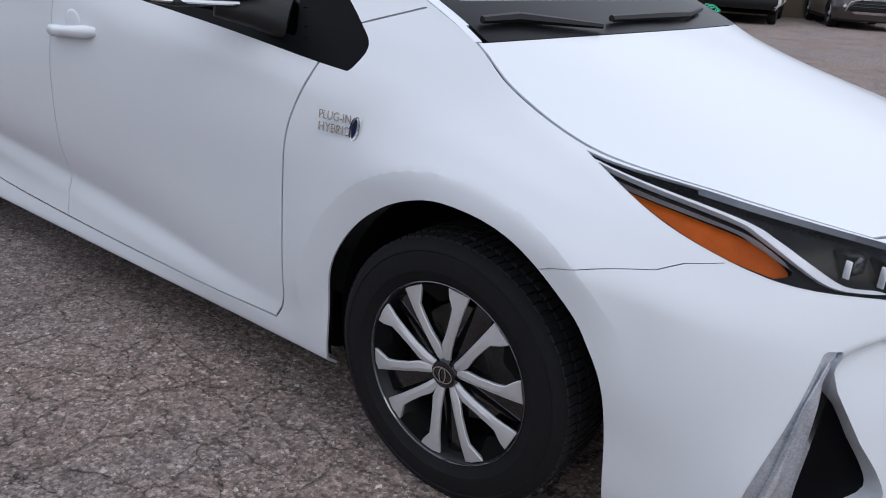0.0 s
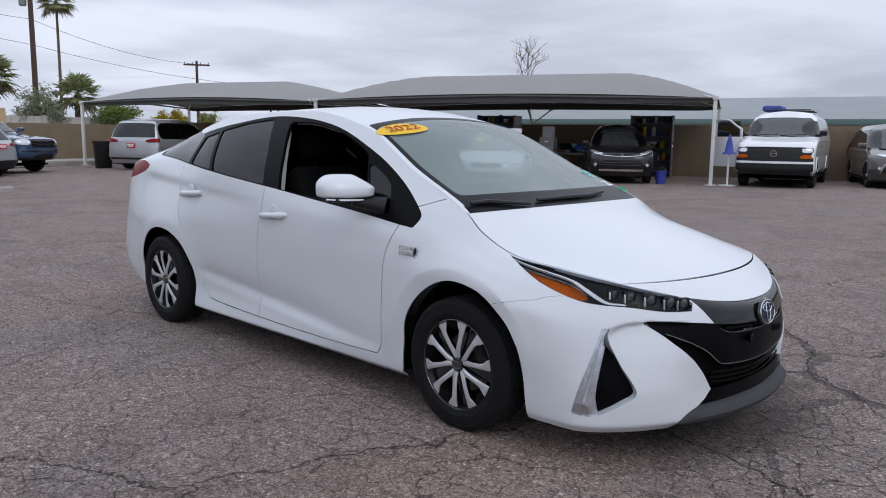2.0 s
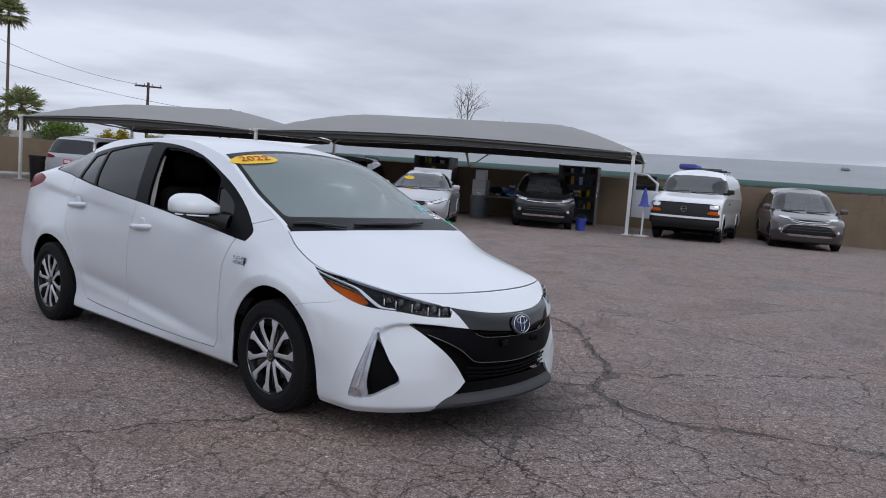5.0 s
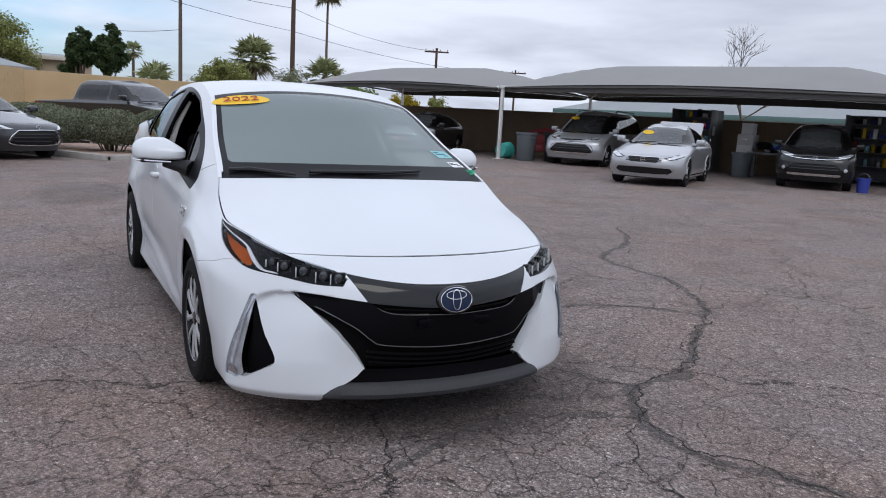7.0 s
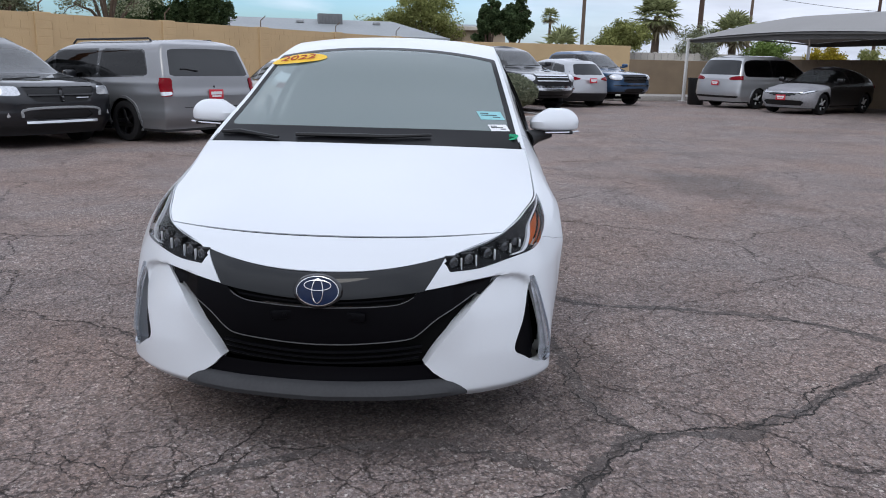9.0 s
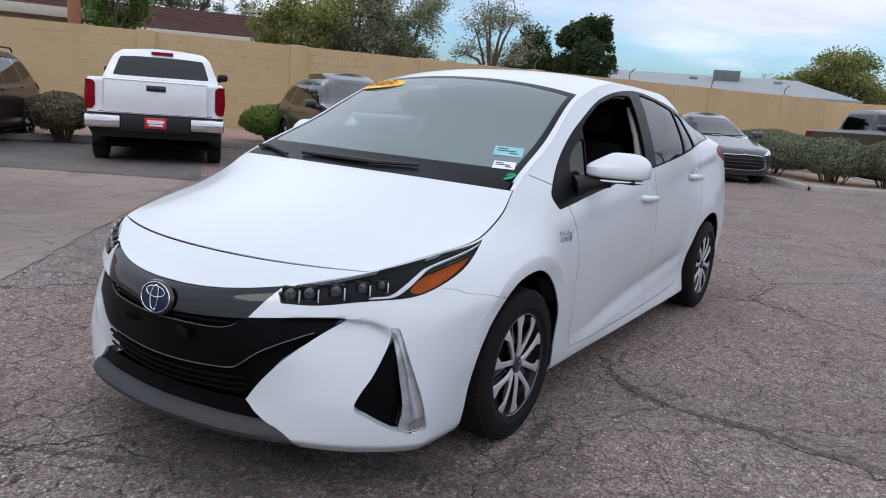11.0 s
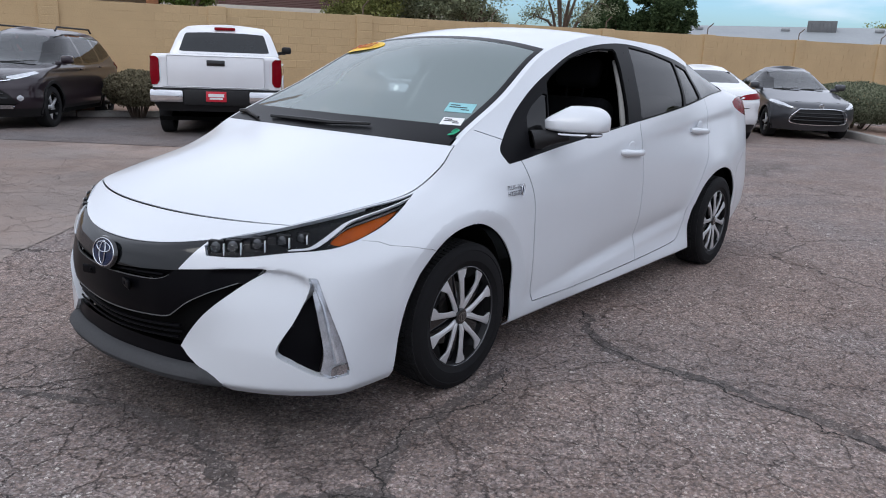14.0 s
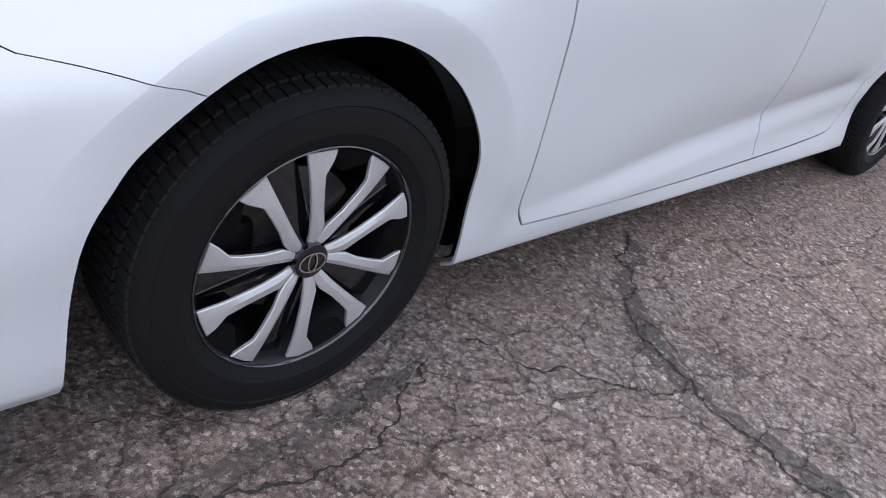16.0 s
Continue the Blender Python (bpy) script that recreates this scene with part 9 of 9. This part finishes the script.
# ---- poles and lines ----
def pole(at, height, r, label, arm=0.0, turn=0.0, material="pole_wood", base=0.0):
    top = thing("utility_pole", Matrix.Translation((at[0], at[1], base)) @ Matrix.Rotation(radians(turn), 4, "Z"), label, "utility pole", "utility poles")
    bm = bmesh.new()
    tube(bm, [(0, 0, -0.2), (0.02, 0, height * 0.5), (0, 0, height)], [r, r * 0.9, r * 0.75], 12)
    part("shaft", bm, material, top)
    if arm:
        bm = bmesh.new()
        box(bm, -0.06, 0.06, -arm / 2, arm / 2, height - 0.45, height - 0.30, 0.01)
        part("crossarm", bm, material, top)
        for k in range(4):
            bm = bmesh.new()
            y = -arm / 2 + 0.12 + k * (arm - 0.24) / 3
            tube(bm, [(0, y, height - 0.3), (0, y, height - 0.12)], [0.03, 0.05], 8)
            part("insulator", bm, "grey_steel", top)
    return top


pole((-9.6, -17.3), 9.0, 0.17, "orange-brown wooden utility pole behind the wall", base=0.3, material="pole_orange")
brown_pole = pole((-59.05, 17.0), 12.3, 0.21, "dark brown wooden utility pole with a crossarm", arm=2.8, turn=150)
pole((-52.8, 7.3), 11.0, 0.14, "grey weathered wooden pole", material="bark")
pole((-66.6, 33.9), 8.1, 0.16, "wooden utility pole with a crossarm", arm=2.4, turn=150)
pole((-58.5, 36.7), 5.9, 0.11, "distant wooden utility pole with a crossarm", arm=2.3, turn=145)
pole((-79.7, 51.7), 7.7, 0.14, "distant wooden utility pole with a crossarm", arm=2.6, turn=145)
pole((-2.0, 60.0), 6.0, 0.12, "distant wooden utility pole", material="bark")


bm = bmesh.new()
tube(bm, [(0.0, 0.5, 10.2), (0.0, 0.5, 10.3), (0.0, 0.5, 11.3), (0.0, 0.5, 11.4)], [0.2, 0.26, 0.26, 0.2], 12)
box(bm, -0.05, 0.05, 0.1, 0.4, 10.9, 11.0)
part("transformer", bm, "grey_steel", brown_pole, "grey can transformer")


def wires():
    spans = [((-59.05, 17.0, 7.5), (-40.6, -8.8, 9.7), 0.5), ((-59.05, 17.0, 9.3), (-40.6, -8.8, 10.0), 0.6), ((-59.05, 17.0, 9.3), (-66.6, 33.9, 7.8), 0.6), ((-59.05, 17.0, 7.5), (-58.5, 36.7, 5.6), 0.5), ((-52.8, 7.3, 6.2), (-46.4, 2.0, 5.2), 0.1), ((-9.6, -17.3, 8.6), (-45, 8, 11.5), 0.6), ((-18, -9.5, 9.5), (-21.0, -11.6, 4.1), 0.1)]
    for a, b, sag in spans:
        bm = bmesh.new()
        a, b = Vector(a), Vector(b)
        tube(bm, [a.lerp(b, k / 14) - Vector((0, 0, sag * 4 * (k / 14) * (1 - k / 14))) for k in range(15)], 0.016, 5)
        tagged(part("overhead_wire", bm, "wire"), "thin black overhead wire strung between the poles", "wire", "overhead wires")


wires()

# ---- buildings ----
M["shingle"] = mat("brown_shingle", (0.080, 0.044, 0.037), spec=0.15, rough=0.95, vary=0.3, scale=1.2, fine=22, bump=0.6, bscale=14)
M["stucco"] = mat("tan_stucco", (0.42, 0.34, 0.25), rough=0.95, vary=0.12, scale=1.5, bump=0.2, bscale=30)
M["fascia"] = mat("cream_fascia", (0.55, 0.51, 0.44), rough=0.7, vary=0.1)
M["metal_roof"] = mat("grey_metal_roof", (0.26, 0.28, 0.29), rough=0.6, vary=0.10, scale=0.5, fine=6)
M["teal"] = mat("teal_fascia", (0.10, 0.175, 0.16), rough=0.6, vary=0.1)
M["pale_wall"] = mat("pale_wall", (0.50, 0.48, 0.44), rough=0.9, vary=0.12, scale=0.8)


def house(a, b, depth, eave, ridge, roof, wall, label, fascia="fascia", hip=0.0, vents=0):
    """A long building from a to b (its near eave), gabled or hipped."""
    a, b = Vector((*a, 0)), Vector((*b, 0))
    d = b - a
    ln = d.length
    turn = math.atan2(d.y, d.x)
    top = thing("house", Matrix.Translation(a) @ Matrix.Rotation(turn, 4, "Z"), label, "building", "buildings beyond the walls")
    over = 0.45
    bm = bmesh.new()
    box(bm, over, ln - over, over, depth - over, -0.1, eave)
    part("wall", bm, wall, top, smooth=False)
    v = [(0, 0, eave), (ln, 0, eave), (ln, depth, eave), (0, depth, eave), (hip, depth / 2, ridge), (ln - hip, depth / 2, ridge)]
    th = 0.12
    lo = [(x, y, z - th) for x, y, z in v]
    f = [(0, 1, 5, 4), (2, 3, 4, 5), (1, 2, 5), (3, 0, 4)]
    f += [(0, 6, 7, 1), (1, 7, 8, 2), (2, 8, 9, 3), (3, 9, 6, 0), (6, 9, 8, 7)]
    # courses as thin steps
    mesh_part("roof", v + lo, f, roof, top, smooth=False)
    if roof == "shingle":
        vv, ff = [], []
        run = math.hypot(depth / 2, ridge - eave)
        n = int(run / 0.28)
        for k in range(n):
            t0, t1 = k / n, (k + 1) / n
            i = len(vv)
            x0, x1 = hip * t0, hip * t1
            vv += [(x0, depth / 2 * t0, eave + (ridge - eave) * t0 + 0.028), (ln - x0, depth / 2 * t0, eave + (ridge - eave) * t0 + 0.028), (ln - x1, depth / 2 * t1, eave + (ridge - eave) * t1 + 0.008), (x1, depth / 2 * t1, eave + (ridge - eave) * t1 + 0.008), (x0, depth / 2 * t0, eave + (ridge - eave) * t0), (ln - x0, depth / 2 * t0, eave + (ridge - eave) * t0)]
            ff += [(i, i + 1, i + 2, i + 3), (i + 4, i + 5, i + 1, i)]
        tagged(mesh_part("shingle_layer", vv, ff, roof, top, smooth=False), kind="stuff")
    bm = bmesh.new()
    box(bm, -0.02, ln + 0.02, -0.03, 0.0, eave - 0.26, eave + 0.02, 0.005)
    part("fascia", bm, fascia, top)
    for k in range(vents):
        bm = bmesh.new()
        x, t = ln * (k + 0.6) / (vents + 0.4), 0.72
        z = eave + (ridge - eave) * t
        box(bm, x - 0.22, x + 0.22, depth / 2 * t - 0.15, depth / 2 * t + 0.2, z, z + 0.16, 0.03)
        part("roof_vent", bm, "grey_steel", top)
    return top


house((1.5, -25.6), (-11.3, -19.0), 7.0, 2.9, 4.15, "shingle", "stucco", "brown shingled bungalow behind the block wall", vents=6)
house((-15.0, -33.5), (-29.5, -22.6), 7.5, 3.3, 4.6, "shingle", "stucco", "brown shingled house set further back", vents=2)
barn = house((-36.5, -21.0), (-41.5, -1.5), 12.0, 2.6, 3.7, "metal_roof", "pale_wall", "long low building with a pale grey roof", fascia="metal_roof", hip=2.5, vents=4)
house((-40.0, 29.6), (10.0, 44.0), 12.0, 2.35, 3.75, "metal_roof", "pale_wall", "long pale building with a grey roof and teal fascia", fascia="teal", hip=3.0, vents=2)
house((-58.0, -3.5), (-58.0, 2.5), 6.0, 4.0, 4.3, "metal_roof", "stucco", "small flat-roofed tan building in the distance")


def roof_unit():
    top = thing("air_conditioner", Matrix.Translation((-44.4, -8.9, 3.1)) @ Matrix.Rotation(radians(105), 4, "Z") @ Matrix.Diagonal((0.72, 0.8, 0.85, 1)), "grey rooftop air conditioner on the long roof", "air conditioner")
    bm = bmesh.new()
    box(bm, -1.0, 1.0, -0.7, 0.7, -0.5, 1.0, 0.03)
    part("casing", bm, "cabinet_grey", top)
    for k in range(7):
        bm = bmesh.new()
        box(bm, -0.9 + k * 0.26, -0.72 + k * 0.26, -0.73, -0.70, 0.0, 0.85, 0.005)
        part("louvre", bm, "cabinet_grey", top)


roof_unit()


def west_wall():
    a, c, b = Vector((-31.0, -1.9, 0)), Vector((-32.3, 7.0, 0)), Vector((-33.2, 12.4, 0))
    for p, q, material, label, tall in ((a, c, "block", "tan block wall closing the west side of the lot", 2.20), (c, b, "grey_block", "stained brown block wall topped with razor wire", 1.62)):
        d = q - p
        bm = bmesh.new()
        box(bm, 0, d.length, 0, 0.2, -0.1, tall, 0.01)
        w = part("wall_west", bm, material, smooth=False)
        w.matrix_world = Matrix.Translation(p) @ Matrix.Rotation(math.atan2(d.y, d.x), 4, "Z")
        tagged(w, label, "wall", kind="structure")
    bm = bmesh.new()
    n = 200
    tube(bm, [(d.length * k / n, 0.1 + 0.2 * math.cos(k * 0.55), tall + 0.2 + 0.2 * math.sin(k * 0.55)) for k in range(n + 1)], 0.005, 4)
    part("razor_wire", bm, "cabinet_grey", w, "coiled razor wire")
    # a pale wall across the lane beyond
    bm = bmesh.new()
    box(bm, -0.1, 0.1, 0, 15.0, -0.2, 2.3, 0.01)
    for k in range(6):
        box(bm, -0.14, 0.14, k * 2.96, k * 2.96 + 0.2, -0.2, 2.36, 0.01)
    far = part("wall_far", bm, "pale_wall", smooth=False)
    far.matrix_world = Matrix.Translation((-53.4, 9.5, 0))
    tagged(far, "pale block wall across the lane", "wall", kind="structure")


west_wall()


def island():
    m = Matrix.Translation((-17.6, 0.35, 0)) @ Matrix.Rotation(radians(34), 4, "Z")
    z = slope(-17.6, 0.0)
    bm = bmesh.new()
    for x in (-2.6, -0.1):
        box(bm, x, min(x + 2.48, 1.88), -1.95, -1.79, z - 0.1, z + 0.15, 0.03)
        box(bm, x, min(x + 2.48, 1.88), 1.1, 1.26, z - 0.1, z + 0.15, 0.03)
    box(bm, 1.9, 2.06, -1.78, 1.09, z - 0.1, z + 0.15, 0.03)
    k = part("kerb", bm, "concrete")
    k.matrix_world = m
    tagged(k, "pale concrete kerb round the planted island", "kerb", kind="structure")
    bm = bmesh.new()
    bmesh.ops.create_grid(bm, x_segments=24, y_segments=18, size=1.0, matrix=Matrix.Translation((-0.35, -0.34, 0)) @ Matrix.Diagonal((2.24, 1.43, 1, 1)))
    for v in bm.verts:
        v.co.z = z + 0.11 + noise.noise(v.co * 2) * 0.03
    g = part("gravel_island", bm, "gravel")
    g.matrix_world = m
    tagged(g, "pinkish gravel under the clipped hedge", "gravel", kind="stuff")


island()


def slab():
    bm = bmesh.new()
    box(bm, 0, 9.0, 0, 2.6, -0.1, 0.13, 0.03)
    s = part("pavement", bm, "concrete")
    s.matrix_world = Matrix.Translation((-29.6, 6.0, 0)) @ Matrix.Rotation(radians(101), 4, "Z")
    tagged(s, "raised pale concrete walk along the wall", "pavement", kind="structure")


slab()

# ---- things under the canopies ----
M["red_cloth"] = mat("dark_red_vinyl", (0.22, 0.025, 0.03), rough=0.6, vary=0.2, scale=5)
M["teal_tub"] = mat("teal_plastic", (0.05, 0.38, 0.33), rough=0.5, vary=0.1)
M["bin_grey"] = mat("grey_bin_plastic", (0.10, 0.115, 0.125), rough=0.6, vary=0.15, scale=5)
M["bucket_blue"] = mat("blue_plastic", (0.03, 0.05, 0.30), rough=0.45, vary=0.1)
M["red_steel"] = mat("red_enamel", (0.45, 0.03, 0.02), rough=0.3, vary=0.1)


def facing(x, y, deg=-66):
    return Matrix.Translation((x, y, slope(x, y))) @ Matrix.Rotation(radians(deg), 4, "Z")


def cabinet(x, y, deg, seed):
    """Tall steel cabinet with both doors open and loaded shelves. Its front looks along +x."""
    rnd = random.Random(seed)
    top = thing("tool_cabinet", facing(x, y, deg), "tall grey steel cabinet with open doors and crowded shelves", "cabinet", "tool cabinets")
    w, d, h = 1.3, 0.6, 2.05
    bm = bmesh.new()
    box(bm, -d, -d + 0.03, -w / 2, w / 2, 0, h)
    for s in (-1, 1):
        box(bm, -d, 0, s * w / 2 - 0.015, s * w / 2 + 0.015, 0, h)
    box(bm, -d, 0, -w / 2, w / 2, h - 0.03, h)
    part("body", bm, "cabinet_grey", top, smooth=False)
    for k in range(5):
        bm = bmesh.new()
        z = 0.1 + k * 0.42
        box(bm, -d + 0.03, -0.02, -w / 2 + 0.02, w / 2 - 0.02, z, z + 0.025)
        part("shelf", bm, "cabinet_grey", top, smooth=False)
    for s in (-1, 1):
        bm = bmesh.new()
        box(bm, 0.01, 0.66, s * (w / 2 + 0.02) - 0.015, s * (w / 2 + 0.02) + 0.015, 0.02, h, 0.006)
        dr = part("door", bm, "cabinet_grey", top, "open steel door")
        bm = bmesh.new()
        box(bm, 0.55, 0.58, s * (w / 2 + 0.045) - 0.02, s * (w / 2 + 0.045) + 0.02, 0.95, 1.1, 0.006)
        part("handle", bm, "chrome", dr)
        bm = bmesh.new()
        box(bm, 0.2, 0.42, s * (w / 2 + 0.037), s * (w / 2 + 0.039) + 0.001, 1.2, 1.5)
        part("notice", bm, "white_flat", dr, smooth=False)
    for k in range(1, 5):
        z = 0.128 + k * 0.42 if k < 5 else h
        yy = -w / 2 + 0.1
        while yy < w / 2 - 0.1:
            ww, hh = rnd.uniform(0.06, 0.16), rnd.uniform(0.12, 0.3)
            mm = Matrix.Translation((0, 0, 0))
            bm = bmesh.new()
            kind = rnd.random()
            if kind < 0.5:
                lathe_m = [(0.001, 0), (ww * 0.45, 0), (ww * 0.45, hh * 0.75), (ww * 0.2, hh * 0.85), (ww * 0.2, hh), (0.001, hh)]
                rings = lathe(bm, lathe_m, 12)
                bmesh.ops.transform(bm, matrix=Matrix.Rotation(radians(90), 4, "X"), verts=bm.verts)
            else:
                box(bm, -ww * 0.5, ww * 0.5, -ww * 0.5, ww * 0.5, 0, hh, 0.008)
            ob = part("bottle" if kind < 0.5 else "carton", bm, rnd.choice(["white_flat", "red_cloth", "bin_grey", "tag_teal", "yellow", "bucket_blue", "cloth"]))
            ob.matrix_world = facing(x, y, deg) @ Matrix.Translation((-0.25, yy + ww / 2, z))
            tagged(ob, "plastic bottle of car cleaner on a cabinet shelf" if kind < 0.5 else "small carton standing on a cabinet shelf", "bottle" if kind < 0.5 else "box", "shelf contents")
            yy += ww + rnd.uniform(0.02, 0.08)


cabinet(-16.2, 18.75, -66, 1)
cabinet(-11.1, 20.75, -66, 2)


def bin_can(x, y, material, label, h=0.85, r=0.3):
    top = thing("trash_can", facing(x, y, 0), label, "trash can", "trash cans")
    bm = bmesh.new()
    lathe(bm, [(0.001, 0), (r * 0.8, 0), (r * 0.85, 0.02), (r, h - 0.08), (r * 1.08, h - 0.07), (r * 1.08, h), (r * 0.98, h), (r * 0.8, 0.05), (0.001, 0.05)], 28)
    bmesh.ops.transform(bm, matrix=Matrix.Rotation(radians(90), 4, "X"), verts=bm.verts)
    bmesh.ops.recalc_face_normals(bm, faces=bm.faces)
    part("body", bm, material, top)
    for s in (-1, 1):
        bm = bmesh.new()
        tube(bm, [(s * r * 1.0, -0.08, h - 0.2), (s * r * 1.22, -0.08, h - 0.17), (s * r * 1.22, 0.08, h - 0.17), (s * r * 1.0, 0.08, h - 0.2)], 0.015, 6)
        part("handle", bm, material, top)


bin_can(-18.4, 13.2, "bin_grey", "grey plastic trash can by the canopy post", 0.95, 0.34)
bin_can(-18.2, 14.2, "black_plastic", "black plastic trash can behind the grey one", 1.0, 0.34)
bin_can(-27.0, 8.65, "black_plastic", "black plastic trash can against the wall", 1.0, 0.34)
bin_can(-13.2, 17.7, "bin_grey", "dark grey plastic trash can beside the drawers", 0.75, 0.3)


def tub():
    top = thing("plastic_tub", facing(-19.3, 12.6, 20), "teal plastic tub tipped on its side by the post", "tub")
    bm = bmesh.new()
    lathe(bm, [(0.001, 0), (0.22, 0), (0.24, 0.02), (0.28, 0.42), (0.30, 0.42), (0.30, 0.44), (0.27, 0.44), (0.21, 0.03), (0.001, 0.03)], 20)
    bmesh.ops.transform(bm, matrix=Matrix.Translation((0, 0.2, 0.28)), verts=bm.verts)
    bmesh.ops.recalc_face_normals(bm, faces=bm.faces)
    part("body", bm, "teal_tub", top)


tub()


def bucket():
    top = thing("bucket", facing(-8.7, 17.0, 0), "dark blue plastic bucket in front of the crossover", "bucket")
    bm = bmesh.new()
    lathe(bm, [(0.001, 0), (0.13, 0), (0.16, 0.34), (0.17, 0.34), (0.17, 0.37), (0.155, 0.37), (0.125, 0.02), (0.001, 0.02)], 24)
    bmesh.ops.transform(bm, matrix=Matrix.Rotation(radians(90), 4, "X"), verts=bm.verts)
    bmesh.ops.recalc_face_normals(bm, faces=bm.faces)
    part("body", bm, "bucket_blue", top)
    bm = bmesh.new()
    tube(bm, [(0.165 * math.cos(a), 0, 0.35 + 0.14 * math.sin(a)) for a in np.linspace(0, math.pi, 12)], 0.005, 5)
    part("handle", bm, "grey_steel", top)


bucket()


def settee():
    top = thing("bench_seat", facing(-20.4, 15.2, -66), "dark red vinyl bench seat against the wall", "bench")
    bm = bmesh.new()
    box(bm, -0.35, 0.3, -0.9, 0.9, 0.25, 0.5, 0.06)
    part("seat", bm, "red_cloth", top)
    bm = bmesh.new()
    tube(bm, [(-0.35, y, 0.75 + 0.28 * math.cos(y * 1.5)) for y in np.linspace(-0.95, 0.95, 12)], 0.10, 8)
    box(bm, -0.42, -0.28, -0.9, 0.9, 0.3, 0.85, 0.05)
    part("backrest", bm, "red_cloth", top)
    for s in (-0.8, 0.8):
        bm = bmesh.new()
        box(bm, -0.3, 0.25, s - 0.03, s + 0.03, 0, 0.26, 0.01)
        part("leg", bm, "cabinet_grey", top)


settee()


def drawers():
    top = thing("drawer_cabinet", facing(-14.1, 18.9, -66), "pale grey filing cabinet with a white box on it", "cabinet")
    bm = bmesh.new()
    box(bm, -0.3, 0.3, -0.25, 0.25, 0, 1.3, 0.01)
    part("body", bm, "post_white", top)
    for k in range(4):
        bm = bmesh.new()
        box(bm, 0.302, 0.318, -0.22, 0.22, 0.04 + k * 0.31, 0.33 + k * 0.31, 0.006)
        d = part("drawer", bm, "post_white", top)
        bm = bmesh.new()
        box(bm, 0.32, 0.34, -0.06, 0.06, 0.2 + k * 0.31, 0.22 + k * 0.31, 0.004)
        part("handle", bm, "chrome", d)
    t = thing("carton", facing(-14.1, 18.9, -66) @ Matrix.Translation((0, 0, 1.3)), "white carton on top of the filing cabinet", "box")
    bm = bmesh.new()
    box(bm, -0.2, 0.2, -0.18, 0.18, 0, 0.36, 0.01)
    part("body", bm, "white_flat", t)


drawers()


def workbench():
    top = thing("workbench", facing(-12.9, 18.7, -66), "cluttered workbench heaped with dark rags and tools", "workbench")
    bm = bmesh.new()
    box(bm, -0.4, 0.4, -0.7, 0.7, 0.72, 0.78, 0.01)
    part("top", bm, "cabinet_grey", top)
    for a in (-0.35, 0.35):
        for b in (-0.65, 0.65):
            bm = bmesh.new()
            box(bm, a - 0.03, a + 0.03, b - 0.03, b + 0.03, 0, 0.72, 0.004)
            part("leg", bm, "cabinet_grey", top)
    rnd = random.Random(5)
    for k in range(12):
        bm = bmesh.new()
        bmesh.ops.create_icosphere(bm, subdivisions=3, radius=rnd.uniform(0.12, 0.26))
        for v in bm.verts:
            v.co *= 1 + 0.35 * noise.noise(v.co * 6 + Vector((k, 0, 0)))
            v.co.z *= 0.5
        ob = part("rag_heap", bm, rnd.choice(["cloth", "cloth", "dash", "white_flat", "tag_teal", "umbrella"]))
        ob.matrix_world = facing(-12.9, 18.7, -66) @ Matrix.Translation((rnd.uniform(-0.25, 0.25), rnd.uniform(-0.55, 0.55), 0.84 + rnd.uniform(0, 0.15)))
        tagged(ob, "crumpled rag heaped on the workbench", "rag", "rags on the workbench")


workbench()


def extinguisher():
    top = thing("fire_extinguisher", facing(-10.75, 22.05, 0), "red fire extinguisher standing by the wall", "extinguisher")
    bm = bmesh.new()
    lathe(bm, [(0.001, 0), (0.08, 0), (0.085, 0.03), (0.085, 0.42), (0.05, 0.5), (0.025, 0.52), (0.001, 0.53)], 18)
    bmesh.ops.transform(bm, matrix=Matrix.Rotation(radians(90), 4, "X"), verts=bm.verts)
    bmesh.ops.recalc_face_normals(bm, faces=bm.faces)
    part("cylinder", bm, "red_steel", top)
    bm = bmesh.new()
    box(bm, -0.02, 0.02, -0.06, 0.08, 0.52, 0.58, 0.008)
    part("valve", bm, "black_plastic", top)


extinguisher()


def parasol():
    top = thing("umbrella", facing(-7.0, 17.6, 0), "folded blue cloth umbrella on a white stand", "umbrella")
    bm = bmesh.new()
    tube(bm, [(0, 0, 0), (0.0, 0, 1.0)], 0.03, 8)
    box(bm, -0.18, 0.18, -0.18, 0.18, 0, 0.04, 0.01)
    part("stand", bm, "post_white", top)
    bm = bmesh.new()
    tube(bm, [(0, 0, 0.88), (0, 0, 0.95), (0, 0, 1.2), (0, 0, 1.42)], [0.2, 0.12, 0.08, 0.02], 12)
    part("cloth", bm, "umbrella", top)


parasol()
